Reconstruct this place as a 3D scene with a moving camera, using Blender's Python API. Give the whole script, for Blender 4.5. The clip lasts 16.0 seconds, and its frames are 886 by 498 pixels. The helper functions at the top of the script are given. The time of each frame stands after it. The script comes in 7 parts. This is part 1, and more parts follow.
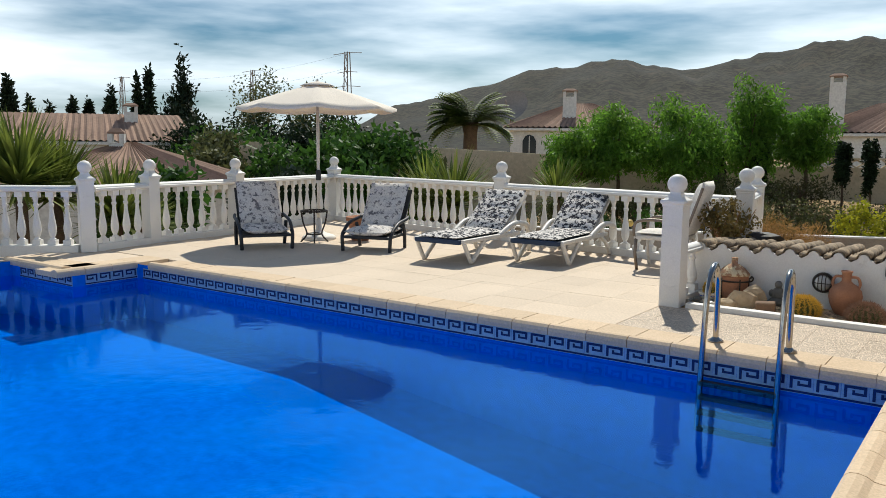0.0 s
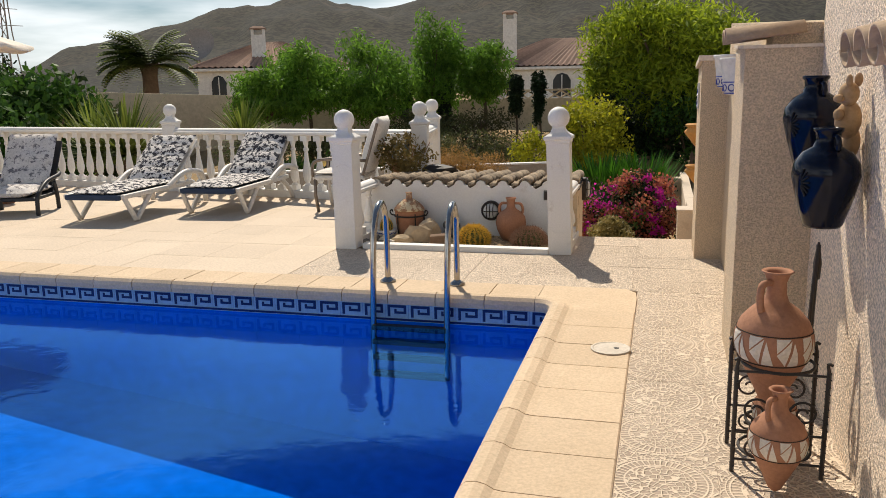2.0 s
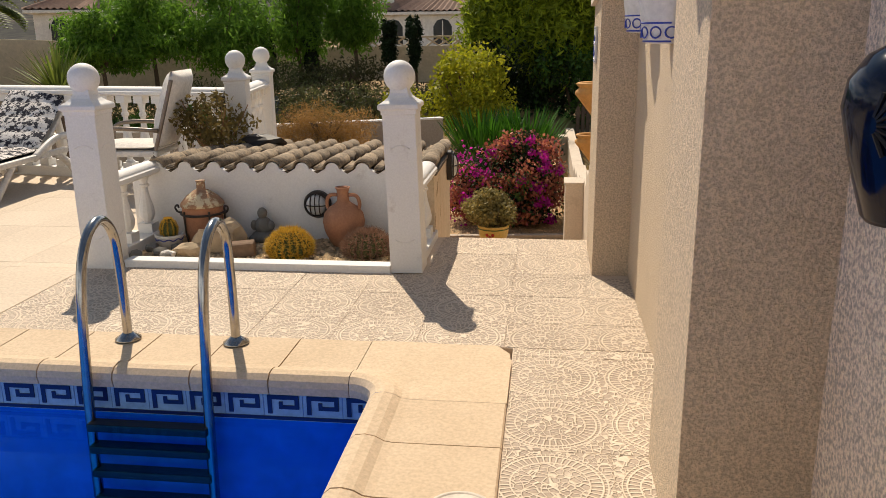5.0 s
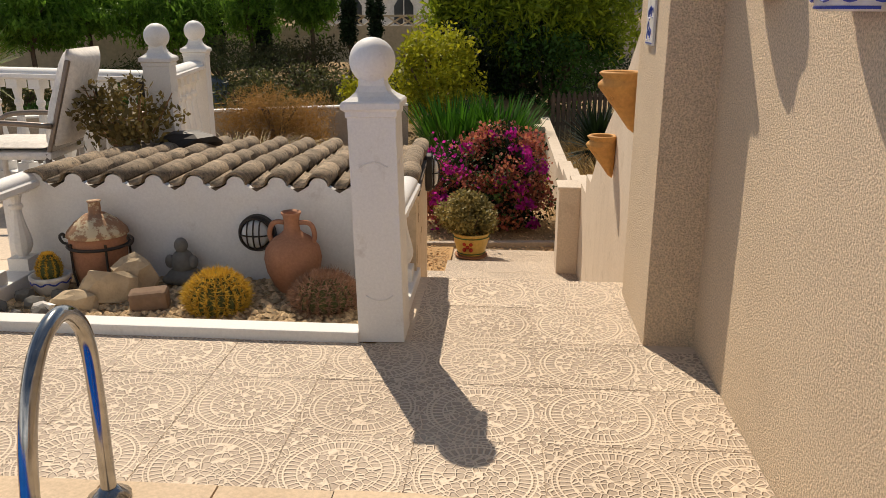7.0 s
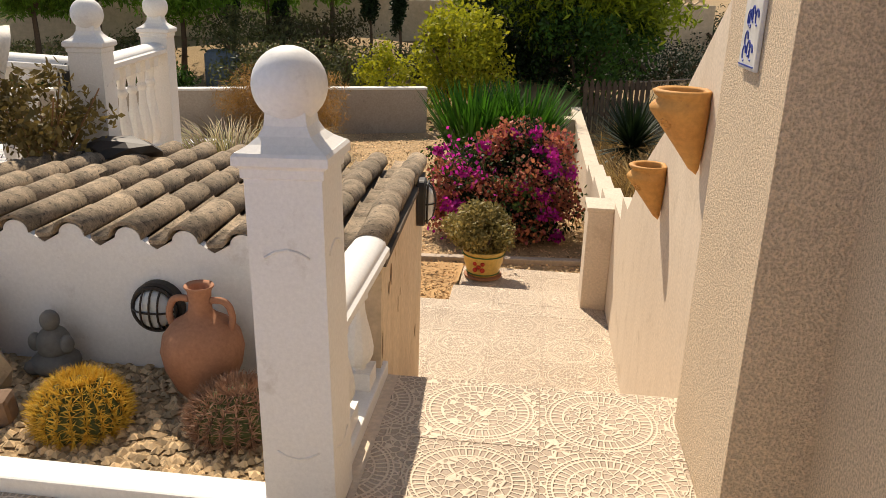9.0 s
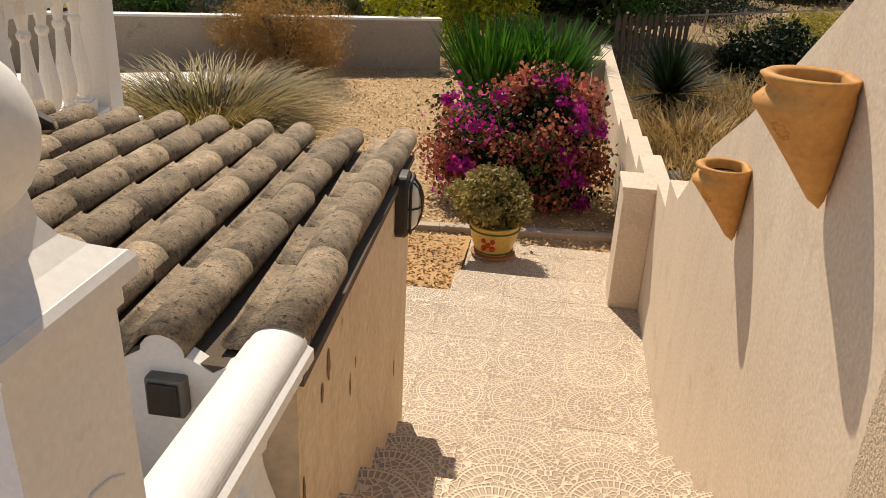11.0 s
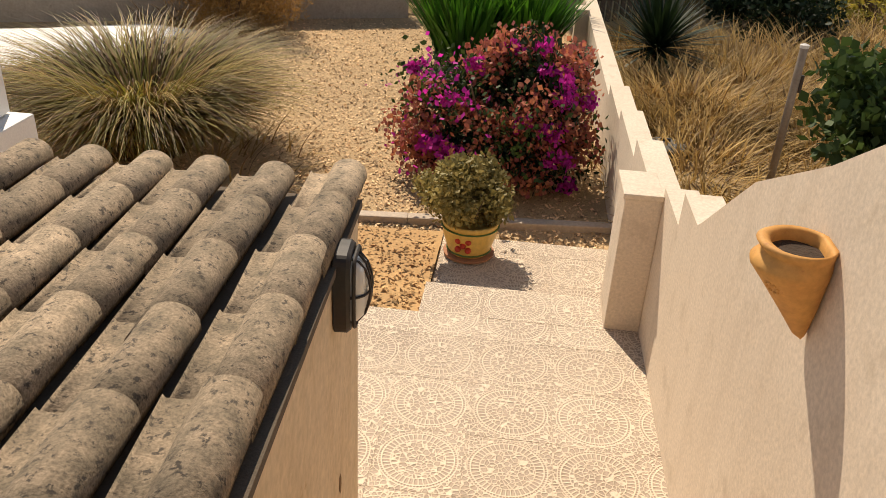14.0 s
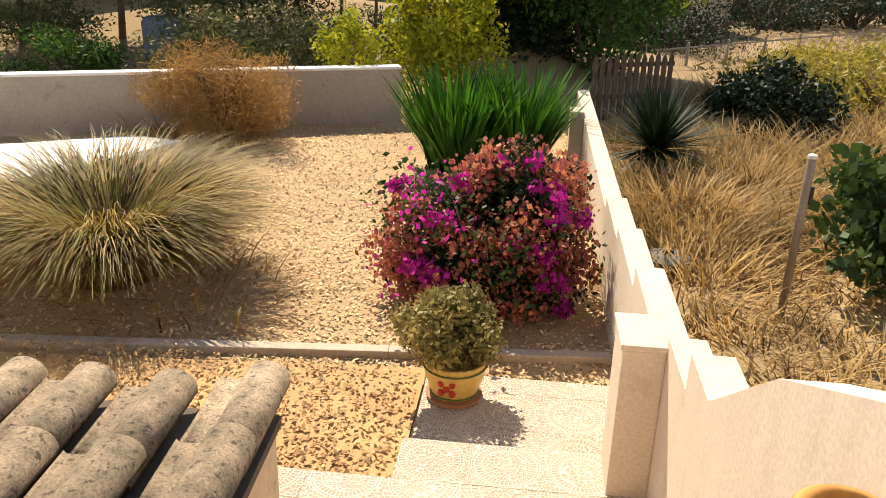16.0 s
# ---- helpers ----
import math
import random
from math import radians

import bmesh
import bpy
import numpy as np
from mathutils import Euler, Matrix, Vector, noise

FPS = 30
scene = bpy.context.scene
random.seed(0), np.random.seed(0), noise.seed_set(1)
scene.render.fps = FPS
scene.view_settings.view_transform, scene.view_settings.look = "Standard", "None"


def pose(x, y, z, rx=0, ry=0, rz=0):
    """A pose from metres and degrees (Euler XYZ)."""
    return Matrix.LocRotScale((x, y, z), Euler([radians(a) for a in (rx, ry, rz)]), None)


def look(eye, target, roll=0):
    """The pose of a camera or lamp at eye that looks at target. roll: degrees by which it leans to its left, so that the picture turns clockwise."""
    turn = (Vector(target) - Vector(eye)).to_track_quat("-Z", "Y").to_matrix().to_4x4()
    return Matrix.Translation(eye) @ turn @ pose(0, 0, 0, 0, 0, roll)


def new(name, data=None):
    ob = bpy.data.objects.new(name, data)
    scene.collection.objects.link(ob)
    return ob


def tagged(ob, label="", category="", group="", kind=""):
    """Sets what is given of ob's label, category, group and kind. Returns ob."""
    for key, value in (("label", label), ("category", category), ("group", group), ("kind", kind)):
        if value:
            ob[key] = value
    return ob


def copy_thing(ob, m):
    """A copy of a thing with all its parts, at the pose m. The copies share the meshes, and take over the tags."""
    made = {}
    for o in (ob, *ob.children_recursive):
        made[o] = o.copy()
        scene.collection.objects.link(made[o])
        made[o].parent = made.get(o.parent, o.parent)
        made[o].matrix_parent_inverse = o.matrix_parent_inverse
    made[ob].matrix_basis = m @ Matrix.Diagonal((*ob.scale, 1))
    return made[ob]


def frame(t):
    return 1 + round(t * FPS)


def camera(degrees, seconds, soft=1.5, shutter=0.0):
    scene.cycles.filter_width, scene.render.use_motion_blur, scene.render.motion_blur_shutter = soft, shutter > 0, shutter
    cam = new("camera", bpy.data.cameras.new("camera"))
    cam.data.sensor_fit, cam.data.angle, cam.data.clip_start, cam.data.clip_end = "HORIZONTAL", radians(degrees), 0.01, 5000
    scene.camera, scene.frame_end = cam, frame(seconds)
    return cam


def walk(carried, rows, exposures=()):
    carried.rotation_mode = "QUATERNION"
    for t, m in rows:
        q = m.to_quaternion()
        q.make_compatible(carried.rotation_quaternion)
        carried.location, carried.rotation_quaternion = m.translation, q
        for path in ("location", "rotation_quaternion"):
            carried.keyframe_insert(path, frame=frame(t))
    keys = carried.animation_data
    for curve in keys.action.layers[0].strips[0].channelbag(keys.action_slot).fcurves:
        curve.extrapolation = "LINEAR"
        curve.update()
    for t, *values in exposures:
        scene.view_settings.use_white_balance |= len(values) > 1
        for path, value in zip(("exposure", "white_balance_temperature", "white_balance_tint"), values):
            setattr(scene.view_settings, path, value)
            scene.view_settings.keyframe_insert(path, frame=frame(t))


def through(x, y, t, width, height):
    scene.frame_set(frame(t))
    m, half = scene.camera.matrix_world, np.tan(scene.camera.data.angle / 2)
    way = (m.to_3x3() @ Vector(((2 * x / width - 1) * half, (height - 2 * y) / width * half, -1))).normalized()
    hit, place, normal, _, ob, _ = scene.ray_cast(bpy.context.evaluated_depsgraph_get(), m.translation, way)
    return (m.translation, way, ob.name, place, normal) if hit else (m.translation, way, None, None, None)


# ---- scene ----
cam = camera(57.7, 16.0, soft=0.6)
PATH = [
    (0, (0.726, 0.068, 1.449), (-0.435, 1.676, 1.191), 0.5),
    (0.5, (0.757, 0.133, 1.453), (-0.304, 1.808, 1.192), 0.1),
    (1, (0.814, 0.247, 1.474), (-0.145, 1.98, 1.2), -0.2),
    (1.5, (0.854, 0.405, 1.434), (0.029, 2.198, 1.108), -0.8),
    (2, (0.828, 0.671, 1.405), (0.31, 2.56, 1.001), -1.2),
    (2.5, (0.875, 0.984, 1.404), (0.576, 2.916, 0.982), -2.4),
    (3, (0.927, 1.337, 1.407), (0.661, 3.266, 0.951), -1.6),
    (3.5, (0.896, 1.693, 1.4), (0.644, 3.617, 0.913), -1.5),
    (4, (0.892, 2.041, 1.395), (0.661, 3.963, 0.891), -1.7),
    (4.2, (0.9, 2.199, 1.398), (0.667, 4.12, 0.892), -1.6),
    (6.3, (0.555, 3.681, 1.305), (0.312, 5.582, 0.732), 0.8),
    (6.5, (0.526, 3.834, 1.306), (0.304, 5.738, 0.735), 0.6),
    (7, (0.516, 4.161, 1.302), (0.373, 6.072, 0.73), 0.2),
    (7.5, (0.539, 4.509, 1.312), (0.391, 6.409, 0.707), 0.9),
    (8, (0.501, 4.826, 1.314), (0.322, 6.716, 0.685), 1.8),
    (8.5, (0.516, 5.112, 1.334), (0.338, 7.003, 0.709), 1.7),
    (9, (0.575, 5.439, 1.348), (0.373, 7.326, 0.717), 1.9),
    (9.2, (0.579, 5.532, 1.343), (0.361, 7.415, 0.703), 2.5),
    (11.3, (0.517, 6.819, 1.309), (0.293, 8.598, 0.423), 2.9),
    (11.5, (0.503, 6.903, 1.272), (0.309, 8.632, 0.285), 1.6),
    (12, (0.496, 7.004, 1.207), (0.375, 8.601, 0.009), 0.1),
    (12.5, (0.502, 7.083, 1.224), (0.399, 8.644, -0.023), 1.4),
    (13, (0.54, 7.228, 1.287), (0.415, 8.839, 0.107), 2.6),
    (13.5, (0.522, 7.409, 1.337), (0.366, 9.118, 0.309), 2.7),
    (14, (0.446, 7.635, 1.38), (0.293, 9.396, 0.444), 3.2),
    (14.5, (0.46, 7.82, 1.394), (0.329, 9.593, 0.477), 2.8),
    (15, (0.543, 8.02, 1.41), (0.39, 9.802, 0.516), 2.5),
    (15.5, (0.571, 8.166, 1.429), (0.392, 9.979, 0.603), 2.0),
    (16, (0.551, 8.269, 1.464), (0.36, 10.115, 0.718), 1.6),
]
walk(cam, [(t, look(eye, target, roll)) for t, eye, target, roll in PATH],
     exposures=((0, 0.02, 5900, 5), (1.5, 0.03, 6250, 8), (2.5, 0.08, 6600, 11), (4.2, 0.12, 6700, 11), (6.5, -0.03, 6700, 12), (7.5, 0.02, 6700, 12), (9, 0.29, 6750, 12), (11.5, -0.05, 6750, 12),
                (12.2, -0.36, 6850, 12), (12.8, -0.29, 6850, 12), (13.8, 0.15, 6800, 12), (15, 0.47, 6750, 12), (16, 0.80, 6750, 11)))

# ---- world and sun ----
SUN_AZ = math.atan2(-0.43, 0.93)          # the sun stands this far from +y towards +x
SUN_EL = radians(48.5)
world = bpy.data.worlds.new("sky")
scene.world = world
world.use_nodes = True
wn, wl = world.node_tree.nodes, world.node_tree.links
wn.clear()
w_out = wn.new("ShaderNodeOutputWorld")
w_bg = wn.new("ShaderNodeBackground")
w_sky = wn.new("ShaderNodeTexSky")
w_sky.sky_type, w_sky.sun_disc = "NISHITA", False
w_sky.sun_elevation, w_sky.sun_rotation = SUN_EL, SUN_AZ
w_sky.air_density, w_sky.dust_density, w_sky.ozone_density = 1.3, 1.2, 3.0
w_bg.inputs["Strength"].default_value = 0.033
# thin streaks of high cloud, laid over the sky by direction
w_co = wn.new("ShaderNodeTexCoord")
w_map = wn.new("ShaderNodeMapping")
w_map.inputs["Scale"].default_value = (1.3, 1.3, 7.5)
w_map.inputs["Rotation"].default_value = (0.10, 0.06, 0.0)
w_noise = wn.new("ShaderNodeTexNoise")
w_noise.inputs["Scale"].default_value, w_noise.inputs["Detail"].default_value = 1.7, 7.0
w_ramp = wn.new("ShaderNodeValToRGB")
w_ramp.color_ramp.elements[0].position, w_ramp.color_ramp.elements[1].position = 0.33, 0.62
w_mix = wn.new("ShaderNodeMix")
w_mix.data_type = "RGBA"
wl.new(w_co.outputs["Generated"], w_map.inputs["Vector"])
wl.new(w_map.outputs["Vector"], w_noise.inputs["Vector"])
wl.new(w_noise.outputs["Fac"], w_ramp.inputs["Fac"])
# the cloud deck lies low over the horizon and thins out overhead
w_sep = wn.new("ShaderNodeSeparateXYZ")
wl.new(w_co.outputs["Generated"], w_sep.inputs[0])
w_low = wn.new("ShaderNodeMapRange")
for key, value in (("From Min", 0.22), ("From Max", 0.55), ("To Min", 1.0), ("To Max", 0.1)):
    w_low.inputs[key].default_value = value
wl.new(w_sep.outputs[2], w_low.inputs["Value"])
w_thin = wn.new("ShaderNodeMath")
w_thin.operation = "MULTIPLY"
wl.new(w_ramp.outputs["Color"], w_thin.inputs[0])
wl.new(w_low.outputs["Result"], w_thin.inputs[1])
wl.new(w_thin.outputs[0], w_mix.inputs[0])
w_tint = wn.new("ShaderNodeMix")
w_tint.data_type, w_tint.blend_type = "RGBA", "MULTIPLY"
w_tint.inputs[0].default_value = 1.0
w_tint.inputs[7].default_value = (0.78, 1.25, 1.62, 1)
wl.new(w_sky.outputs["Color"], w_tint.inputs[6])
wl.new(w_tint.outputs[2], w_mix.inputs[6])
w_mix.inputs[7].default_value = (38.0, 38.6, 38.6, 1)
wl.new(w_mix.outputs[2], w_bg.inputs["Color"])
wl.new(w_bg.outputs["Background"], w_out.inputs["Surface"])

sun = new("sun", bpy.data.lights.new("sun", "SUN"))
sun.data.energy, sun.data.angle, sun.data.color = 5.0, radians(0.5), (1.0, 0.885, 0.72)
sun.matrix_world = look((0.0, 0.0, 30.0), (0.43 * 20, -0.93 * 20, 30.0 - 20 * 1.025 * math.tan(SUN_EL)))


# ---- materials ----
def material(name):
    m = bpy.data.materials.new(name)
    m.use_nodes = True
    nt = m.node_tree
    return m, nt, nt.nodes["Principled BSDF"]


def node(nt, kind, **inputs):
    n = nt.nodes.new(kind)
    for key, value in inputs.items():
        n.inputs[key.replace("_", " ")].default_value = value
    return n


def mixed(nt, fac, a, b, blend="MIX"):
    """A colour mix; fac, a and b are sockets, numbers or colours."""
    n = nt.nodes.new("ShaderNodeMix")
    n.data_type, n.blend_type = "RGBA", blend
    for slot, value in ((0, fac), (6, a), (7, b)):
        if hasattr(value, "is_output"):
            nt.links.new(value, n.inputs[slot])
        elif slot == 0:
            n.inputs[slot].default_value = value
        else:
            n.inputs[slot].default_value = (*value, 1)
    return n.outputs[2]


def ramp(nt, fac, lo, hi, a=(0, 0, 0), b=(1, 1, 1)):
    n = nt.nodes.new("ShaderNodeValToRGB")
    n.color_ramp.elements[0].position, n.color_ramp.elements[1].position = lo, hi
    n.color_ramp.elements[0].color, n.color_ramp.elements[1].color = (*a, 1), (*b, 1)
    nt.links.new(fac, n.inputs["Fac"])
    return n.outputs["Color"]


def surface(name, base, dark=None, rough=0.85, grain=40.0, patch=2.0, spread=0.5, bump=0.3, bump_size=0.004,
            metal=0.0, stain=None, stain_at=(0.55, 0.75), each=0.0, coat=0.0, leafy=0.0, mottle=0.16, crisp=0.2, streak=None):
    """A weathered surface: base and dark mixed by patches and grain, stains with a shape of their own, fine relief."""
    m, nt, p = material(name)
    dark = dark or tuple(c * 0.75 for c in base)
    co = nt.nodes.new("ShaderNodeNewGeometry").outputs["Position"]
    big = node(nt, "ShaderNodeTexNoise", Scale=patch, Detail=5.0, Roughness=0.6)
    small = node(nt, "ShaderNodeTexNoise", Scale=grain, Detail=3.0, Roughness=0.65)
    nt.links.new(co, big.inputs["Vector"]), nt.links.new(co, small.inputs["Vector"])
    col = mixed(nt, ramp(nt, big.outputs["Fac"], 0.5 - spread / 2, 0.5 + spread / 2), dark, base)
    fine = ramp(nt, small.outputs["Fac"], 0.5 - crisp, 0.5 + crisp, (1 - mottle,) * 3, (1 + mottle * 0.6,) * 3)
    col = mixed(nt, 1.0, col, fine, "MULTIPLY")
    if stain:
        spots = node(nt, "ShaderNodeTexNoise", Scale=patch * 3.1, Detail=8.0, Roughness=0.7)
        nt.links.new(co, spots.inputs["Vector"])
        col = mixed(nt, ramp(nt, spots.outputs["Fac"], *stain_at), col, stain)
    if streak:
        long = nt.nodes.new("ShaderNodeMapping")
        long.inputs["Scale"].default_value = (1.0, 1.0, 0.13)
        runs = node(nt, "ShaderNodeTexNoise", Scale=9.0, Detail=7.0, Roughness=0.68)
        nt.links.new(co, long.inputs["Vector"]), nt.links.new(long.outputs["Vector"], runs.inputs["Vector"])
        soft = nt.nodes.new("ShaderNodeMath")
        soft.operation = "MULTIPLY"
        soft.inputs[1].default_value = 0.28
        nt.links.new(ramp(nt, runs.outputs["Fac"], 0.50, 0.72), soft.inputs[0])
        col = mixed(nt, soft.outputs[0], col, streak)
    if each:
        info = nt.nodes.new("ShaderNodeObjectInfo")
        tone = ramp(nt, info.outputs["Random"], 0.0, 1.0, (1 - each,) * 3, (1 + each * 0.6,) * 3)
        col = mixed(nt, 1.0, col, tone, "MULTIPLY")
    if leafy:
        geo = nt.nodes.new("ShaderNodeNewGeometry")
        tone = ramp(nt, geo.outputs["Random Per Island"], 0.0, 1.0, (1 - leafy,) * 3, (1 + leafy,) * 3)
        col = mixed(nt, 1.0, col, tone, "MULTIPLY")
    nt.links.new(col, p.inputs["Base Color"])
    p.inputs["Roughness"].default_value, p.inputs["Metallic"].default_value = rough, metal
    p.inputs["Coat Weight"].default_value = coat
    p.inputs["Specular IOR Level"].default_value = 0.35
    if bump:
        b = node(nt, "ShaderNodeBump", Strength=bump, Distance=bump_size)
        nt.links.new(small.outputs["Fac"], b.inputs["Height"])
        nt.links.new(b.outputs["Normal"], p.inputs["Normal"])
    return m


def leaf_material(name, base, other, vary=0.5, through=0.25, rough=0.6):
    """Leaves: two tones by leaf, with some light shining through."""
    m, nt, p = material(name)
    geo = nt.nodes.new("ShaderNodeNewGeometry")
    col = mixed(nt, geo.outputs["Random Per Island"], base, other)
    big = node(nt, "ShaderNodeTexNoise", Scale=1.5, Detail=3.0)
    nt.links.new(geo.outputs["Position"], big.inputs["Vector"])
    col = mixed(nt, 1.0, col, ramp(nt, big.outputs["Fac"], 0.3, 0.7, (1 - vary,) * 3, (1 + vary * 0.5,) * 3), "MULTIPLY")
    nt.links.new(col, p.inputs["Base Color"])
    p.inputs["Roughness"].default_value = rough
    p.inputs["Specular IOR Level"].default_value = 0.25
    t = nt.nodes.new("ShaderNodeBsdfTranslucent")
    nt.links.new(col, t.inputs["Color"])
    mix = nt.nodes.new("ShaderNodeMixShader")
    mix.inputs[0].default_value = through
    out = nt.nodes["Material Output"]
    nt.links.new(p.outputs[0], mix.inputs[1]), nt.links.new(t.outputs[0], mix.inputs[2])
    nt.links.new(mix.outputs[0], out.inputs["Surface"])
    return m


WHITE = surface("white_paint", (0.80, 0.78, 0.74), (0.70, 0.68, 0.64), 0.6, 90, 2.0, 0.8, 0.12, 0.002, stain=(0.56, 0.52, 0.47), stain_at=(0.62, 0.76), mottle=0.07)
STUCCO = surface("cream_stucco", (0.74, 0.585, 0.41), (0.64, 0.50, 0.345), 0.95, 130, 2.0, 0.7, 1.0, 0.014, stain=(0.46, 0.36, 0.26), stain_at=(0.60, 0.84), mottle=0.26, crisp=0.12)
SMOOTH = surface("smooth_render", (0.72, 0.61, 0.48), (0.62, 0.51, 0.39), 0.9, 60, 1.6, 0.7, 0.2, 0.003, stain=(0.47, 0.37, 0.26), stain_at=(0.56, 0.78), streak=(0.46, 0.355, 0.25))
SHEDWALL = surface("ochre_limewash", (0.70, 0.57, 0.40), (0.58, 0.44, 0.28), 0.95, 30, 2.2, 0.6, 0.3, 0.004, stain=(0.40, 0.25, 0.12), stain_at=(0.62, 0.72), streak=(0.44, 0.29, 0.14))
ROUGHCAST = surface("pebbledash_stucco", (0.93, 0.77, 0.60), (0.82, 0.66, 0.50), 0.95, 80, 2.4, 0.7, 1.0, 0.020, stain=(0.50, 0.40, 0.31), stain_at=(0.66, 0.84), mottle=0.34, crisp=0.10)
PAVING = surface("terrace_paving", (0.68, 0.56, 0.43), (0.60, 0.49, 0.37), 0.85, 50, 1.2, 0.6, 0.2, 0.003, each=0.05)
COPING = surface("sand_coping", (0.68, 0.53, 0.37), (0.59, 0.45, 0.30), 0.9, 70, 3.0, 0.6, 0.4, 0.003, each=0.07)
EARTH = surface("dry_earth", (0.42, 0.295, 0.15), (0.24, 0.165, 0.085), 1.0, 22, 0.35, 0.6, 0.8, 0.03)
GRAVEL = surface("ochre_gravel", (0.62, 0.44, 0.24), (0.42, 0.28, 0.14), 0.95, 55, 1.2, 0.7, 1.0, 0.03)
ROOFTILE = surface("weathered_clay", (0.40, 0.30, 0.20), (0.17, 0.135, 0.09), 0.95, 150, 16.0, 0.40, 0.6, 0.004, stain=(0.075, 0.06, 0.045), stain_at=(0.555, 0.62), each=0.30, mottle=0.34, crisp=0.14)
CLAYFLAT = surface("shaded_roof_bed", (0.16, 0.12, 0.085), (0.09, 0.07, 0.05), 0.95, 160, 5.0, 0.6, 0.4, 0.006, each=0.2)
TERRA = surface("terracotta", (0.42, 0.205, 0.115), (0.33, 0.15, 0.08), 0.85, 70, 5.0, 0.6, 0.25, 0.002)
FARWALL = surface("far_render", (0.66, 0.54, 0.38), (0.54, 0.43, 0.30), 0.95, 8, 0.4, 0.7, 0.1, 0.01)
FARWHITE = surface("far_white_render", (0.78, 0.76, 0.72), (0.66, 0.63, 0.58), 0.9, 8, 0.5, 0.7, 0.1, 0.01)
FARROOF = surface("far_clay_roof", (0.36, 0.24, 0.175), (0.24, 0.155, 0.115), 0.95, 6, 0.8, 0.7, 0.3, 0.02, leafy=0.25)
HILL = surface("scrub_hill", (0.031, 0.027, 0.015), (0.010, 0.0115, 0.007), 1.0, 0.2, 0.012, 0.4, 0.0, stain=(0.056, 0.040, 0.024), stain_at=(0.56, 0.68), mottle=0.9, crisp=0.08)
BARK = surface("bark", (0.16, 0.11, 0.07), (0.08, 0.055, 0.04), 1.0, 40, 6, 0.6, 0.8, 0.01)
STEEL = surface("pool_steel", (0.42, 0.40, 0.37), (0.32, 0.31, 0.29), 0.16, 30, 4, 0.5, 0.03, 0.001, metal=1.0)
IRON = surface("black_iron", (0.022, 0.026, 0.024), (0.05, 0.03, 0.02), 0.55, 80, 8, 0.6, 0.3, 0.001)
POOLBLUE = surface("pool_mosaic", (0.001, 0.185, 0.70), (0.001, 0.155, 0.64), 0.5, 9, 1.0, 0.8, 0.0, mottle=0.16)
POOLBLUE.node_tree.nodes["Principled BSDF"].inputs["Specular IOR Level"].default_value = 0.0


# ---- building tools ----
def part(name, bm, mat, parent=None, label="", smooth=False):
    me = bpy.data.meshes.new(name)
    bm.normal_update()
    bm.to_mesh(me)
    bm.free()
    me.materials.append(mat)
    if smooth:
        me.polygons.foreach_set("use_smooth", [True] * len(me.polygons))
    ob = new(name, me)
    if parent:
        ob.parent = parent
    if label:
        ob["label"] = label
    return ob


def thing(name, m, label, category, group="", kind=""):
    ob = new(name)
    ob.empty_display_size = 0.1
    ob.matrix_basis = m
    return tagged(ob, label, category, group, kind)


def piece(name, me, m, parent):
    ob = new(name, me)
    ob.parent = parent
    ob.matrix_basis = m
    return ob


def box(bm, x0, x1, y0, y1, z0, z1):
    v = [bm.verts.new(p) for p in ((x0, y0, z0), (x1, y0, z0), (x1, y1, z0), (x0, y1, z0),
                                   (x0, y0, z1), (x1, y0, z1), (x1, y1, z1), (x0, y1, z1))]
    for f in ((3, 2, 1, 0), (4, 5, 6, 7), (0, 1, 5, 4), (1, 2, 6, 5), (2, 3, 7, 6), (3, 0, 4, 7)):
        bm.faces.new([v[i] for i in f])
    return v


def soft_box(x0, x1, y0, y1, z0, z1, r=0.006, seg=2):
    bm = bmesh.new()
    box(bm, x0, x1, y0, y1, z0, z1)
    bmesh.ops.bevel(bm, geom=bm.edges[:], offset=r, segments=seg, affect="EDGES", profile=0.6)
    return bm


def prism(points, axis, a, b):
    """A polygon of 2D points, drawn out along an axis from a to b."""
    bm = bmesh.new()
    put = {"x": lambda p, t: (t, p[0], p[1]), "y": lambda p, t: (p[0], t, p[1]), "z": lambda p, t: (p[0], p[1], t)}[axis]
    lo = [bm.verts.new(put(p, a)) for p in points]
    hi = [bm.verts.new(put(p, b)) for p in points]
    bm.faces.new(lo), bm.faces.new(hi[::-1])
    for i in range(len(points)):
        j = (i + 1) % len(points)
        bm.faces.new((lo[j], lo[i], hi[i], hi[j]))
    bmesh.ops.recalc_face_normals(bm, faces=bm.faces)
    return bm


def lathe(profile, seg=20, bm=None, at=(0, 0, 0), close=True):
    """A turned body from (radius, height) pairs, from the bottom up."""
    bm = bm or bmesh.new()
    rings = []
    for r, z in profile:
        rings.append([bm.verts.new((at[0] + r * math.cos(2 * math.pi * i / seg), at[1] + r * math.sin(2 * math.pi * i / seg), at[2] + z)) for i in range(seg)])
    for a, b in zip(rings, rings[1:]):
        for i in range(seg):
            bm.faces.new((a[i], a[(i + 1) % seg], b[(i + 1) % seg], b[i]))
    if close:
        bm.faces.new(rings[0][::-1]), bm.faces.new(rings[-1])
    return bm


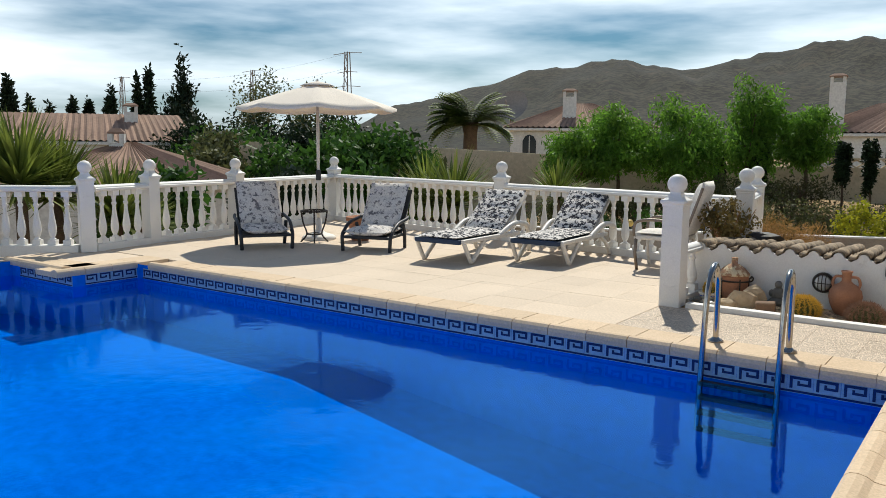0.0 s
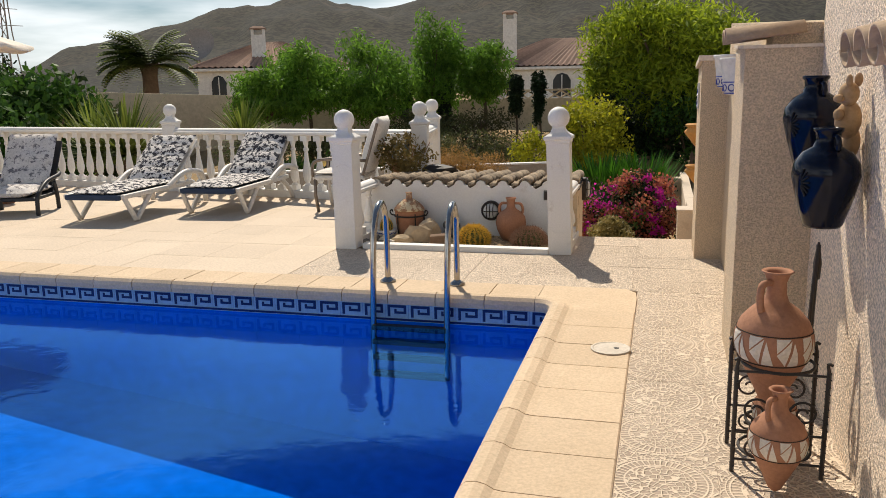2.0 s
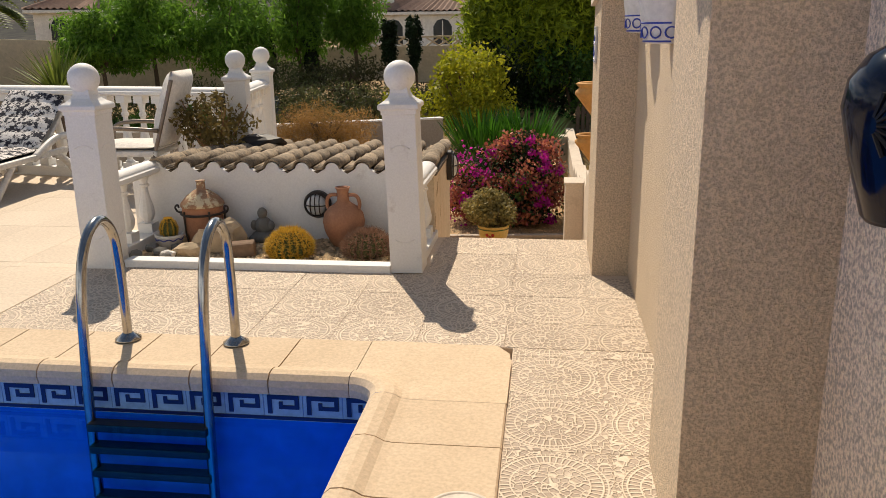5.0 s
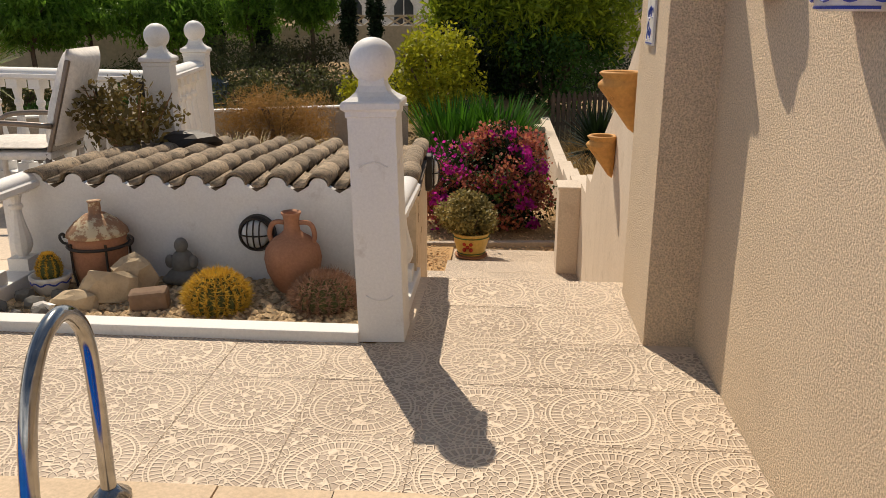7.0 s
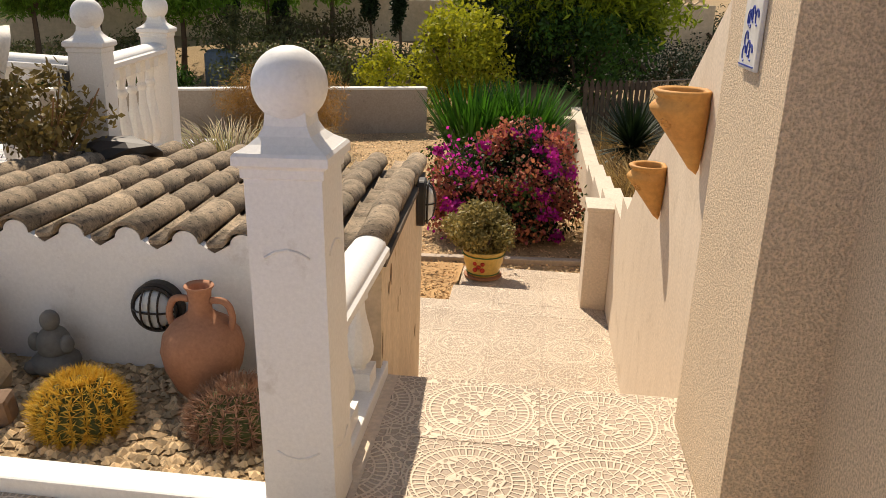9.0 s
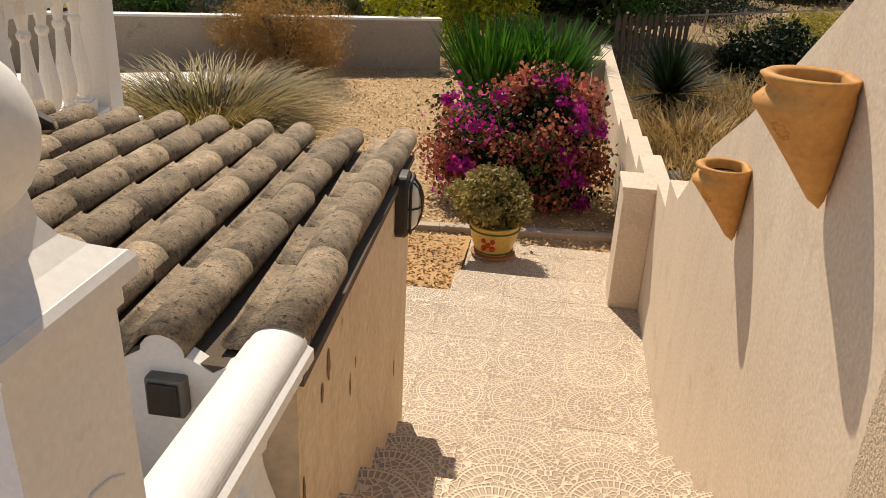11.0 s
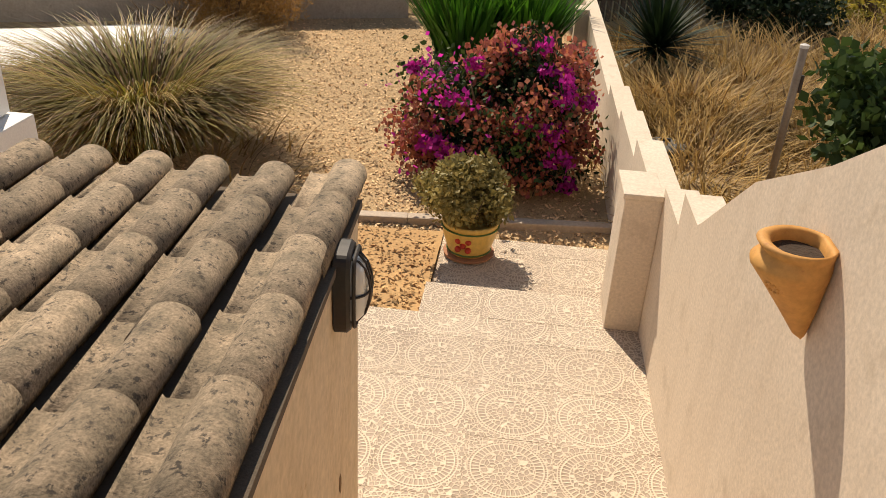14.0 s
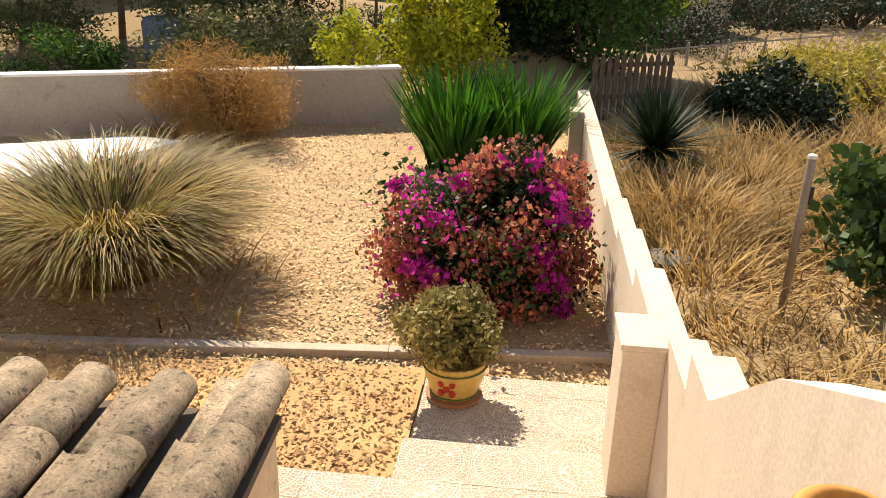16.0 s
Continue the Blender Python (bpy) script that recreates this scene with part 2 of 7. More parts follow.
def squares(profile, bm=None, at=(0, 0, 0)):
    """A square body from (half width, height) pairs."""
    bm = bm or bmesh.new()
    rings = [[bm.verts.new((at[0] + sx * r, at[1] + sy * r, at[2] + z)) for sx, sy in ((-1, -1), (1, -1), (1, 1), (-1, 1))] for r, z in profile]
    for a, b in zip(rings, rings[1:]):
        for i in range(4):
            bm.faces.new((a[i], a[(i + 1) % 4], b[(i + 1) % 4], b[i]))
    bm.faces.new(rings[0][::-1]), bm.faces.new(rings[-1])
    return bm


def ball(bm, c, r, seg=20, squash=1.0):
    n = max(6, seg // 2)
    lathe([(max(r * math.sin(math.pi * i / n), r * 0.02), -r * squash * math.cos(math.pi * i / n)) for i in range(n + 1)], seg, bm, c)
    return bm


def tube(bm, points, r, seg=8, closed=False):
    """A round bar along points; r is a number or one radius a point."""
    pts = [Vector(p) for p in points]
    rs = [r] * len(pts) if not hasattr(r, "__len__") else r
    rings, side = [], None
    for i, p in enumerate(pts):
        a, b = pts[max(i - 1, 0)], pts[min(i + 1, len(pts) - 1)]
        if closed:
            a, b = pts[i - 1], pts[(i + 1) % len(pts)]
        d = (b - a).normalized()
        if side is None:
            side = d.orthogonal().normalized()
        side = (side - d * side.dot(d)).normalized()
        up = d.cross(side)
        rings.append([bm.verts.new(p + (side * math.cos(2 * math.pi * k / seg) + up * math.sin(2 * math.pi * k / seg)) * rs[i]) for k in range(seg)])
    pairs = list(zip(rings, rings[1:])) + ([(rings[-1], rings[0])] if closed else [])
    for a, b in pairs:
        for k in range(seg):
            bm.faces.new((a[k], a[(k + 1) % seg], b[(k + 1) % seg], b[k]))
    if not closed:
        bm.faces.new(rings[0][::-1]), bm.faces.new(rings[-1])
    return bm


def curve_points(pts, n=6):
    """Points along a smooth line through pts."""
    pts = [Vector(p) for p in pts]
    out = []
    for i in range(len(pts) - 1):
        p0, p1, p2, p3 = pts[max(i - 1, 0)], pts[i], pts[i + 1], pts[min(i + 2, len(pts) - 1)]
        for k in range(n):
            t = k / n
            out.append(0.5 * ((2 * p1) + (p2 - p0) * t + (2 * p0 - 5 * p1 + 4 * p2 - p3) * t * t + (3 * p1 - p0 - 3 * p2 + p3) * t ** 3))
    return out + [pts[-1]]


def mesh_object(name, verts, faces, mat, parent=None, smooth=False):
    me = bpy.data.meshes.new(name)
    me.from_pydata([tuple(v) for v in verts], [], [tuple(f) for f in faces])
    me.materials.append(mat)
    if smooth:
        me.polygons.foreach_set("use_smooth", [True] * len(me.polygons))
    ob = new(name, me)
    if parent:
        ob.parent = parent
    return ob


def leaves(rng, centre, radii, count, size, hollow=0.55, lumps=9, narrow=0.5, droop=0.0, flat=0.0):
    """Leaf blades in lumps over an uneven crown: arrays of vertices and faces."""
    c, r = np.array(centre, float), np.array(radii, float)
    d = rng.normal(size=(lumps, 3))
    d /= np.linalg.norm(d, axis=1)[:, None]
    heads = c + d * r * rng.uniform(hollow, 0.92, (lumps, 1))
    lump_r = rng.uniform(0.32, 0.55, lumps)
    which = rng.integers(0, lumps, count)
    off = rng.normal(size=(count, 3))
    off /= np.linalg.norm(off, axis=1)[:, None]
    off *= (rng.uniform(0.0, 1.0, (count, 1)) ** 0.45)
    pos = heads[which] + off * r * lump_r[which][:, None]
    u = rng.normal(size=(count, 3))
    u[:, 2] -= droop
    u /= np.linalg.norm(u, axis=1)[:, None]
    w = rng.normal(size=(count, 3))
    w = np.cross(u, w)
    w /= np.linalg.norm(w, axis=1)[:, None]
    s = size * rng.uniform(0.6, 1.4, (count, 1))
    tip, mid = pos + u * s, pos + u * s * 0.5
    v = np.stack([pos, mid + w * s * narrow * 0.5, tip, mid - w * s * narrow * 0.5], 1).reshape(-1, 3)
    f = np.arange(count * 4).reshape(-1, 4)
    return v, f


def crown(name, rng, blobs, mat, parent=None, **kw):
    """One crown mesh from several blobs (centre, radii, count, size)."""
    vs, fs, n = [], [], 0
    for centre, radii, count, size in blobs:
        v, f = leaves(rng, centre, radii, count, size, **kw)
        vs.append(v), fs.append(f + n)
        n += len(v)
    return mesh_object(name, np.concatenate(vs), np.concatenate(fs), mat, parent)


def blades(rng, base, count, length, width, lean, curl, spread, up=0.3, segs=4):
    """Long arching blades from a clump: vertices and faces."""
    verts, faces = [], []
    for _ in range(count):
        a = rng.uniform(0, 2 * math.pi)
        r = spread * math.sqrt(rng.uniform(0, 1))
        p = Vector(base) + Vector((r * math.cos(a), r * math.sin(a), 0))
        a2 = a + rng.normal(0, 0.5)
        out = Vector((math.cos(a2), math.sin(a2), 0))
        side = Vector((-out.y, out.x, 0))
        tilt = rng.uniform(*lean)
        ln, wd = length * rng.uniform(0.6, 1.1), width * rng.uniform(0.7, 1.2)
        k0 = len(verts)
        for i in range(segs + 1):
            t = i / segs
            ang = tilt + curl * t
            if i:
                p = p + (out * math.sin(ang) + Vector((0, 0, 1)) * math.cos(ang)) * ln / segs
            w = wd * (1 - t) ** 0.6 * (0.5 + min(t * 3, 0.5)) + 0.0004
            verts += [p - side * w / 2, p + side * w / 2]
        faces += [(k0 + 2 * i, k0 + 2 * i + 1, k0 + 2 * i + 3, k0 + 2 * i + 2) for i in range(segs)]
    return verts, faces


# ---- ground and distance ----
POOL_X0, POOL_X1, POOL_Y1, POOL_Y0 = -7.85, 0.20, 5.66, -4.0
GARDEN = -1.40


def ground_height(x, y):
    if -9.4 < x < 1.0 and -9 < y < 7.4:
        return -3.4
    d = math.hypot(x, y - 8)
    z = GARDEN - 0.02
    if x > 1.6:
        z += 0.10 * math.sin(x * 0.7) * math.cos(y * 0.5) + 0.010 * min(max(0, y - 12), 20)
    if y > 21.5:
        z += min(0.20 * (y - 21.5), 1.15) * min(1.0, max(0.0, (2.2 - x) / 1.5)) + 0.10 * math.sin(x * 0.9 + y) * math.sin(y * 0.6)
    if x < -14.5:
        z = min(z, GARDEN - 1.0)
    if d > 40:
        z += 0.25 * math.sin(x * 0.05) * math.sin(y * 0.06)
    return z


def axis_values(dense0, dense1, step, reach):
    vals = list(np.arange(dense0, dense1 + 1e-6, step))
    lo, hi, s = dense0, dense1, step
    while hi < reach:
        s *= 1.35
        lo, hi = lo - s, hi + s
        vals = [lo] + vals + [hi]
    return vals


gx, gy = axis_values(-16.0, 8.0, 0.5, 3500), axis_values(-10.0, 32.0, 0.5, 3500)
gv = [(x, y, ground_height(x, y)) for y in gy for x in gx]
gf = [(j * len(gx) + i, j * len(gx) + i + 1, (j + 1) * len(gx) + i + 1, (j + 1) * len(gx) + i) for j in range(len(gy) - 1) for i in range(len(gx) - 1)]
ground = tagged(mesh_object("ground", gv, gf, EARTH, smooth=True), "dry sandy earth with sparse scrub round the villa", "ground", kind="structure")

# the ridge: bearing (degrees from +y towards -x) and height in metres at 900 m
RIDGE = [(-60, 70), (-30, 105), (-10, 120), (5, 113), (7.6, 109), (11, 101), (15.1, 98), (18.6, 87), (21, 90), (25.1, 93), (27, 90), (30, 78), (33.5, 67), (36, 56), (39.4, 42), (42, 22), (45, 8), (50, 14), (56, 24), (61, 30), (66, 26), (80, 20)]
hv, hf = [], []
NA, NR = 300, 34
for i in range(NA):
    az = -60 + 140 * i / (NA - 1)
    h = 0.91 * float(np.interp(az, [p[0] for p in RIDGE], [p[1] for p in RIDGE]))
    for k in range(NR):
        t = k / (NR - 1)
        r = 330 + 570 * t if t < 0.85 else 900 + (t - 0.85) * 900
        prof = min(t / 0.80, 1.0) ** 1.35 if t < 0.85 else 1.0 - (t - 0.85) * 2
        spur = noise.fractal((az * 0.22, t * 2.2, 3.0), 0.8, 2.0, 5)
        z = -4 + (h + 2) * prof * (1 + 0.30 * spur * (1 - t) * 2.2 * t) + 0.8 * noise.noise((az * 1.5, t * 9, 0)) * prof
        hv.append((-r * math.sin(radians(az)), r * math.cos(radians(az)), z))
for i in range(NA - 1):
    for k in range(NR - 1):
        hf.append((i * NR + k, i * NR + k + 1, (i + 1) * NR + k + 1, (i + 1) * NR + k))
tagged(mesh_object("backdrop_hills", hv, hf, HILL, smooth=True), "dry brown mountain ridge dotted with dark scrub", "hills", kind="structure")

# ---- terrace, pool and steps ----
BAY_Y_TOP = 4.86
TOP_Y, RUN, RISE = 8.02, 0.35, 0.19
terrace = thing("terrace_floor", pose(0, 0, 0), "cream stone terrace round the pool", "terrace", kind="structure")
for a in ((-9.6, 1.40, 6.10, 7.15, -1.6, -0.003), (0.70, 3.6, -6.0, 6.10, -1.6, -0.003), (-9.6, -9.30, 4.6, 6.10, -1.6, -0.003),
          (-10.9, -9.25, -6.0, 4.59, -1.6, -0.003), (-9.24, 0.69, -6.0, -4.05, -1.6, -0.003), (0.02, 1.40, 7.15, TOP_Y - 0.004, -1.6, -0.003)):
    bm = bmesh.new()
    box(bm, *a)
    part("slab", bm, PAVING, terrace)
part("slab", prism([(-9.6, 7.15), (-1.90, 7.15), (-1.90, 9.96), (-5.75, 10.66), (-10.1, 11.48), (-9.7, 8.6)], "z", -1.6, -0.003), PAVING, terrace)
part("slab", soft_box(-2.34, -1.97, 9.97, 11.28, -1.6, -0.012, 0.01), WHITE, terrace)
bm = bmesh.new()
box(bm, -9.29, -7.90, BAY_Y_TOP + 0.04, 6.09, -1.6, -0.006)
part("slab", bm, PAVING, terrace)

# the basin, with a narrower bay at its end
P0, P1, Q0, Q1, BAY_X, BAY_Y = POOL_X0, POOL_X1, POOL_Y0, POOL_Y1, -9.2, 4.85
rim = [(P1, Q0), (P1, Q1), (P0, Q1), (P0, BAY_Y), (BAY_X, BAY_Y), (BAY_X, Q0)]
floor_z = lambda x: float(np.interp(x, [BAY_X, -4.6, P1], [-0.64, -0.70, -1.22]))     # shelving down to the deep end
bm = bmesh.new()
xs = (BAY_X, P0, -4.6, P1)
for i in range(3):
    for y0, y1 in ((Q0, BAY_Y), (BAY_Y, Q1)):
        if i or y1 == BAY_Y:
            bm.faces.new([bm.verts.new((x, y, floor_z(x))) for x, y in ((xs[i], y0), (xs[i + 1], y0), (xs[i + 1], y1), (xs[i], y1))])
wall_line = [(P1, Q0), (P1, Q1), (-4.6, Q1), (P0, Q1), (P0, BAY_Y), (BAY_X, BAY_Y), (BAY_X, Q0), (-4.6, Q0), (P1, Q0)]
for (xa, ya), (xb, yb) in zip(wall_line, wall_line[1:]):
    bm.faces.new([bm.verts.new(v) for v in ((xa, ya, floor_z(xa)), (xb, yb, floor_z(xb)), (xb, yb, -0.005), (xa, ya, -0.005))])
bmesh.ops.remove_doubles(bm, verts=bm.verts, dist=0.0005)
tagged(part("pool_basin", bm, POOLBLUE), "deep blue mosaic swimming pool basin", "pool", kind="structure")

m, nt, p = material("pool_water")
nt.nodes.remove(p)
tr, gl, mx = nt.nodes.new("ShaderNodeBsdfTransparent"), nt.nodes.new("ShaderNodeBsdfGlossy"), nt.nodes.new("ShaderNodeMixShader")
tr.inputs["Color"].default_value = (0.36, 0.86, 1.0, 1)
gl.inputs["Roughness"].default_value = 0.015
gl.inputs["Color"].default_value = (0.16, 0.50, 1.0, 1)
fr = node(nt, "ShaderNodeFresnel", IOR=1.10)
wv = node(nt, "ShaderNodeTexNoise", Scale=5.0, Detail=4.0, Roughness=0.6)
wb = node(nt, "ShaderNodeBump", Strength=0.16, Distance=0.012)
nt.links.new(nt.nodes.new("ShaderNodeNewGeometry").outputs["Position"], wv.inputs["Vector"])
nt.links.new(wv.outputs["Fac"], wb.inputs["Height"])
nt.links.new(wb.outputs["Normal"], gl.inputs["Normal"]), nt.links.new(wb.outputs["Normal"], fr.inputs["Normal"])
damp = nt.nodes.new("ShaderNodeMath")
damp.operation = "MULTIPLY"
damp.inputs[1].default_value = 0.23
nt.links.new(fr.outputs[0], damp.inputs[0])
nt.links.new(damp.outputs[0], mx.inputs[0]), nt.links.new(tr.outputs[0], mx.inputs[1]), nt.links.new(gl.outputs[0], mx.inputs[2])
nt.links.new(mx.outputs[0], nt.nodes["Material Output"].inputs["Surface"])
WATER = m
bm = bmesh.new()
bm.faces.new([bm.verts.new((x, y, -0.180)) for x, y in rim[::-1]])
tagged(part("pool_water", bm, WATER), "clear blue pool water with small ripples", "water", kind="structure")

# stairs
stairs = thing("stairs", pose(0, 0, 0), "outdoor steps faced with mosaic relief tiles", "stairs", kind="structure")
for k in range(1, 6):
    bm = bmesh.new()
    box(bm, -0.06, 1.27, TOP_Y + RUN * (k - 1), TOP_Y + RUN * k - 0.004, -1.9, -RISE * k - 0.003)
    part("step", bm, PAVING, stairs)
for a in ((-0.95, 1.27, TOP_Y + RUN * 5, 11.58, -1.9, -1.143), (-0.02, 1.27, 11.58, 11.93, -1.9, -1.143), (-0.02, 1.27, 11.93, 12.95, -1.9, -1.323)):
    bm = bmesh.new()
    box(bm, *a)
    part("landing", bm, PAVING, stairs)

# ---- house wall and parapet ----
villa = thing("wall_villa", pose(0, 0, 0), "rough cream stucco side wall of the villa", "wall", kind="structure")
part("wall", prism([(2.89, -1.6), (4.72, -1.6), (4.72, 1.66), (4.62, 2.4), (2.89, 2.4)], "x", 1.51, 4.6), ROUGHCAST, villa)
part("wall", prism([(4.74, -1.6), (7.28, -1.6), (7.28, 1.80), (4.74, 1.64)], "x", 1.30, 4.6), STUCCO, villa)
part("near_pier", prism([(4.68, -0.2), (5.20, -0.2), (5.20, 1.55), (4.68, 1.53)], "x", 1.180, 1.53), STUCCO, villa)
part("pier_cap", prism([(4.67, 1.53), (5.20, 1.55), (5.20, 1.565), (4.67, 1.545)], "x", 1.170, 1.535), SMOOTH, villa)
part("far_pier", prism([(7.225, -1.6), (7.84, -1.6), (7.84, 1.48), (7.225, 1.53)], "x", 1.10, 2.2), STUCCO, villa)
part("pier_cap", prism([(7.19, 1.53), (7.86, 1.48), (7.86, 1.52), (7.19, 1.57)], "x", 1.075, 2.2), SMOOTH, villa)
part("upper_wall", prism([(3.4, 1.704), (7.9, 1.704), (7.9, 2.9), (3.4, 2.9)], "x", 2.3, 4.59), STUCCO, villa)

parapet = thing("wall_parapet", pose(0, 0, 0), "stepped cream parapet wall down the side of the garden", "wall", kind="structure")
prof = [(7.82, -2), (7.82, 1.475), (8.06, 1.47), (8.3, 1.44), (8.55, 1.32), (9.16, 0.95), (9.64, 0.66), (10.2, 0.38), (10.76, -0.04), (10.82, -0.08), (11.16, -0.08), (11.165, -0.25), (11.62, -0.25),
        (11.625, -0.42), (12.85, -0.42), (12.855, -0.55), (13.9, -0.55), (13.905, -0.64), (14.9, -0.64), (14.905, -0.74), (20.6, -0.78), (20.6, -2)]
part("wall", prism(prof, "x", 1.25, 1.42), SMOOTH, parapet)
for x0, x1, y0, y1, z1 in ((1.05, 1.25, 11.60, 11.92, -0.29), (1.08, 1.25, 18.6, 18.9, -0.70)):
    part("pier", soft_box(x0, x1, y0, y1, -2, z1 - 0.03, 0.008), SMOOTH, parapet)
    part("pier_cap", soft_box(x0 - 0.012, x1, y0 - 0.012, y1 + 0.012, z1 - 0.03, z1, 0.006), SMOOTH, parapet)

# ---- pump house under the tiled roof ----
ROOF0, ROOF1 = 0.455, 0.285           # bed height at the front (y 7.92) and at the back (y 10.2)
shed = thing("wall_pump_house", pose(0, 0, 0), "low pump house with white front and ochre side", "wall", kind="structure")
part("front_wall", soft_box(-1.98, 0.0, 7.95, 8.09, -1.9, 0.43, 0.006), WHITE, shed)
part("side_wall", prism([(7.954, -1.9), (9.93, -1.9), (9.93, 0.285), (7.954, 0.435)], "x", -0.11, 0.03), SHEDWALL, shed)
for v in shed.children[-1].data.vertices:
    v.co.x += 0.07 - 0.068 * (v.co.y - 7.954)
part("back_wall", soft_box(-1.98, -0.17, 9.79, 9.925, -1.9, 0.28, 0.006), SHEDWALL, shed)
part("end_wall", prism([(7.96, -1.9), (9.92, -1.9), (9.92, 0.28), (7.96, 0.435)], "x", -2.01, -1.87), WHITE, shed)
# bed darker than the tiles: shade of the tile gaps put into its colour
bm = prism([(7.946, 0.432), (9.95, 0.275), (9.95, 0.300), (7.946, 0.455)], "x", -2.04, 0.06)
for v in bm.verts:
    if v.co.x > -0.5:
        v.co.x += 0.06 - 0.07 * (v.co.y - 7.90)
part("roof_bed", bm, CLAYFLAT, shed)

rng = np.random.default_rng(17)
BARE = surface("bare_render", (0.30, 0.19, 0.10), (0.20, 0.12, 0.06), 1.0, 60, 9, 0.6, 0.8, 0.006)
for y, z, w, h in ((8.24, 0.30, 0.020, 0.060), (8.17, 0.27, 0.014, 0.032), (8.52, 0.06, 0.006, 0.045), (8.60, 0.09, 0.005, 0.025), (9.52, -0.50, 0.022, 0.055), (7.985, 0.12, 0.012, 0.07), (7.98, 0.0, 0.014, 0.06)):
    bm = bmesh.new()
    rim_a = [(0.6 + 0.4 * rng.uniform(0, 1), 2 * math.pi * k / 14) for k in range(14)]
    place = lambda q, an, off: (0.1015 + off - 0.068 * (y + w * q * math.cos(an) - 7.954), y + w * q * math.cos(an), z + h * q * math.sin(an))
    outer = [bm.verts.new(place(q, an, 0.0005)) for q, an in rim_a]
    inner = [bm.verts.new(place(q * 0.8, an, 0.002)) for q, an in rim_a]
    bm.faces.new(inner)
    for k in range(14):
        bm.faces.new((outer[k], outer[(k + 1) % 14], inner[(k + 1) % 14], inner[k]))
    bmesh.ops.recalc_face_normals(bm, faces=bm.faces)
    part("bare_patch", bm, BARE, shed, "flaked patch of brown render")

# ---- planter bed ----
bm = bmesh.new()
box(bm, -1.94, 0.02, 7.25, 7.95, -1.6, -0.02)
tagged(part("planter_soil", bm, GRAVEL), "gravel bed in front of the pump house", "planter", kind="structure")
tagged(part("planter_kerb", soft_box(-1.68, -0.05, 7.15, 7.25, -0.05, 0.045, 0.008), WHITE), "low white painted kerb of the gravel bed", "kerb", kind="structure")


# ---- posts, rails and balusters ----
def gate_post(x, y, turn=0.0, label="white square post with a ball finial"):
    ob = thing("balustrade_post", pose(x, y, 0, 0, 0, turn), label, "post", "ball-topped posts")
    part("shaft", squares([(0.093, 0.0), (0.092, 0.908), (0.098, 0.913), (0.098, 0.933), (0.112, 0.943), (0.112, 0.963), (0.106, 0.971)]), WHITE, ob)
    bm = squares([(0.104, 0.971), (0.080, 0.986), (0.062, 1.002), (0.051, 1.024), (0.047, 1.06)])
    part("neck", bm, WHITE, ob)
    bm = bmesh.new()
    ball(bm, (0, 0, 1.113), 0.088, 32)
    part("finial", bm, WHITE, ob, smooth=True)
    for s, ax in ((-1, 0), (1, 0), (-1, 1), (1, 1)):
        pts = [(-0.055, 0.20), (-0.03, 0.185), (0.0, 0.178), (0.03, 0.185), (0.055, 0.20)]
        for zz, sign in ((0.0, 1), (0.92, -1)):
            bm = bmesh.new()
            tube(bm, [((s * 0.0915, px, zz + sign * pz) if ax == 0 else (px, s * 0.0915, zz + sign * pz)) for px, pz in pts], 0.004, 5)
            part("moulding", bm, WHITE, ob, smooth=True)
    return ob


post_first = gate_post(0.042, 7.26)
post_first.rotation_euler = (0, radians(-1.5), 0)
POSTS = [(-1.82, 7.20, 0), (-1.94, 9.85, 8), (-2.16, 11.15, 8), (-5.75, 10.55, 12), (-10.0, 11.35, 12), (-9.55, 8.60, 10), (-9.45, 6.97, 5), (-9.27, 5.88, -20)]
for x, y, a in POSTS:
    copy_thing(post_first, pose(x, y, 0, 0, 0, a))

BAL_PROFILE = [(0.045, 0.0), (0.045, 0.05), (0.030, 0.06), (0.026, 0.075), (0.040, 0.10), (0.052, 0.15), (0.054, 0.20), (0.046, 0.27), (0.034, 0.35), (0.026, 0.42), (0.023, 0.48), (0.034, 0.50), (0.034, 0.52), (0.024, 0.535), (0.026, 0.56), (0.034, 0.60), (0.038, 0.62)]


def baluster_mesh(height):
    f = height / 0.70
    bm = lathe([(r, z * f) for r, z in BAL_PROFILE], 12)
    squares([(0.052, -0.03), (0.052, 0.035)], bm)
    squares([(0.050, 0.62 * f), (0.050, height)], bm)
    me = bpy.data.meshes.new("baluster")
    bm.normal_update()
    bm.to_mesh(me)
    bm.free()
    me.materials.append(WHITE)
    return me


BALUSTER = baluster_mesh(0.68)
SHORT_BALUSTER = baluster_mesh(0.40)


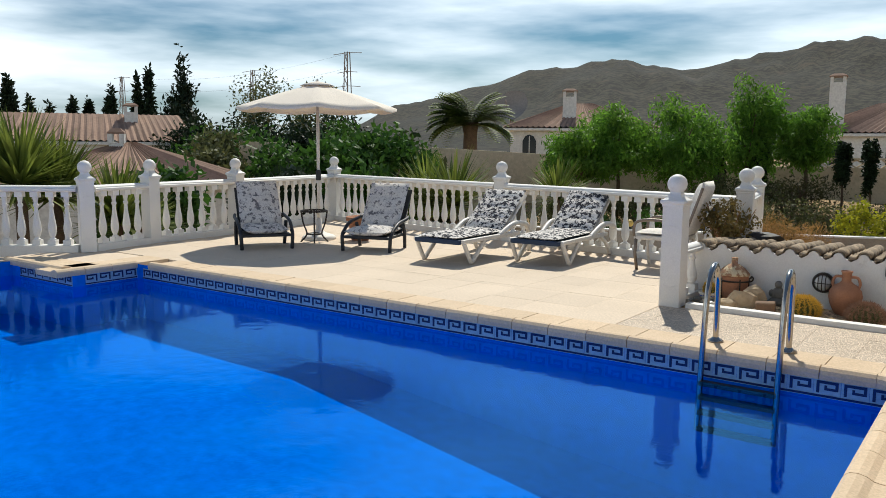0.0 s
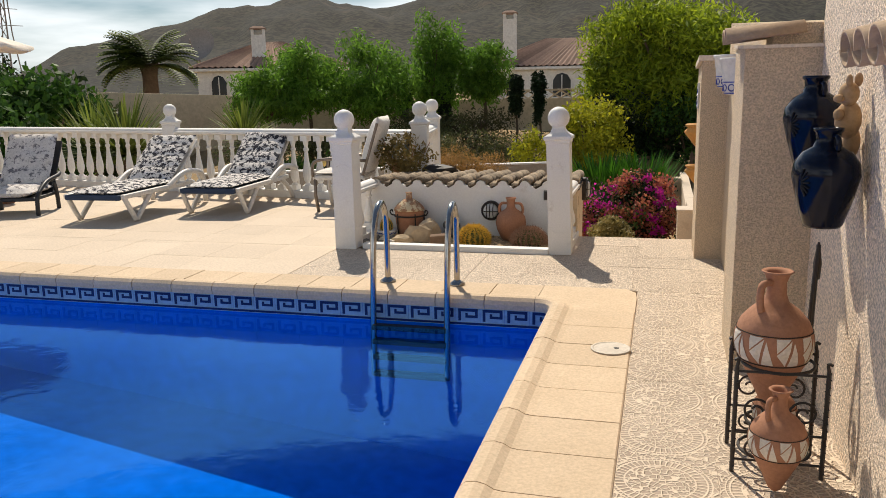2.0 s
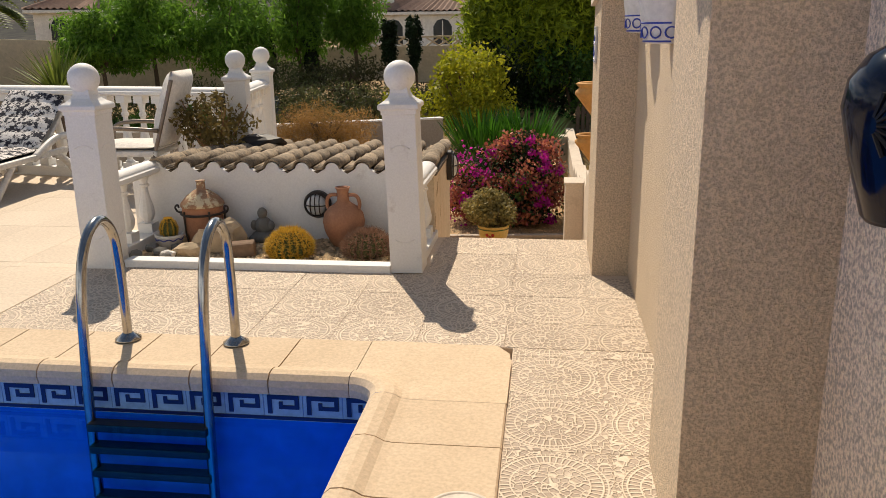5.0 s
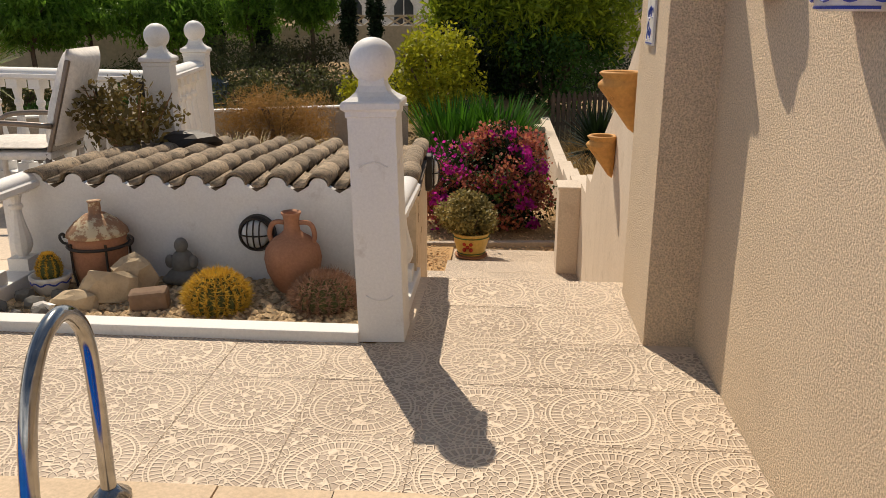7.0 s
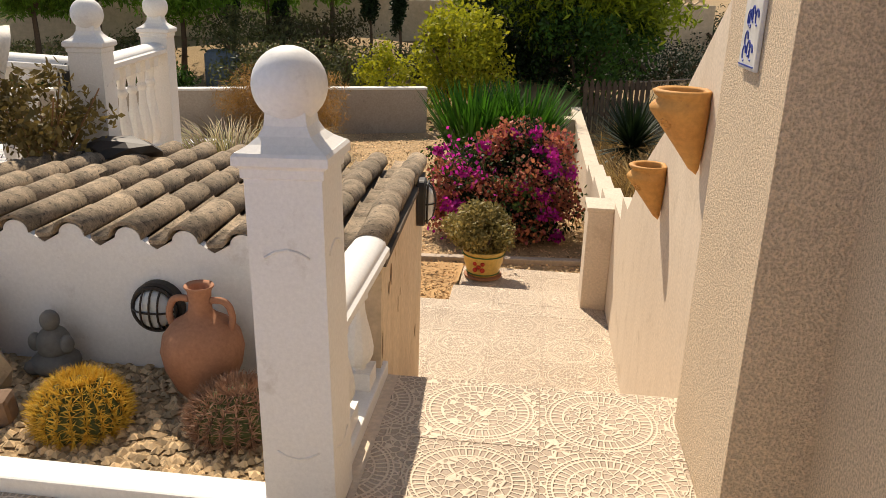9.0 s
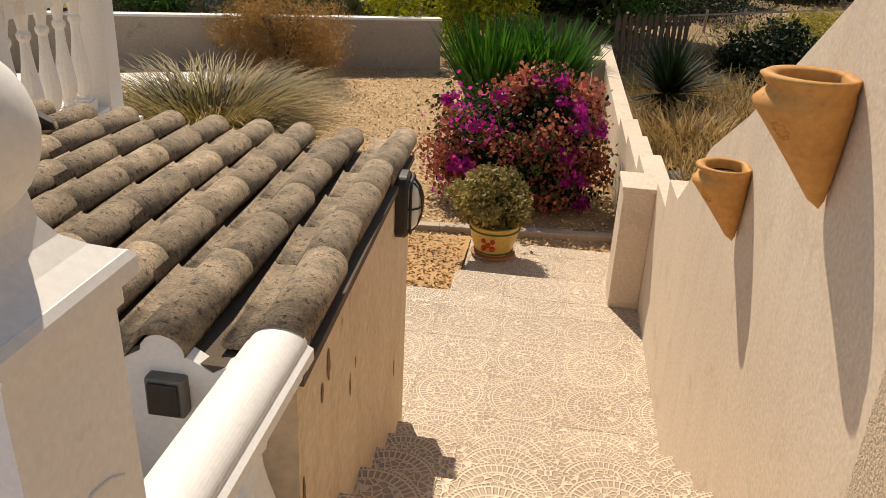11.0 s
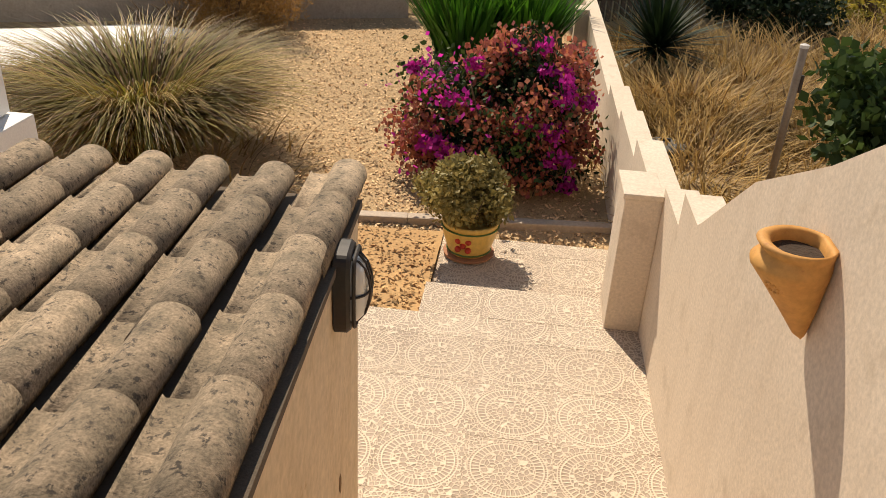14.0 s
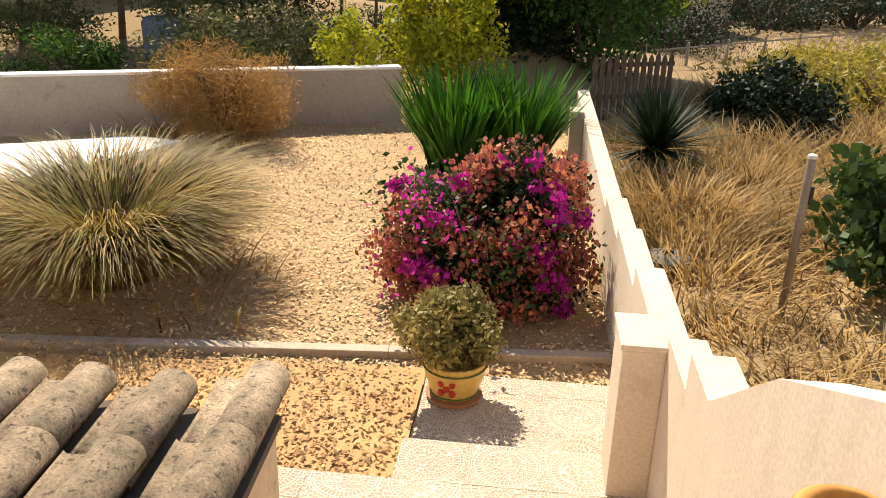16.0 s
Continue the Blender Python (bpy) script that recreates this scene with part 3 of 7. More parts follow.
def balustrade(a, b, base=0.09, top=0.86, z0=0.0, z1=0.0, label="white cast balustrade with turned balusters", spacing=0.195, me=None, half=0.085):
    """A run of rail, plinth and balusters between two posts."""
    a, b = Vector((*a, 0)), Vector((*b, 0))
    d = b - a
    n, ln = d.normalized(), d.length
    turn = math.degrees(math.atan2(n.y, n.x))
    ob = thing("balustrade", pose(a.x, a.y, 0, 0, 0, turn), label, "balustrade", "balustrades round the terrace")
    arch = [(half * 0.82 * math.cos(math.pi * k / 22), top - 0.022 + 0.036 * math.sin(math.pi * k / 22)) for k in range(23)]
    rail = [(half * 0.7, top - 0.07), (half, top - 0.055), (half, top - 0.03)] + arch + [(-half, top - 0.03), (-half, top - 0.055), (-half * 0.7, top - 0.07)]
    bm = prism(rail, "x", 0.10, ln - 0.10)
    part("rail", bm, WHITE, ob)
    part("plinth", soft_box(0.10, ln - 0.10, -half, half, -0.3, base, 0.008), WHITE, ob)
    count = max(1, int((ln - 0.3) / spacing))
    for i in range(count):
        piece("baluster", me or BALUSTER, pose(0.15 + (ln - 0.3) * (i + 0.5) / count, 0, base + 0.028), ob)
    return ob


balustrade((-1.94, 9.85), (-5.75, 10.55))
balustrade((-5.75, 10.55), (-10.0, 11.35))
balustrade((-10.0, 11.35), (-9.55, 8.60))
balustrade((-9.55, 8.60), (-9.45, 6.97))
balustrade((-9.45, 6.97), (-9.27, 5.88))
balustrade((-9.27, 5.88), (-10.75, 4.70))
balustrade((-1.94, 9.85), (-2.16, 11.15))
for x in (0.045, -1.86):
    balustrade((x, 7.26), (x, 8.12), 0.05, 0.505, label="short white rail with two turned balusters", spacing=0.24, me=SHORT_BALUSTER, half=0.070)


# ---- things on the planter bed ----
GLAZE = surface("navy_glaze", (0.005, 0.008, 0.020), (0.003, 0.005, 0.013), 0.10, 30, 5, 0.6, 0.05, 0.001)
GLAZE.node_tree.nodes["Principled BSDF"].inputs["Specular IOR Level"].default_value = 0.22
POTWHITE = surface("white_glaze", (0.75, 0.72, 0.66), (0.6, 0.57, 0.52), 0.35, 30, 5, 0.6, 0.05, 0.001)
POTYELLOW = surface("yellow_glaze", (0.72, 0.50, 0.14), (0.62, 0.40, 0.10), 0.35, 30, 5, 0.6, 0.05, 0.001)
WALLPOT = surface("ochre_terracotta", (0.62, 0.33, 0.09), (0.48, 0.22, 0.06), 0.7, 40, 7, 0.7, 0.2, 0.002, stain=(0.36, 0.14, 0.05), stain_at=(0.6, 0.75))
CREAMPAINT = surface("cream_slip", (0.70, 0.62, 0.50), (0.60, 0.52, 0.42), 0.8, 60, 5, 0.6, 0.1, 0.001)
ROCK = surface("pale_rock", (0.60, 0.47, 0.30), (0.38, 0.29, 0.19), 0.95, 18, 5, 0.7, 0.8, 0.01)
GREYSTONE = surface("grey_stone", (0.20, 0.19, 0.17), (0.12, 0.115, 0.10), 0.95, 40, 8, 0.7, 0.4, 0.003)
CACTUS = surface("cactus_green", (0.10, 0.12, 0.035), (0.07, 0.08, 0.03), 0.8, 40, 6, 0.6, 0.3, 0.003)
SPINE_Y = leaf_material("yellow_spines", (0.75, 0.52, 0.08), (0.60, 0.36, 0.05), 0.2, 0.15)
SPINE_B = leaf_material("brown_spines", (0.28, 0.15, 0.09), (0.42, 0.26, 0.17), 0.3, 0.1)
SOIL = surface("potting_soil", (0.07, 0.045, 0.03), (0.04, 0.028, 0.02), 1.0, 60, 8, 0.6, 0.8, 0.01)
RED = surface("red_flower_paint", (0.50, 0.04, 0.02), None, 0.4, 30, 5)
GREENPAINT = surface("green_leaf_paint", (0.05, 0.13, 0.03), None, 0.4, 30, 5)
BLUEPAINT = surface("cobalt_paint", (0.03, 0.06, 0.35), None, 0.3, 30, 5)
SOIL_Z = -0.02

m, nt, p = material("lamp_glass")
p.inputs["Base Color"].default_value = (0.58, 0.58, 0.55, 1)
p.inputs["Roughness"].default_value = 0.25
p.inputs["Transmission Weight"].default_value = 0.1
LAMPGLASS = m


def rock(name, at, size, seed, mat, label, turn=0.0, cuts=2):
    rng = np.random.default_rng(seed)
    bm = bmesh.new()
    bmesh.ops.create_icosphere(bm, subdivisions=cuts, radius=1.0)
    for v in bm.verts:
        k = 1 + 0.42 * noise.noise(v.co * 1.3 + Vector((seed * 3.1, 0, 0))) + 0.12 * noise.noise(v.co * 4 + Vector((0, seed, 0)))
        v.co = Vector((v.co.x * size[0] * k, v.co.y * size[1] * k, v.co.z * size[2] * k))
    low = min(v.co.z for v in bm.verts)
    for v in bm.verts:
        v.co.z = max(v.co.z - low - size[2] * 0.25, 0.0)
    ob = part(name, bm, mat)
    ob.matrix_basis = pose(*at, 0, 0, turn)
    return tagged(ob, label, "rock", "rocks on the gravel bed")


rock("rock", (-1.30, 7.57, SOIL_Z), (0.15, 0.055, 0.10), 3, ROCK, "pale pointed rock on the gravel bed", 20)
rock("rock", (-1.42, 7.47, SOIL_Z), (0.10, 0.06, 0.055), 5, ROCK, "low pale yellow rock on the gravel bed", 10)
rock("rock", (-1.22, 7.66, SOIL_Z), (0.10, 0.05, 0.12), 8, ROCK, "upright grey and cream rock slab", 30)
rock("rock", (-1.52, 7.40, SOIL_Z), (0.05, 0.035, 0.035), 9, POTWHITE, "small smooth white boulder")
tagged(part("rock", soft_box(-0.085, 0.085, -0.045, 0.045, 0, 0.10, 0.02, 2), surface("brown_stone", (0.26, 0.17, 0.11), (0.16, 0.105, 0.07), 0.95, 30, 8, 0.7, 0.6, 0.006)), "squared brown stone block on the gravel bed", "rock", "rocks on the gravel bed")
bpy.data.objects["rock.004"].matrix_basis = pose(-1.07, 7.50, SOIL_Z, 6, -4, 12)
for i, (x, y, s) in enumerate(((-1.60, 7.45, 0.05), (-1.52, 7.36, 0.04), (-1.70, 7.55, 0.05), (-1.62, 7.34, 0.035), (-1.74, 7.40, 0.045), (-1.55, 7.58, 0.04))):
    rock("rock", (x, y, SOIL_Z), (s, s * 0.8, s * 0.7), 20 + i, GREYSTONE, "rounded grey cobble at the edge of the bed", 40 * i)

# pebbles, one sheet of loose gravel
rng = np.random.default_rng(11)
vs, fs = [], []
for _ in range(2600):
    x, y = rng.uniform(-1.75, 0.0), rng.uniform(7.27, 7.94)
    s = rng.uniform(0.008, 0.021)
    c, a = Vector((x, y, SOIL_Z + s * 0.35)), rng.uniform(0, 6.3)
    k = len(vs)
    ex, ey = Vector((math.cos(a), math.sin(a), 0)) * s * 1.4, Vector((-math.sin(a), math.cos(a), 0)) * s
    vs += [c + ex, c + ey, c - ex, c - ey, c + Vector((0, 0, s * 0.7)), c - Vector((0, 0, s))]
    fs += [(k, k + 1, k + 4), (k + 1, k + 2, k + 4), (k + 2, k + 3, k + 4), (k + 3, k, k + 4)]
PEBBLE = surface("pebbles", (0.62, 0.46, 0.27), (0.50, 0.36, 0.20), 0.9, 80, 6, 0.7, 0.2, 0.002, leafy=0.45)
tagged(mesh_object("gravel", vs, fs, PEBBLE), "loose tan gravel and pebbles", "gravel", kind="stuff")


def barrel_cactus(at, r, h, spines, label, crown_mat=None, n=20):
    ob = thing("barrel_cactus", pose(*at), label, "cactus")
    bm = bmesh.new()
    rings = []
    for k in range(11):
        t = k / 10
        rad = r * math.sin(math.pi * (0.22 + 0.76 * t)) ** 0.62
        rings.append([bm.verts.new((rad * (1 + 0.07 * math.cos(n * a)) * math.cos(a), rad * (1 + 0.07 * math.cos(n * a)) * math.sin(a), h * t)) for a in [2 * math.pi * i / (n * 4) for i in range(n * 4)]])
    for a, b in zip(rings, rings[1:]):
        for i in range(len(a)):
            bm.faces.new((a[i], a[(i + 1) % len(a)], b[(i + 1) % len(a)], b[i]))
    bm.faces.new(rings[-1])
    part("body", bm, CACTUS, ob, smooth=True)
    rng = np.random.default_rng(int(r * 1000))
    vs, fs = [], []
    for i in range(n):
        for k in range(1, 12):
            t = k / 11.5
            a = 2 * math.pi * i / n
            rad = r * math.sin(math.pi * (0.22 + 0.76 * t)) ** 0.62 * 1.06
            c = Vector((rad * math.cos(a), rad * math.sin(a), h * t))
            outw = Vector((math.cos(a), math.sin(a), 0.2 + t)).normalized()
            for _ in range(18):
                d = (outw + Vector(rng.normal(0, 0.65, 3))).normalized() * r * rng.uniform(0.20, 0.38)
                w = d.cross(Vector(rng.normal(0, 1, 3))).normalized() * 0.0026
                j = len(vs)
                vs += [c - w, c + w, c + d]
                fs.append((j, j + 1, j + 2))
    mesh_object("spine_coat", vs, fs, spines, ob)
    vs, fs = [], []
    for _ in range(500):
        a, q = rng.uniform(0, 6.3), r * 0.45 * math.sqrt(rng.uniform(0, 1))
        c = Vector((q * math.cos(a), q * math.sin(a), h * 0.99))
        d = (Vector((0, 0, 1)) + Vector(rng.normal(0, 0.5, 3))).normalized() * r * rng.uniform(0.1, 0.2)
        w = d.cross(Vector(rng.normal(0, 1, 3))).normalized() * 0.002
        j = len(vs)
        vs += [c - w, c + w, c + d]
        fs.append((j, j + 1, j + 2))
    mesh_object("woolly_crown", vs, fs, spines, ob)
    return ob


barrel_cactus((-0.765, 7.52, SOIL_Z), 0.128, 0.175, SPINE_Y, "round golden barrel cactus with yellow spines")
barrel_cactus((-0.28, 7.58, SOIL_Z), 0.135, 0.16, SPINE_B, "brown spiny barrel cactus on gravel")

pot = thing("potted_cactus", pose(-1.63, 7.66, SOIL_Z), "small cactus in a white bowl with blue pattern", "potted plant")
part("bowl", lathe([(0.055, 0), (0.075, 0.03), (0.09, 0.08), (0.095, 0.085), (0.095, 0.10), (0.082, 0.10), (0.075, 0.085)], 20), POTWHITE, pot, smooth=True)
bm = bmesh.new()
tube(bm, [(0.088 * math.cos(a), 0.088 * math.sin(a), 0.072 + 0.006 * math.sin(a * 9)) for a in [2 * math.pi * i / 60 for i in range(60)]], 0.004, 5, True)
part("pattern", bm, BLUEPAINT, pot)
cb = barrel_cactus((-1.63, 7.66, SOIL_Z + 0.085), 0.05, 0.12, SPINE_Y, "young cactus with yellow spines in a bowl", n=10)

# terracotta lantern jar held by an iron strap
jar = thing("storage_jar", pose(-1.45, 7.81, SOIL_Z), "terracotta jar with domed lid and iron straps", "jar")
part("body", lathe([(0.10, 0), (0.115, 0.05), (0.13, 0.16), (0.135, 0.24), (0.13, 0.27), (0.115, 0.28)], 24), TERRA, jar, smooth=True)
part("lid", lathe([(0.145, 0.265), (0.14, 0.285), (0.10, 0.33), (0.05, 0.365), (0.03, 0.37), (0.028, 0.42), (0.034, 0.43), (0.020, 0.432)], 24), surface("scorched_clay", (0.40, 0.24, 0.14), (0.30, 0.16, 0.09), 0.9, 60, 4.0, 0.6, 0.3, 0.003, stain=(0.62, 0.52, 0.34), stain_at=(0.50, 0.56)), jar, smooth=True)
bm = bmesh.new()
tube(bm, [(0.142 * math.cos(a), 0.142 * math.sin(a), 0.215) for a in [2 * math.pi * i / 32 for i in range(32)]], 0.008, 6, True)
for a in (0.5, 2.3, 4.1, 5.4):
    tube(bm, [(0.14 * math.cos(a), 0.14 * math.sin(a), 0.24), (0.14 * math.cos(a), 0.14 * math.sin(a), 0.10), (0.12 * math.cos(a), 0.12 * math.sin(a), 0.0)], 0.006, 5)
for s in (-1, 1):
    tube(bm, curve_points([(s * 0.14, -0.02, 0.215), (s * 0.17, -0.02, 0.22), (s * 0.185, -0.02, 0.25), (s * 0.165, -0.02, 0.265), (s * 0.16, -0.02, 0.245)], 4), 0.007, 6)
part("iron_strap", bm, IRON, jar)

# seated figure: one plain shape
bm = bmesh.new()
ball(bm, (0, 0, 0.06), 0.11, 16, 0.55)
ball(bm, (0, 0, 0.15), 0.075, 16, 1.15)
ball(bm, (0, -0.01, 0.265), 0.043, 16, 1.15)
ball(bm, (-0.07, -0.05, 0.05), 0.05, 12, 0.7), ball(bm, (0.07, -0.05, 0.05), 0.05, 12, 0.7), ball(bm, (-0.075, -0.02, 0.16), 0.032, 12, 1.4), ball(bm, (0.075, -0.02, 0.16), 0.032, 12, 1.4)
ob = part("seated_statue", bm, GREYSTONE, smooth=True)
ob.matrix_basis = pose(-1.05, 7.85, SOIL_Z) @ Matrix.Scale(0.78, 4)
tagged(ob, "weathered grey stone statue of a seated figure", "statue")


def amphora(name, at, scale, label, bands=False, tip=False, handles=2, turn=0.0, group=""):
    ob = thing(name, pose(*at, 0, 0, turn), label, "amphora", group)
    s = scale
    if tip:
        prof = [(0.012, 0), (0.03, 0.015), (0.06, 0.08), (0.10, 0.16), (0.128, 0.22), (0.135, 0.255), (0.132, 0.29), (0.115, 0.335), (0.08, 0.375), (0.045, 0.40), (0.034, 0.43), (0.032, 0.47), (0.042, 0.50), (0.055, 0.51), (0.05, 0.514), (0.036, 0.505), (0.026, 0.47), (0.026, 0.42)]
        hs = [(0.035, 0.475), (0.075, 0.47), (0.085, 0.44), (0.082, 0.40), (0.075, 0.375)]
    else:
        prof = [(0.07, 0), (0.10, 0.04), (0.135, 0.12), (0.145, 0.18), (0.135, 0.235), (0.10, 0.28), (0.06, 0.305), (0.042, 0.325), (0.038, 0.36), (0.042, 0.40), (0.052, 0.415), (0.05, 0.42), (0.036, 0.41), (0.03, 0.36)]
        hs = [(0.04, 0.365), (0.08, 0.365), (0.105, 0.345), (0.115, 0.30), (0.105, 0.262)]
    part("body", lathe([(r * s, z * s) for r, z in prof], 28, close=False), TERRA, ob, smooth=True)
    for k in range(handles):
        a = math.pi * k
        bm = bmesh.new()
        tube(bm, [(r * s * math.cos(a), r * s * math.sin(a), z * s) for r, z in [(q.x, q.y) for q in curve_points([(h[0], h[1], 0) for h in hs], 5)]], 0.013 * s, 8)
        part("handle", bm, TERRA, ob, smooth=True)
    if bands:
        # painted fan triangles round the shoulder
        n = 9
        zlo, zhi = 0.200 * s, 0.300 * s
        rad = lambda z: s * (0.0022 + float(np.interp(z / s, [q[1] for q in prof[:9]], [q[0] for q in prof[:9]])))
        w = 2 * math.pi / n
        for i in range(n):
            a0, zm = w * i, (zlo + zhi) / 2
            for pts in (((0.03, zhi), (0.42, zhi), (0.06, zm)), ((0.05, zm * 0.97), (0.44, zhi * 0.985), (0.30, zlo)), ((0.37, zlo), (0.50, zhi * 0.96), (0.70, zlo))):
                bm, g, q = bmesh.new(), {}, 5
                for u in range(q + 1):
                    for v in range(q + 1 - u):
                        b, c = u / q, v / q
                        an = a0 + w / 0.72 * (pts[0][0] * (1 - b - c) + pts[1][0] * b + pts[2][0] * c)
                        z = pts[0][1] * (1 - b - c) + pts[1][1] * b + pts[2][1] * c
                        g[u, v] = bm.verts.new((rad(z) * math.cos(an), rad(z) * math.sin(an), z))
                for u in range(q):
                    for v in range(q - u):
                        bm.faces.new((g[u, v], g[u + 1, v], g[u, v + 1]))
                        if u + v < q - 1:
                            bm.faces.new((g[u + 1, v], g[u + 1, v + 1], g[u, v + 1]))
                part("painted_triangle", bm, CREAMPAINT, ob)
        for z in (zlo * 0.975, zhi * 1.015):
            bm = bmesh.new()
            tube(bm, [(rad(z) * math.cos(a), rad(z) * math.sin(a), z) for a in [2 * math.pi * k / 48 for k in range(48)]], 0.0022 * s, 5, True)
            part("painted_line", bm, SOIL, ob)
    return ob


amphora("amphora", (-0.48, 7.80, SOIL_Z), 0.95, "terracotta two-handled jar against the white wall")


def bulkhead_lamp(m, label, rx=0.085, rz=0.085, square=False):
    """A caged bulkhead lamp; its back is at local y = 0 and it faces -y."""
    ob = thing("bulkhead_lamp", m, label, "wall lamp")
    e = 0.45 if square else 1.0
    put = lambda a, k, y: (rx * k * abs(math.cos(a)) ** e * math.copysign(1, math.cos(a)), y, rz * k * abs(math.sin(a)) ** e * math.copysign(1, math.sin(a)))
    angles = [2 * math.pi * i / 32 for i in range(32)]

    def shell(rows):
        bm = bmesh.new()
        rings = [[bm.verts.new(put(a, k, y)) for a in angles] for k, y in rows]
        for a, b in zip(rings, rings[1:]):
            for i in range(32):
                bm.faces.new((a[i], b[i], b[(i + 1) % 32], a[(i + 1) % 32]))
        bm.faces.new(rings[-1][::-1])
        return bm
    part("housing", shell([(1.0, 0), (1.0, -0.035), (0.93, -0.045), (0.80, -0.045), (0.78, -0.035)]), IRON, ob, smooth=False)
    part("glass", shell([(0.76, -0.036), (0.74, -0.06), (0.60, -0.078), (0.3, -0.085)]), LAMPGLASS, ob, smooth=True)
    bm = bmesh.new()
    tube(bm, [put(a, 0.86, -0.055) for a in angles], 0.006, 6, True)
    for off in (-0.33, 0.0, 0.33):
        tube(bm, [(rx * off, -0.045 - 0.05 * math.sin(math.pi * t), rz * 0.85 * math.cos(math.pi * t) * (1 if abs(off) < 0.1 else 0.92)) for t in [i / 8 for i in range(9)]], 0.004, 5)
    tube(bm, [(rx * 0.85 * math.cos(math.pi * t), -0.045 - 0.05 * math.sin(math.pi * t), 0) for t in [i / 8 for i in range(9)]], 0.004, 5)
    part("cage", bm, IRON, ob)
    return ob


bulkhead_lamp(pose(-0.69, 7.948, 0.235), "round black caged bulkhead lamp on the white wall", 0.092, 0.092)
bulkhead_lamp(pose(-0.002, 9.50, 0.245, 0, 0, 93.9), "tall black caged bulkhead lamp on the ochre wall", 0.075, 0.125, True)
vent = thing("switch_box", pose(-0.16, 7.948, 0.385), "small grey outdoor switch box on the white wall", "switch")
part("case", soft_box(-0.040, 0.040, -0.035, 0, -0.044, 0.044, 0.006), GREYSTONE, vent)
part("flap", soft_box(-0.032, 0.032, -0.043, -0.036, -0.036, 0.036, 0.004), IRON, vent, "black hinged flap")

# ---- on the villa wall ----
def wall_vase(at, h, label):
    ob = thing("wall_vase", pose(*at), label, "vase", "navy vases on the wall")
    prof = [(0.062, 0), (0.07, 0.01), (0.10, 0.11), (0.118, 0.19), (0.112, 0.235), (0.085, 0.275), (0.05, 0.295), (0.042, 0.32), (0.044, 0.345), (0.052, 0.352), (0.052, 0.362), (0.04, 0.364), (0.034, 0.34)]
    f = h / 0.364
    part("body", lathe([(r * f, z * f) for r, z in prof], 28), GLAZE, ob, smooth=True)
    for a in (-1.25,):
        bm = bmesh.new()
        tube(bm, [(q.x * f * math.cos(a), q.x * f * math.sin(a), q.y * f) for q in curve_points([(0.042, 0.335, 0), (0.062, 0.332, 0), (0.070, 0.312, 0), (0.068, 0.285, 0)], 4)], 0.011 * f, 8)
        part("handle", bm, GLAZE, ob, smooth=True)
    bm = bmesh.new()
    for k in range(7):
        a, z0 = -2.55, 0.17 * f
        d = -1.1 + k * 0.38
        pts = []
        for t in (0.25, 1.0):
            aa, z = a + 0.35 * t * math.cos(d), z0 + 0.055 * f * t * math.sin(d)
            r = (0.1185 - max(0.0, 0.17 - z / f) * 0.25) * f
            pts.append((r * math.cos(aa), r * math.sin(aa), z))
        tube(bm, pts, 0.0035, 5)
    part("carved_flower", bm, surface("carved_grey", (0.002, 0.003, 0.006), None, 0.6, 30, 5), ob)
    return ob


wall_vase((1.392, 4.10, 1.06), 0.345, "glossy navy ceramic vase hung on the stucco wall")
wall_vase((1.378, 3.70, 0.885), 0.345, "glossy navy ceramic vase with carved flower")
bm = bmesh.new()
for c, r, q in (((0, 0, 0.10), 0.045, 1.5), ((-0.01, -0.03, 0.19), 0.035, 1.2), ((-0.045, -0.05, 0.175), 0.018, 0.8), ((-0.015, -0.05, 0.235), 0.012, 1.8), ((0.02, -0.02, 0.238), 0.014, 1.7), ((-0.05, -0.05, 0.045), 0.022, 0.7), ((-0.085, -0.07, 0.02), 0.022, 0.5), ((0.02, 0.02, 0.02), 0.03, 1.9), ((-0.04, -0.04, 0.12), 0.018, 1.2)):
    ball(bm, c, r, 14, q)
ob = part("animal_figure", bm, surface("buff_clay", (0.45, 0.30, 0.16), (0.36, 0.22, 0.11), 0.85, 60, 8), smooth=True)
ob.matrix_basis = pose(1.455, 3.80, 1.15)
tagged(ob, "small buff clay animal figure fixed to the wall", "figurine")

# wrought-iron stand with painted jars
stand = thing("jar_stand", pose(1.28, 3.67, 0), "black wrought-iron stand for clay jars", "stand")
for side, x in ((-1, -0.17), (1, 0.13)):
    for y in (-0.12, 0.12):
        bm = bmesh.new()
        pts = [(x, y, 0.0), (x, y, 0.2), (x, y, 0.40)]
        tube(bm, pts, 0.008, 6)
        for i in range(14):
            z = 0.02 + i * 0.027
            tube(bm, [(x + 0.006, y - 0.006, z), (x - 0.006, y + 0.006, z + 0.014)], 0.006, 4)
        tube(bm, curve_points([(x, y, 0.40), (x - 0.005 * side, y, 0.43), (x + 0.01 * side, y, 0.425)], 3), 0.006, 5)
        part("leg", bm, IRON, stand)
for z, r in ((0.385, 0.125), (0.16, 0.10), (0.05, 0.12)):
    bm = bmesh.new()
    tube(bm, [(-0.02 + r * math.cos(a), r * math.sin(a), z) for a in [2 * math.pi * i / 28 for i in range(28)]], 0.006, 6, True)
    for y in (-0.12, 0.12):
        tube(bm, [(-0.17, y, z), (0.13, y, z)], 0.005, 5)
    part("ring", bm, IRON, stand)
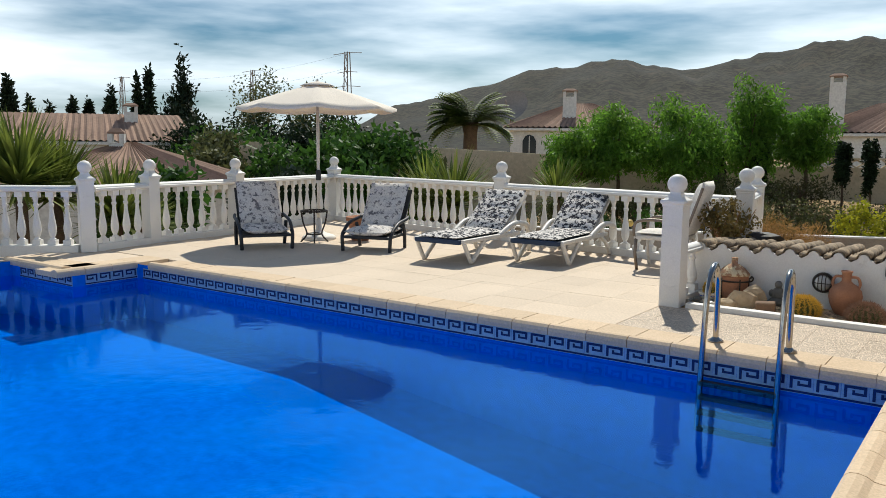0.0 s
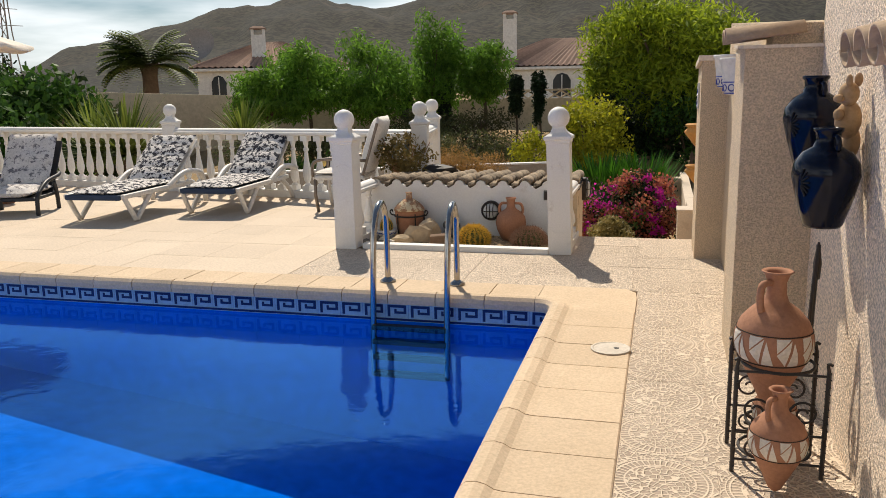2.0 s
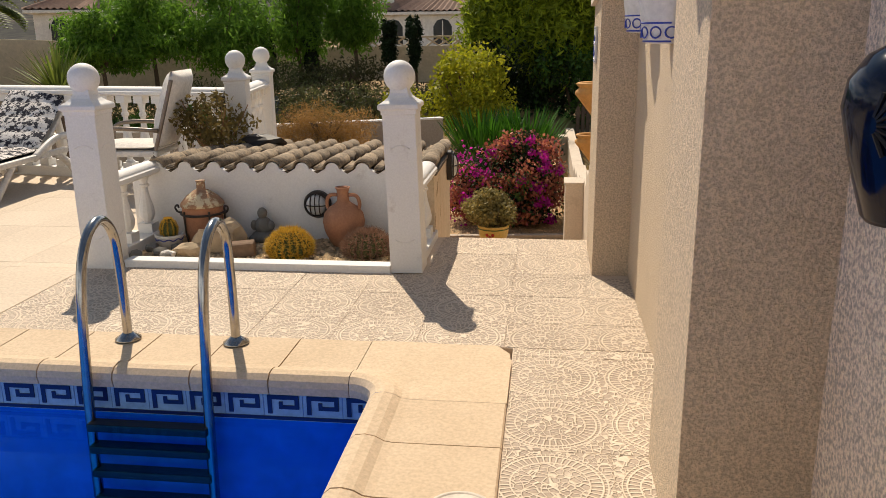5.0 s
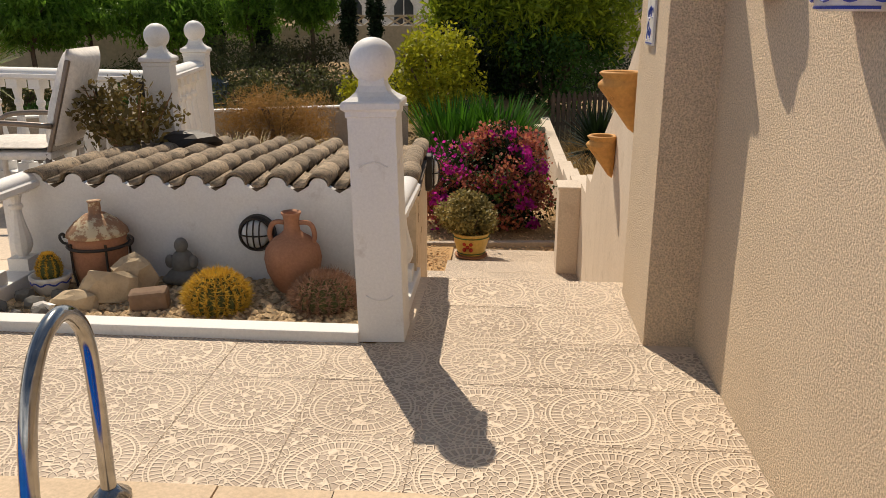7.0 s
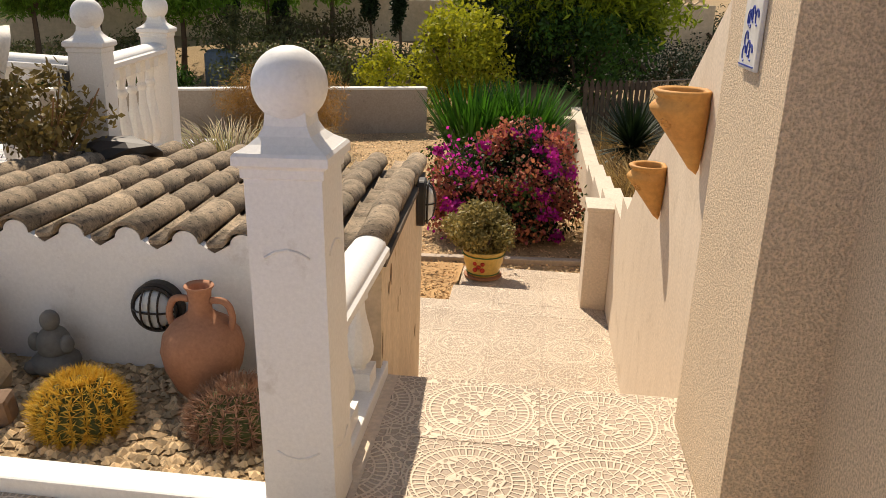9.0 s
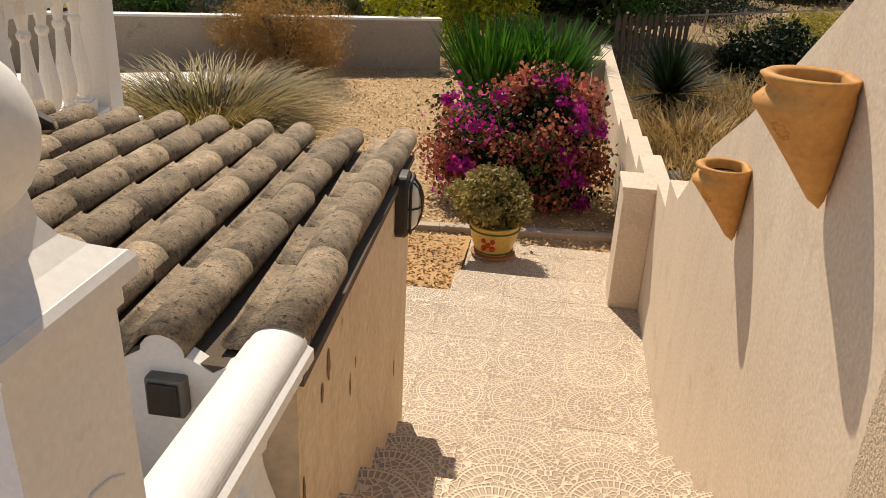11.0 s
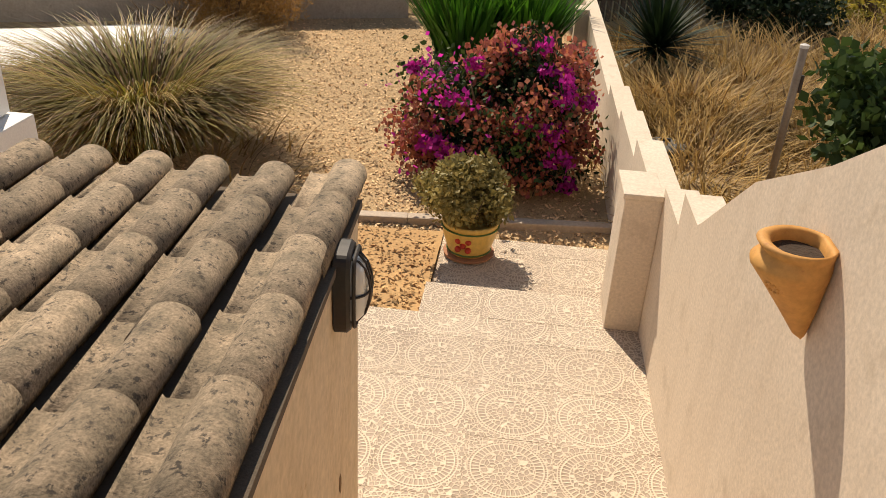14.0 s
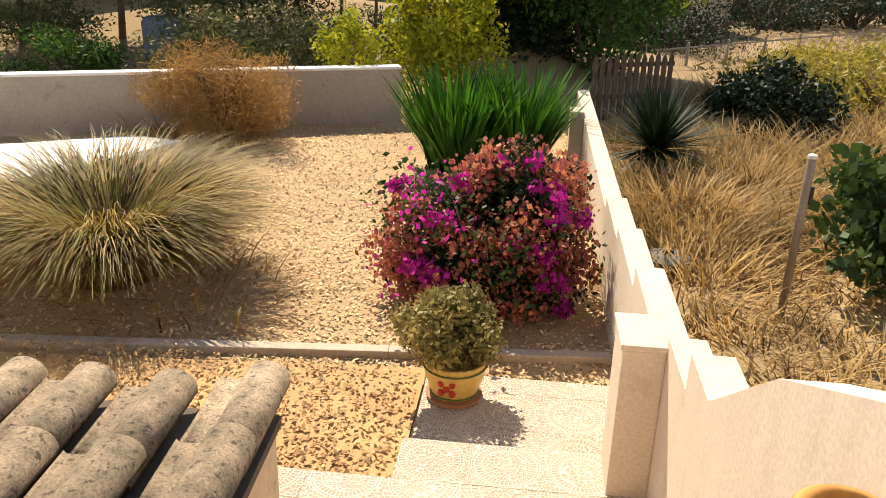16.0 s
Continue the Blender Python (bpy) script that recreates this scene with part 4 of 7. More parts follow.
for y in (-0.12, 0.12):
    for x, s in ((-0.10, 1), (0.06, -1)):
        bm = bmesh.new()
        sp = [(x + s * 0.05 * (1 - t * 0.75) * math.cos(t * 9), y, 0.24 + 0.05 * (1 - t * 0.75) * math.sin(t * 9)) for t in [i / 24 for i in range(25)]]
        tube(bm, sp, 0.0045, 5)
        part("scroll", bm, IRON, stand)
        bm = bmesh.new()
        sp = [(x + s * 0.04 * (1 - t * 0.75) * math.cos(t * 9), y, 0.10 - 0.04 * (1 - t * 0.75) * math.sin(t * 9)) for t in [i / 24 for i in range(25)]]
        tube(bm, sp, 0.0045, 5)
        part("scroll", bm, IRON, stand)
bm = bmesh.new()
loop = curve_points([(0.12, 0.18, 0.79), (0.11, 0.155, 0.70), (0.10, 0.13, 0.55), (0.10, 0.135, 0.42), (0.11, 0.18, 0.38), (0.12, 0.215, 0.42), (0.12, 0.205, 0.55), (0.12, 0.19, 0.70)], 5)
tube(bm, loop, 0.008, 6)
tube(bm, [(0.12, 0.18, 0.66), (0.12, 0.18, 0.72), (0.12, 0.18, 0.80)], [0.012, 0.015, 0.004], 6)
for z in (0.50, 0.45):
    tube(bm, [(0.11 + 0.0, 0.17 + 0.03 * math.cos(a) * (1 - a / 16), z + 0.03 * math.sin(a) * (1 - a / 16)) for a in [i * 0.5 for i in range(20)]], 0.005, 5)
part("back_scroll", bm, IRON, stand)
amphora("clay_jar", (1.243, 3.69, 0.20), 1.02, "terracotta jar with cream painted fan triangles", True, True, 1, -135, "painted clay jars")
amphora("clay_jar", (1.27, 3.75, 0.008), 0.60, "smaller terracotta jar with cream painted triangles", True, True, 1, -135, "painted clay jars")
amphora("clay_jar", (1.24, 3.42, 0.008), 0.72, "terracotta jar with cream painted triangles on a low ring", True, True, 1, -135, "painted clay jars")

# barrel tiles on the little ledge above the vases, plaques
ledge = thing("tile_ledge", pose(0, 0, 0), "short row of clay barrel tiles on the villa wall", "roof tiles", kind="structure")


def barrel_mesh(name, length, r0, r1, thick, mat, seg=8, dip=False):
    """A half-round clay tile along +y, its near end at y = 0."""
    bm = bmesh.new()
    rows = []
    for y, r in ((0.0, r0), (length, r1)):
        for rr in (r, r - thick):
            rows.append([bm.verts.new((rr * math.cos(math.pi * i / seg), y, (rr if not dip else -rr) * math.sin(math.pi * i / seg) * 0.8)) for i in range(seg + 1)])
    o0, i0, o1, i1 = rows
    for k in range(seg):
        bm.faces.new((o0[k], o0[k + 1], o1[k + 1], o1[k])), bm.faces.new((i0[k + 1], i0[k], i1[k], i1[k + 1]))
        bm.faces.new((o0[k + 1], o0[k], i0[k], i0[k + 1])), bm.faces.new((o1[k], o1[k + 1], i1[k + 1], i1[k]))
    for k in (0, seg):
        bm.faces.new((o0[k], o1[k], i1[k], i0[k]))
    bmesh.ops.recalc_face_normals(bm, faces=bm.faces)
    me = bpy.data.meshes.new(name)
    bm.to_mesh(me)
    bm.free()
    me.materials.append(mat)
    me.polygons.foreach_set("use_smooth", [True] * len(me.polygons))
    return me


LEDGE_TILE = barrel_mesh("tile", 0.34, 0.085, 0.075, 0.014, surface("buff_clay_tile", (0.50, 0.36, 0.24), (0.36, 0.25, 0.16), 0.9, 50, 5, each=0.15))
LEDGE_PAN = barrel_mesh("pan_tile", 0.34, 0.075, 0.070, 0.014, LEDGE_TILE.materials[0], 8, True)
for i in range(5):
    piece("tile", LEDGE_TILE, pose(1.375, 2.75 + 0.19 * i, 1.475, 10, 0, -90), ledge)
    piece("pan_tile", LEDGE_PAN, pose(1.385, 2.845 + 0.19 * i, 1.485, 10, 0, -90), ledge)
upper = thing("tile_ledge", pose(0, 0, 0), "clay barrel tiles capping the pier", "roof tiles", kind="structure")
for i in range(2):
    piece("tile", LEDGE_TILE, pose(1.10, 4.76 + 0.15 * i, 1.56, 6, 0, -90), upper)


def plaque(m, w, h, label, seed):
    ob = thing("wall_plaque", m, label, "plaque", "painted tile plaques")
    part("tile", soft_box(-w / 2, w / 2, -0.012, 0, 0, h, 0.003), POTWHITE, ob)
    bm = bmesh.new()
    rng = np.random.default_rng(seed)
    for _ in range(9):
        x, z = rng.uniform(-0.32, 0.32) * w, rng.uniform(0.15, 0.85) * h
        r = 0.09 * min(w, h)
        tube(bm, [(x + r * math.cos(a), -0.0125, z + r * 1.3 * math.sin(a)) for a in [0.45 * i for i in range(12)]], 0.003, 4)
    for z in (0.05, 0.95):
        tube(bm, [(-0.45 * w, -0.0125, z * h), (0.45 * w, -0.0125, z * h)], 0.0025, 4)
    part("painted_ornament", bm, BLUEPAINT, ob)
    return ob


plaque(pose(1.30, 7.224, 1.355), 0.13, 0.19, "white tile plaque with blue painted scrolls on the pier", 1)
plaque(pose(1.099, 7.545, 1.165, 0, 0, -90), 0.16, 0.20, "white tile plaque with blue painted flowers on the pier", 2)


def wall_pocket(y, z, label):
    """A half-round ceramic pocket whose flat back lies on the stucco at x = 1.30; it bulges towards -x."""
    ob = thing("wall_pocket", pose(1.297, y, z), label, "wall planter", "ceramic wall pockets")
    half = lambda r, h, k: (-r * 1.05 * math.sin(math.pi * k / 18), r * math.cos(math.pi * k / 18), h)
    bm = bmesh.new()
    rings = [[bm.verts.new(half(r, h, k)) for k in range(19)] for r, h in ((0.095, 0.0), (0.105, 0.012), (0.112, 0.05), (0.122, 0.13), (0.132, 0.20), (0.138, 0.205), (0.138, 0.222), (0.122, 0.222), (0.112, 0.15))]
    for lo_r, hi_r in zip(rings, rings[1:]):
        for k in range(18):
            bm.faces.new((lo_r[k], lo_r[k + 1], hi_r[k + 1], hi_r[k]))
    bm.faces.new(rings[0][::-1]), bm.faces.new(rings[-1])
    bm.faces.new([r[0] for r in rings[:8]] + [r[-1] for r in rings[7::-1]])
    bmesh.ops.recalc_face_normals(bm, faces=bm.faces)
    part("body", bm, POTWHITE, ob, smooth=True)
    for h in (0.008, 0.075):
        bm = bmesh.new()
        tube(bm, [half(0.1145 if h > 0.05 else 0.104, h, k) for k in range(1, 18)], 0.004, 5)
        part("painted_line", bm, BLUEPAINT, ob)
    for k in range(2, 18, 3):
        bm = bmesh.new()
        c = k + 0.0
        tube(bm, [half(0.1115 + 0.03 * (0.04 + 0.02 * math.sin(a)) , 0.041 + 0.020 * math.sin(a), c + 1.1 * math.cos(a)) for a in [2 * math.pi * q / 12 for q in range(12)]], 0.0035, 4, True)
        part("painted_loop", bm, BLUEPAINT, ob)
    return ob


wall_pocket(6.72, 1.335, "white ceramic wall pocket with blue painted loops")
wall_pocket(6.04, 1.300, "white ceramic wall pocket with a blue scroll band")


def wall_pot(at, s, label):
    """A half-cone pot whose flat back lies on a wall at local x = 0."""
    ob = thing("wall_pot", pose(*at), label, "wall planter", "pots on the parapet")
    prof = [(0.0, -0.265), (0.022, -0.245), (0.064, -0.168), (0.102, -0.095), (0.122, -0.058), (0.124, -0.044), (0.114, -0.028), (0.106, -0.018), (0.114, -0.008), (0.121, 0.006), (0.112, 0.013), (0.098, 0.004), (0.098, -0.03)]
    prof = [(r, z * 1.28) for r, z in prof]
    bm = bmesh.new()
    seg = 28
    rings = [[bm.verts.new((min(r * s * math.cos(2 * math.pi * i / seg) - 0.92 * max(r, 0.03) * s, -0.002 if k < 10 else -0.016), r * s * math.sin(2 * math.pi * i / seg), z * s)) for i in range(seg)] for k, (r, z) in enumerate(prof[1:])]
    tip = bm.verts.new((-0.014 * s, 0, prof[0][1] * s))
    for a, b in zip(rings, rings[1:]):
        for i in range(seg):
            bm.faces.new((a[i], a[(i + 1) % seg], b[(i + 1) % seg], b[i]))
    for i in range(seg):
        bm.faces.new((tip, rings[0][(i + 1) % seg], rings[0][i]))
    part("body", bm, WALLPOT, ob, smooth=True)
    part("soil", lathe([(0.02 * s, -0.032 * s), (0.098 * s, -0.03 * s)], 20, at=(-0.108 * s, 0, 0)), SOIL, ob)
    bm = bmesh.new()
    for k in range(8):
        a = 2 * math.pi * k / 8
        th, z = -2.45 + 0.19 * math.cos(a), -0.122 + 0.019 * math.sin(a)
        r = float(np.interp(z, [-0.215, -0.122, -0.074], [0.064, 0.102, 0.122]))
        ball(bm, Vector((r * math.cos(th) - 0.92 * r, r * math.sin(th), z)) * s, 0.0065 * s, 8)
    part("relief_flower", bm, WALLPOT, ob, "raised flower ornament", smooth=True)
    return ob


wall_pot((1.25, 8.70, 0.965), 0.95, "ochre terracotta wall pot with raised flower")
wall_pot((1.25, 9.49, 0.50), 0.80, "empty ochre terracotta wall pot with soil")

# ---- pot and plants at the foot of the steps ----
FOLIAGE = leaf_material("garden_leaves", (0.060, 0.095, 0.020), (0.030, 0.055, 0.012), 0.5)
DRYLEAF = leaf_material("olive_leaves", (0.105, 0.095, 0.035), (0.055, 0.055, 0.022), 0.5)
MAGENTA = leaf_material("magenta_bracts", (0.72, 0.04, 0.42), (0.48, 0.025, 0.30), 0.3, 0.4)
PEACH = leaf_material("faded_bracts", (0.58, 0.22, 0.10), (0.34, 0.09, 0.09), 0.3, 0.35)
STRAW = leaf_material("straw_blades", (0.60, 0.40, 0.14), (0.32, 0.20, 0.065), 0.5, 0.3)
GRASSGREEN = leaf_material("grass_blades", (0.17, 0.165, 0.020), (0.42, 0.33, 0.07), 0.4, 0.3)
FLAX = leaf_material("flax_blades", (0.065, 0.20, 0.012), (0.020, 0.07, 0.007), 0.3, 0.3)
YELLOWGREEN = leaf_material("yellow_green_leaves", (0.50, 0.47, 0.025), (0.28, 0.31, 0.020), 0.4, 0.4)
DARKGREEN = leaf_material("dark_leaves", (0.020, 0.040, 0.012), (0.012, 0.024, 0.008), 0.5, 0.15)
MIDGREEN = leaf_material("mid_leaves", (0.075, 0.17, 0.022), (0.038, 0.09, 0.014), 0.5, 0.3)
GREYGREEN = leaf_material("scrub_leaves", (0.15, 0.16, 0.055), (0.085, 0.095, 0.035), 0.5, 0.25)
rng = np.random.default_rng(5)
pp = thing("potted_plant", pose(0.19, 12.68, -1.32) @ Matrix.Scale(1.07, 4), "round shrub in a yellow painted ceramic pot", "potted plant")
part("saucer", lathe([(0.14, 0.0), (0.165, 0.012), (0.17, 0.03), (0.15, 0.03)], 24), TERRA, pp, "terracotta saucer")
part("pot", lathe([(0.12, 0.02), (0.14, 0.05), (0.175, 0.16), (0.185, 0.24), (0.19, 0.25), (0.185, 0.262), (0.17, 0.262), (0.165, 0.24)], 28), POTYELLOW, pp, "glazed yellow pot", smooth=True)
bm = bmesh.new()
for z, r in ((0.055, 0.145), (0.225, 0.187)):
    tube(bm, [(r * math.cos(a), r * math.sin(a), z) for a in [2 * math.pi * i / 40 for i in range(40)]], 0.006, 5, True)
part("green_band", bm, GREENPAINT, pp)
bm = bmesh.new()
for k, (da, dz) in enumerate(((0, 0), (0.2, 0.03), (-0.2, 0.03), (0.2, -0.03), (-0.2, -0.03))):
    a = -1.75 + da
    ball(bm, (0.168 * math.cos(a), 0.168 * math.sin(a), 0.14 + dz), 0.022, 10)
part("painted_flower", bm, RED, pp)
part("soil", lathe([(0.02, 0.235), (0.168, 0.235)], 20), SOIL, pp)
crown("crown", rng, [((0, 0, 0.48), (0.30, 0.30, 0.235), 7500, 0.036)], leaf_material("clipped_shrub", (0.42, 0.34, 0.12), (0.22, 0.185, 0.06), 0.3), pp, hollow=0.5, lumps=22, narrow=0.6)
bm = bmesh.new()
for k in range(6):
    a = k * 1.05
    tube(bm, [(0.02 * math.cos(a), 0.02 * math.sin(a), 0.23), (0.08 * math.cos(a), 0.08 * math.sin(a), 0.33), (0.15 * math.cos(a), 0.15 * math.sin(a), 0.45)], [0.008, 0.006, 0.003], 5)
part("stem", bm, BARK, pp)

bush = thing("bougainvillea", pose(0.28, 14.42, GARDEN) @ Matrix.Diagonal((0.90, 0.92, 1.0, 1.0)), "bougainvillea bush with magenta and faded orange flowers", "shrub")
# inner leaves near-black, so shade between the flowers is put into their colour
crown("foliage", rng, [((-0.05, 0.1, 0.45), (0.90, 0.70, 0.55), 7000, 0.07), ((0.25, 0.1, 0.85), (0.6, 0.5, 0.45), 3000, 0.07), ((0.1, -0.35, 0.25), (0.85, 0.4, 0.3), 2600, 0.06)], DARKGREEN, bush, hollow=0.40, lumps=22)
crown("shoot", rng, [((0.0, -0.05, 0.55), (0.95, 0.80, 0.62), 2600, 0.055)], FOLIAGE, bush, hollow=0.7, lumps=30, narrow=0.6)
crown("faded_blossom", rng, [((-0.25, -0.15, 0.50), (0.70, 0.62, 0.45), 3600, 0.048), ((0.30, -0.1, 0.82), (0.58, 0.55, 0.45), 3400, 0.048), ((0.15, -0.42, 0.45), (0.72, 0.42, 0.34), 2600, 0.046)], PEACH, bush, hollow=0.72, lumps=15, narrow=0.9)
crown("magenta_blossom", rng, [((-0.02, -0.05, 0.58), (0.98, 0.86, 0.62), 420, 0.05)], MAGENTA, bush, hollow=0.86, lumps=16, narrow=0.9)
sprays = []
for sx, sy, sz, sr in ((0.45, -0.35, 1.02, 0.17), (0.62, -0.45, 0.86, 0.14), (-0.80, -0.1, 0.92, 0.10), (-0.62, -0.50, 0.40, 0.17), (-0.38, -0.66, 0.36, 0.14), (0.52, -0.62, 0.62, 0.12), (0.60, -0.66, 0.42, 0.11), (0.05, -0.1, 1.18, 0.11), (-0.42, -0.45, 0.78, 0.11), (-0.25, -0.2, 1.02, 0.10), (0.85, -0.2, 0.78, 0.10), (0.22, -0.66, 0.70, 0.08), (0.72, -0.5, 0.16, 0.09), (0.35, -0.15, 1.22, 0.09)):
    sprays.append(((sx, sy, sz), (sr * 1.3, sr, sr * 0.75), int(1050 * sr), 0.048))
crown("magenta_spray", rng, sprays, MAGENTA, bush, hollow=0.2, lumps=6, narrow=0.9)
bm = bmesh.new()
for k in range(12):
    a = k * 0.55
    tube(bm, curve_points([(0.05 * math.cos(a), 0.05 * math.sin(a), 0), (0.35 * math.cos(a), 0.3 * math.sin(a), 0.4), (0.8 * math.cos(a), 0.65 * math.sin(a), 0.75 + 0.2 * math.sin(k))], 3), 0.009, 5)
part("stem", bm, BARK, bush)


def grass_clump(at, n, length, width, lean, curl, spread, mats, label, name="ornamental_grass", category="grass", seed=1):
    rng = np.random.default_rng(seed)
    ob = thing(name, pose(*at), label, category)
    for k, (mat, share) in enumerate(mats):
        v, f = blades(rng, (0, 0, 0), int(n * share), length, width, lean, curl, spread, segs=6)
        mesh_object("foliage", v, f, mat, ob)
    return ob


BROWNBLADE = leaf_material("brown_blades", (0.22, 0.12, 0.04), (0.10, 0.055, 0.02), 0.4, 0.2)
grass_clump((-2.88, 14.25, GARDEN), 6000, 1.60, 0.016, (0.0, 0.40), 1.45, 0.36, ((STRAW, 0.24), (GRASSGREEN, 0.46), (BROWNBLADE, 0.30)), "large arching clump of green and straw grass", seed=2)
grass_clump((-0.35, 18.1, GARDEN), 420, 1.32, 0.08, (0.0, 0.50), 0.30, 0.34, ((FLAX, 1.0),), "dense clump of upright green sword leaves", "flax_plant", "plant", 3)
grass_clump((0.40, 18.4, GARDEN), 420, 1.32, 0.08, (0.0, 0.52), 0.30, 0.34, ((FLAX, 1.0),), "dense clump of upright green sword leaves", "flax_plant", "plant", 4)


# ---- furniture on the terrace ----
PLASTIC = surface("white_resin", (0.74, 0.70, 0.64), (0.62, 0.58, 0.52), 0.4, 30, 3, 0.6, 0.05, 0.001)
BLACKRESIN = surface("black_resin", (0.020, 0.022, 0.028), (0.03, 0.032, 0.036), 0.45, 30, 3, 0.6, 0.05, 0.001)
SLING = surface("navy_sling", (0.035, 0.055, 0.10), (0.025, 0.04, 0.075), 0.8, 90, 3, 0.6, 0.2, 0.001)
CANVAS = surface("cream_canvas", (0.82, 0.74, 0.64), (0.74, 0.66, 0.56), 0.9, 60, 2, 0.6, 0.15, 0.002)
FLORAL = surface("floral_cushion", (0.78, 0.74, 0.69), (0.66, 0.62, 0.58), 0.95, 30, 6, 0.5, 0.3, 0.006, stain=(0.025, 0.025, 0.035), stain_at=(0.49, 0.525))
GREYCUSH = surface("grey_print_cushion", (0.72, 0.68, 0.64), (0.58, 0.55, 0.52), 0.95, 40, 5, 0.5, 0.3, 0.006, stain=(0.16, 0.15, 0.16), stain_at=(0.52, 0.58))
WOOD = surface("varnished_wood", (0.34, 0.18, 0.08), (0.24, 0.12, 0.05), 0.5, 40, 6, 0.6, 0.2, 0.002)
CLOTH = surface("white_cover", (0.78, 0.74, 0.68), (0.68, 0.63, 0.56), 0.95, 30, 5, 0.6, 0.3, 0.006)


def padded(w, ln, th, ribs, seed, mat, name, parent, m):
    """A quilted cushion lying along +y, with soft cross ribs."""
    bm = bmesh.new()
    nx, ny = 12, max(16, ribs * 6)
    top, bot = [], []
    for j in range(ny + 1):
        y = ln * j / ny
        rowt, rowb = [], []
        for i in range(nx + 1):
            u = i / nx * 2 - 1
            edge = (1 - abs(u) ** 5) * (1 - abs(2 * j / ny - 1) ** 14)
            puff = 0.55 + 0.45 * abs(math.sin(math.pi * ribs * j / ny)) ** 0.6
            lump = 0.12 * noise.noise((u * 3 + seed, y * 9, 1.0))
            x = u * w / 2 * (1 + 0.02 * noise.noise((y * 6, seed, 0)))
            rowt.append(bm.verts.new((x, y, th * (0.5 + 0.5 * edge * (puff + lump)))))
            rowb.append(bm.verts.new((x, y, th * 0.5 - th * 0.45 * edge)))
        top.append(rowt), bot.append(rowb)
    for rows, flip in ((top, False), (bot, True)):
        for j in range(ny):
            for i in range(nx):
                f = (rows[j][i], rows[j][i + 1], rows[j + 1][i + 1], rows[j + 1][i])
                bm.faces.new(f[::-1] if flip else f)
    rim_t = top[0] + [r[-1] for r in top[1:]] + top[-1][-2::-1] + [r[0] for r in top[-2:0:-1]]
    rim_b = bot[0] + [r[-1] for r in bot[1:]] + bot[-1][-2::-1] + [r[0] for r in bot[-2:0:-1]]
    for i in range(len(rim_t)):
        j = (i + 1) % len(rim_t)
        bm.faces.new((rim_t[j], rim_t[i], rim_b[i], rim_b[j]))
    ob = part(name, bm, mat, parent, smooth=True)
    ob.matrix_basis = m
    return ob


def sun_lounger(x, y, turn, label):
    """A resin lounger along +y, foot end at the origin."""
    ob = thing("sun_lounger", pose(x, y, 0, 0, 0, turn), label, "sun lounger", "white sun loungers")
    part("sling", soft_box(-0.30, 0.30, -0.10, 1.12, 0.275, 0.30, 0.008), SLING, ob, "navy sling fabric")
    part("foot_bar", soft_box(-0.33, 0.33, -0.14, -0.08, 0.255, 0.315, 0.02), SLING, ob)
    for s in (-1, 1):
        part("side_rail", soft_box(s * 0.345 - 0.03, s * 0.345 + 0.03, -0.10, 1.30, 0.265, 0.315, 0.015), PLASTIC, ob)
        for k, line in enumerate(([(0.345, -0.06, 0.27), (0.35, 0.02, 0.14), (0.35, 0.10, 0.02)], [(0.345, 0.42, 0.27), (0.35, 0.26, 0.14), (0.35, 0.12, 0.02)],
                                  [(0.345, 0.75, 0.28), (0.37, 1.10, 0.42), (0.38, 1.42, 0.40), (0.38, 1.52, 0.30), (0.37, 1.56, 0.02)], [(0.35, 1.10, 0.28), (0.36, 1.28, 0.16), (0.365, 1.40, 0.02)])):
            bm = bmesh.new()
            tube(bm, curve_points([(s * a, b, c) for a, b, c in line], 5), 0.027 if k != 2 else 0.034, 8)
            part("leg" if k != 2 else "arm", bm, PLASTIC, ob, smooth=True)
    back = part("backrest", soft_box(-0.30, 0.30, 0, 0.78, -0.02, 0.015, 0.01), PLASTIC, ob)
    back.matrix_basis = pose(0, 0.98, 0.30, 37)
    padded(0.60, 1.10, 0.075, 5, x, FLORAL, "seat_cushion", ob, pose(0, -0.12, 0.30))
    padded(0.60, 0.80, 0.075, 4, y, FLORAL, "back_cushion", ob, pose(0, 0.96, 0.325, 37))
    return ob


sun_lounger(-5.02, 8.02, 2, "white resin sun lounger with black and white floral cushion")
sun_lounger(-4.03, 8.66, 3, "white resin sun lounger with a raised back and floral cushion")


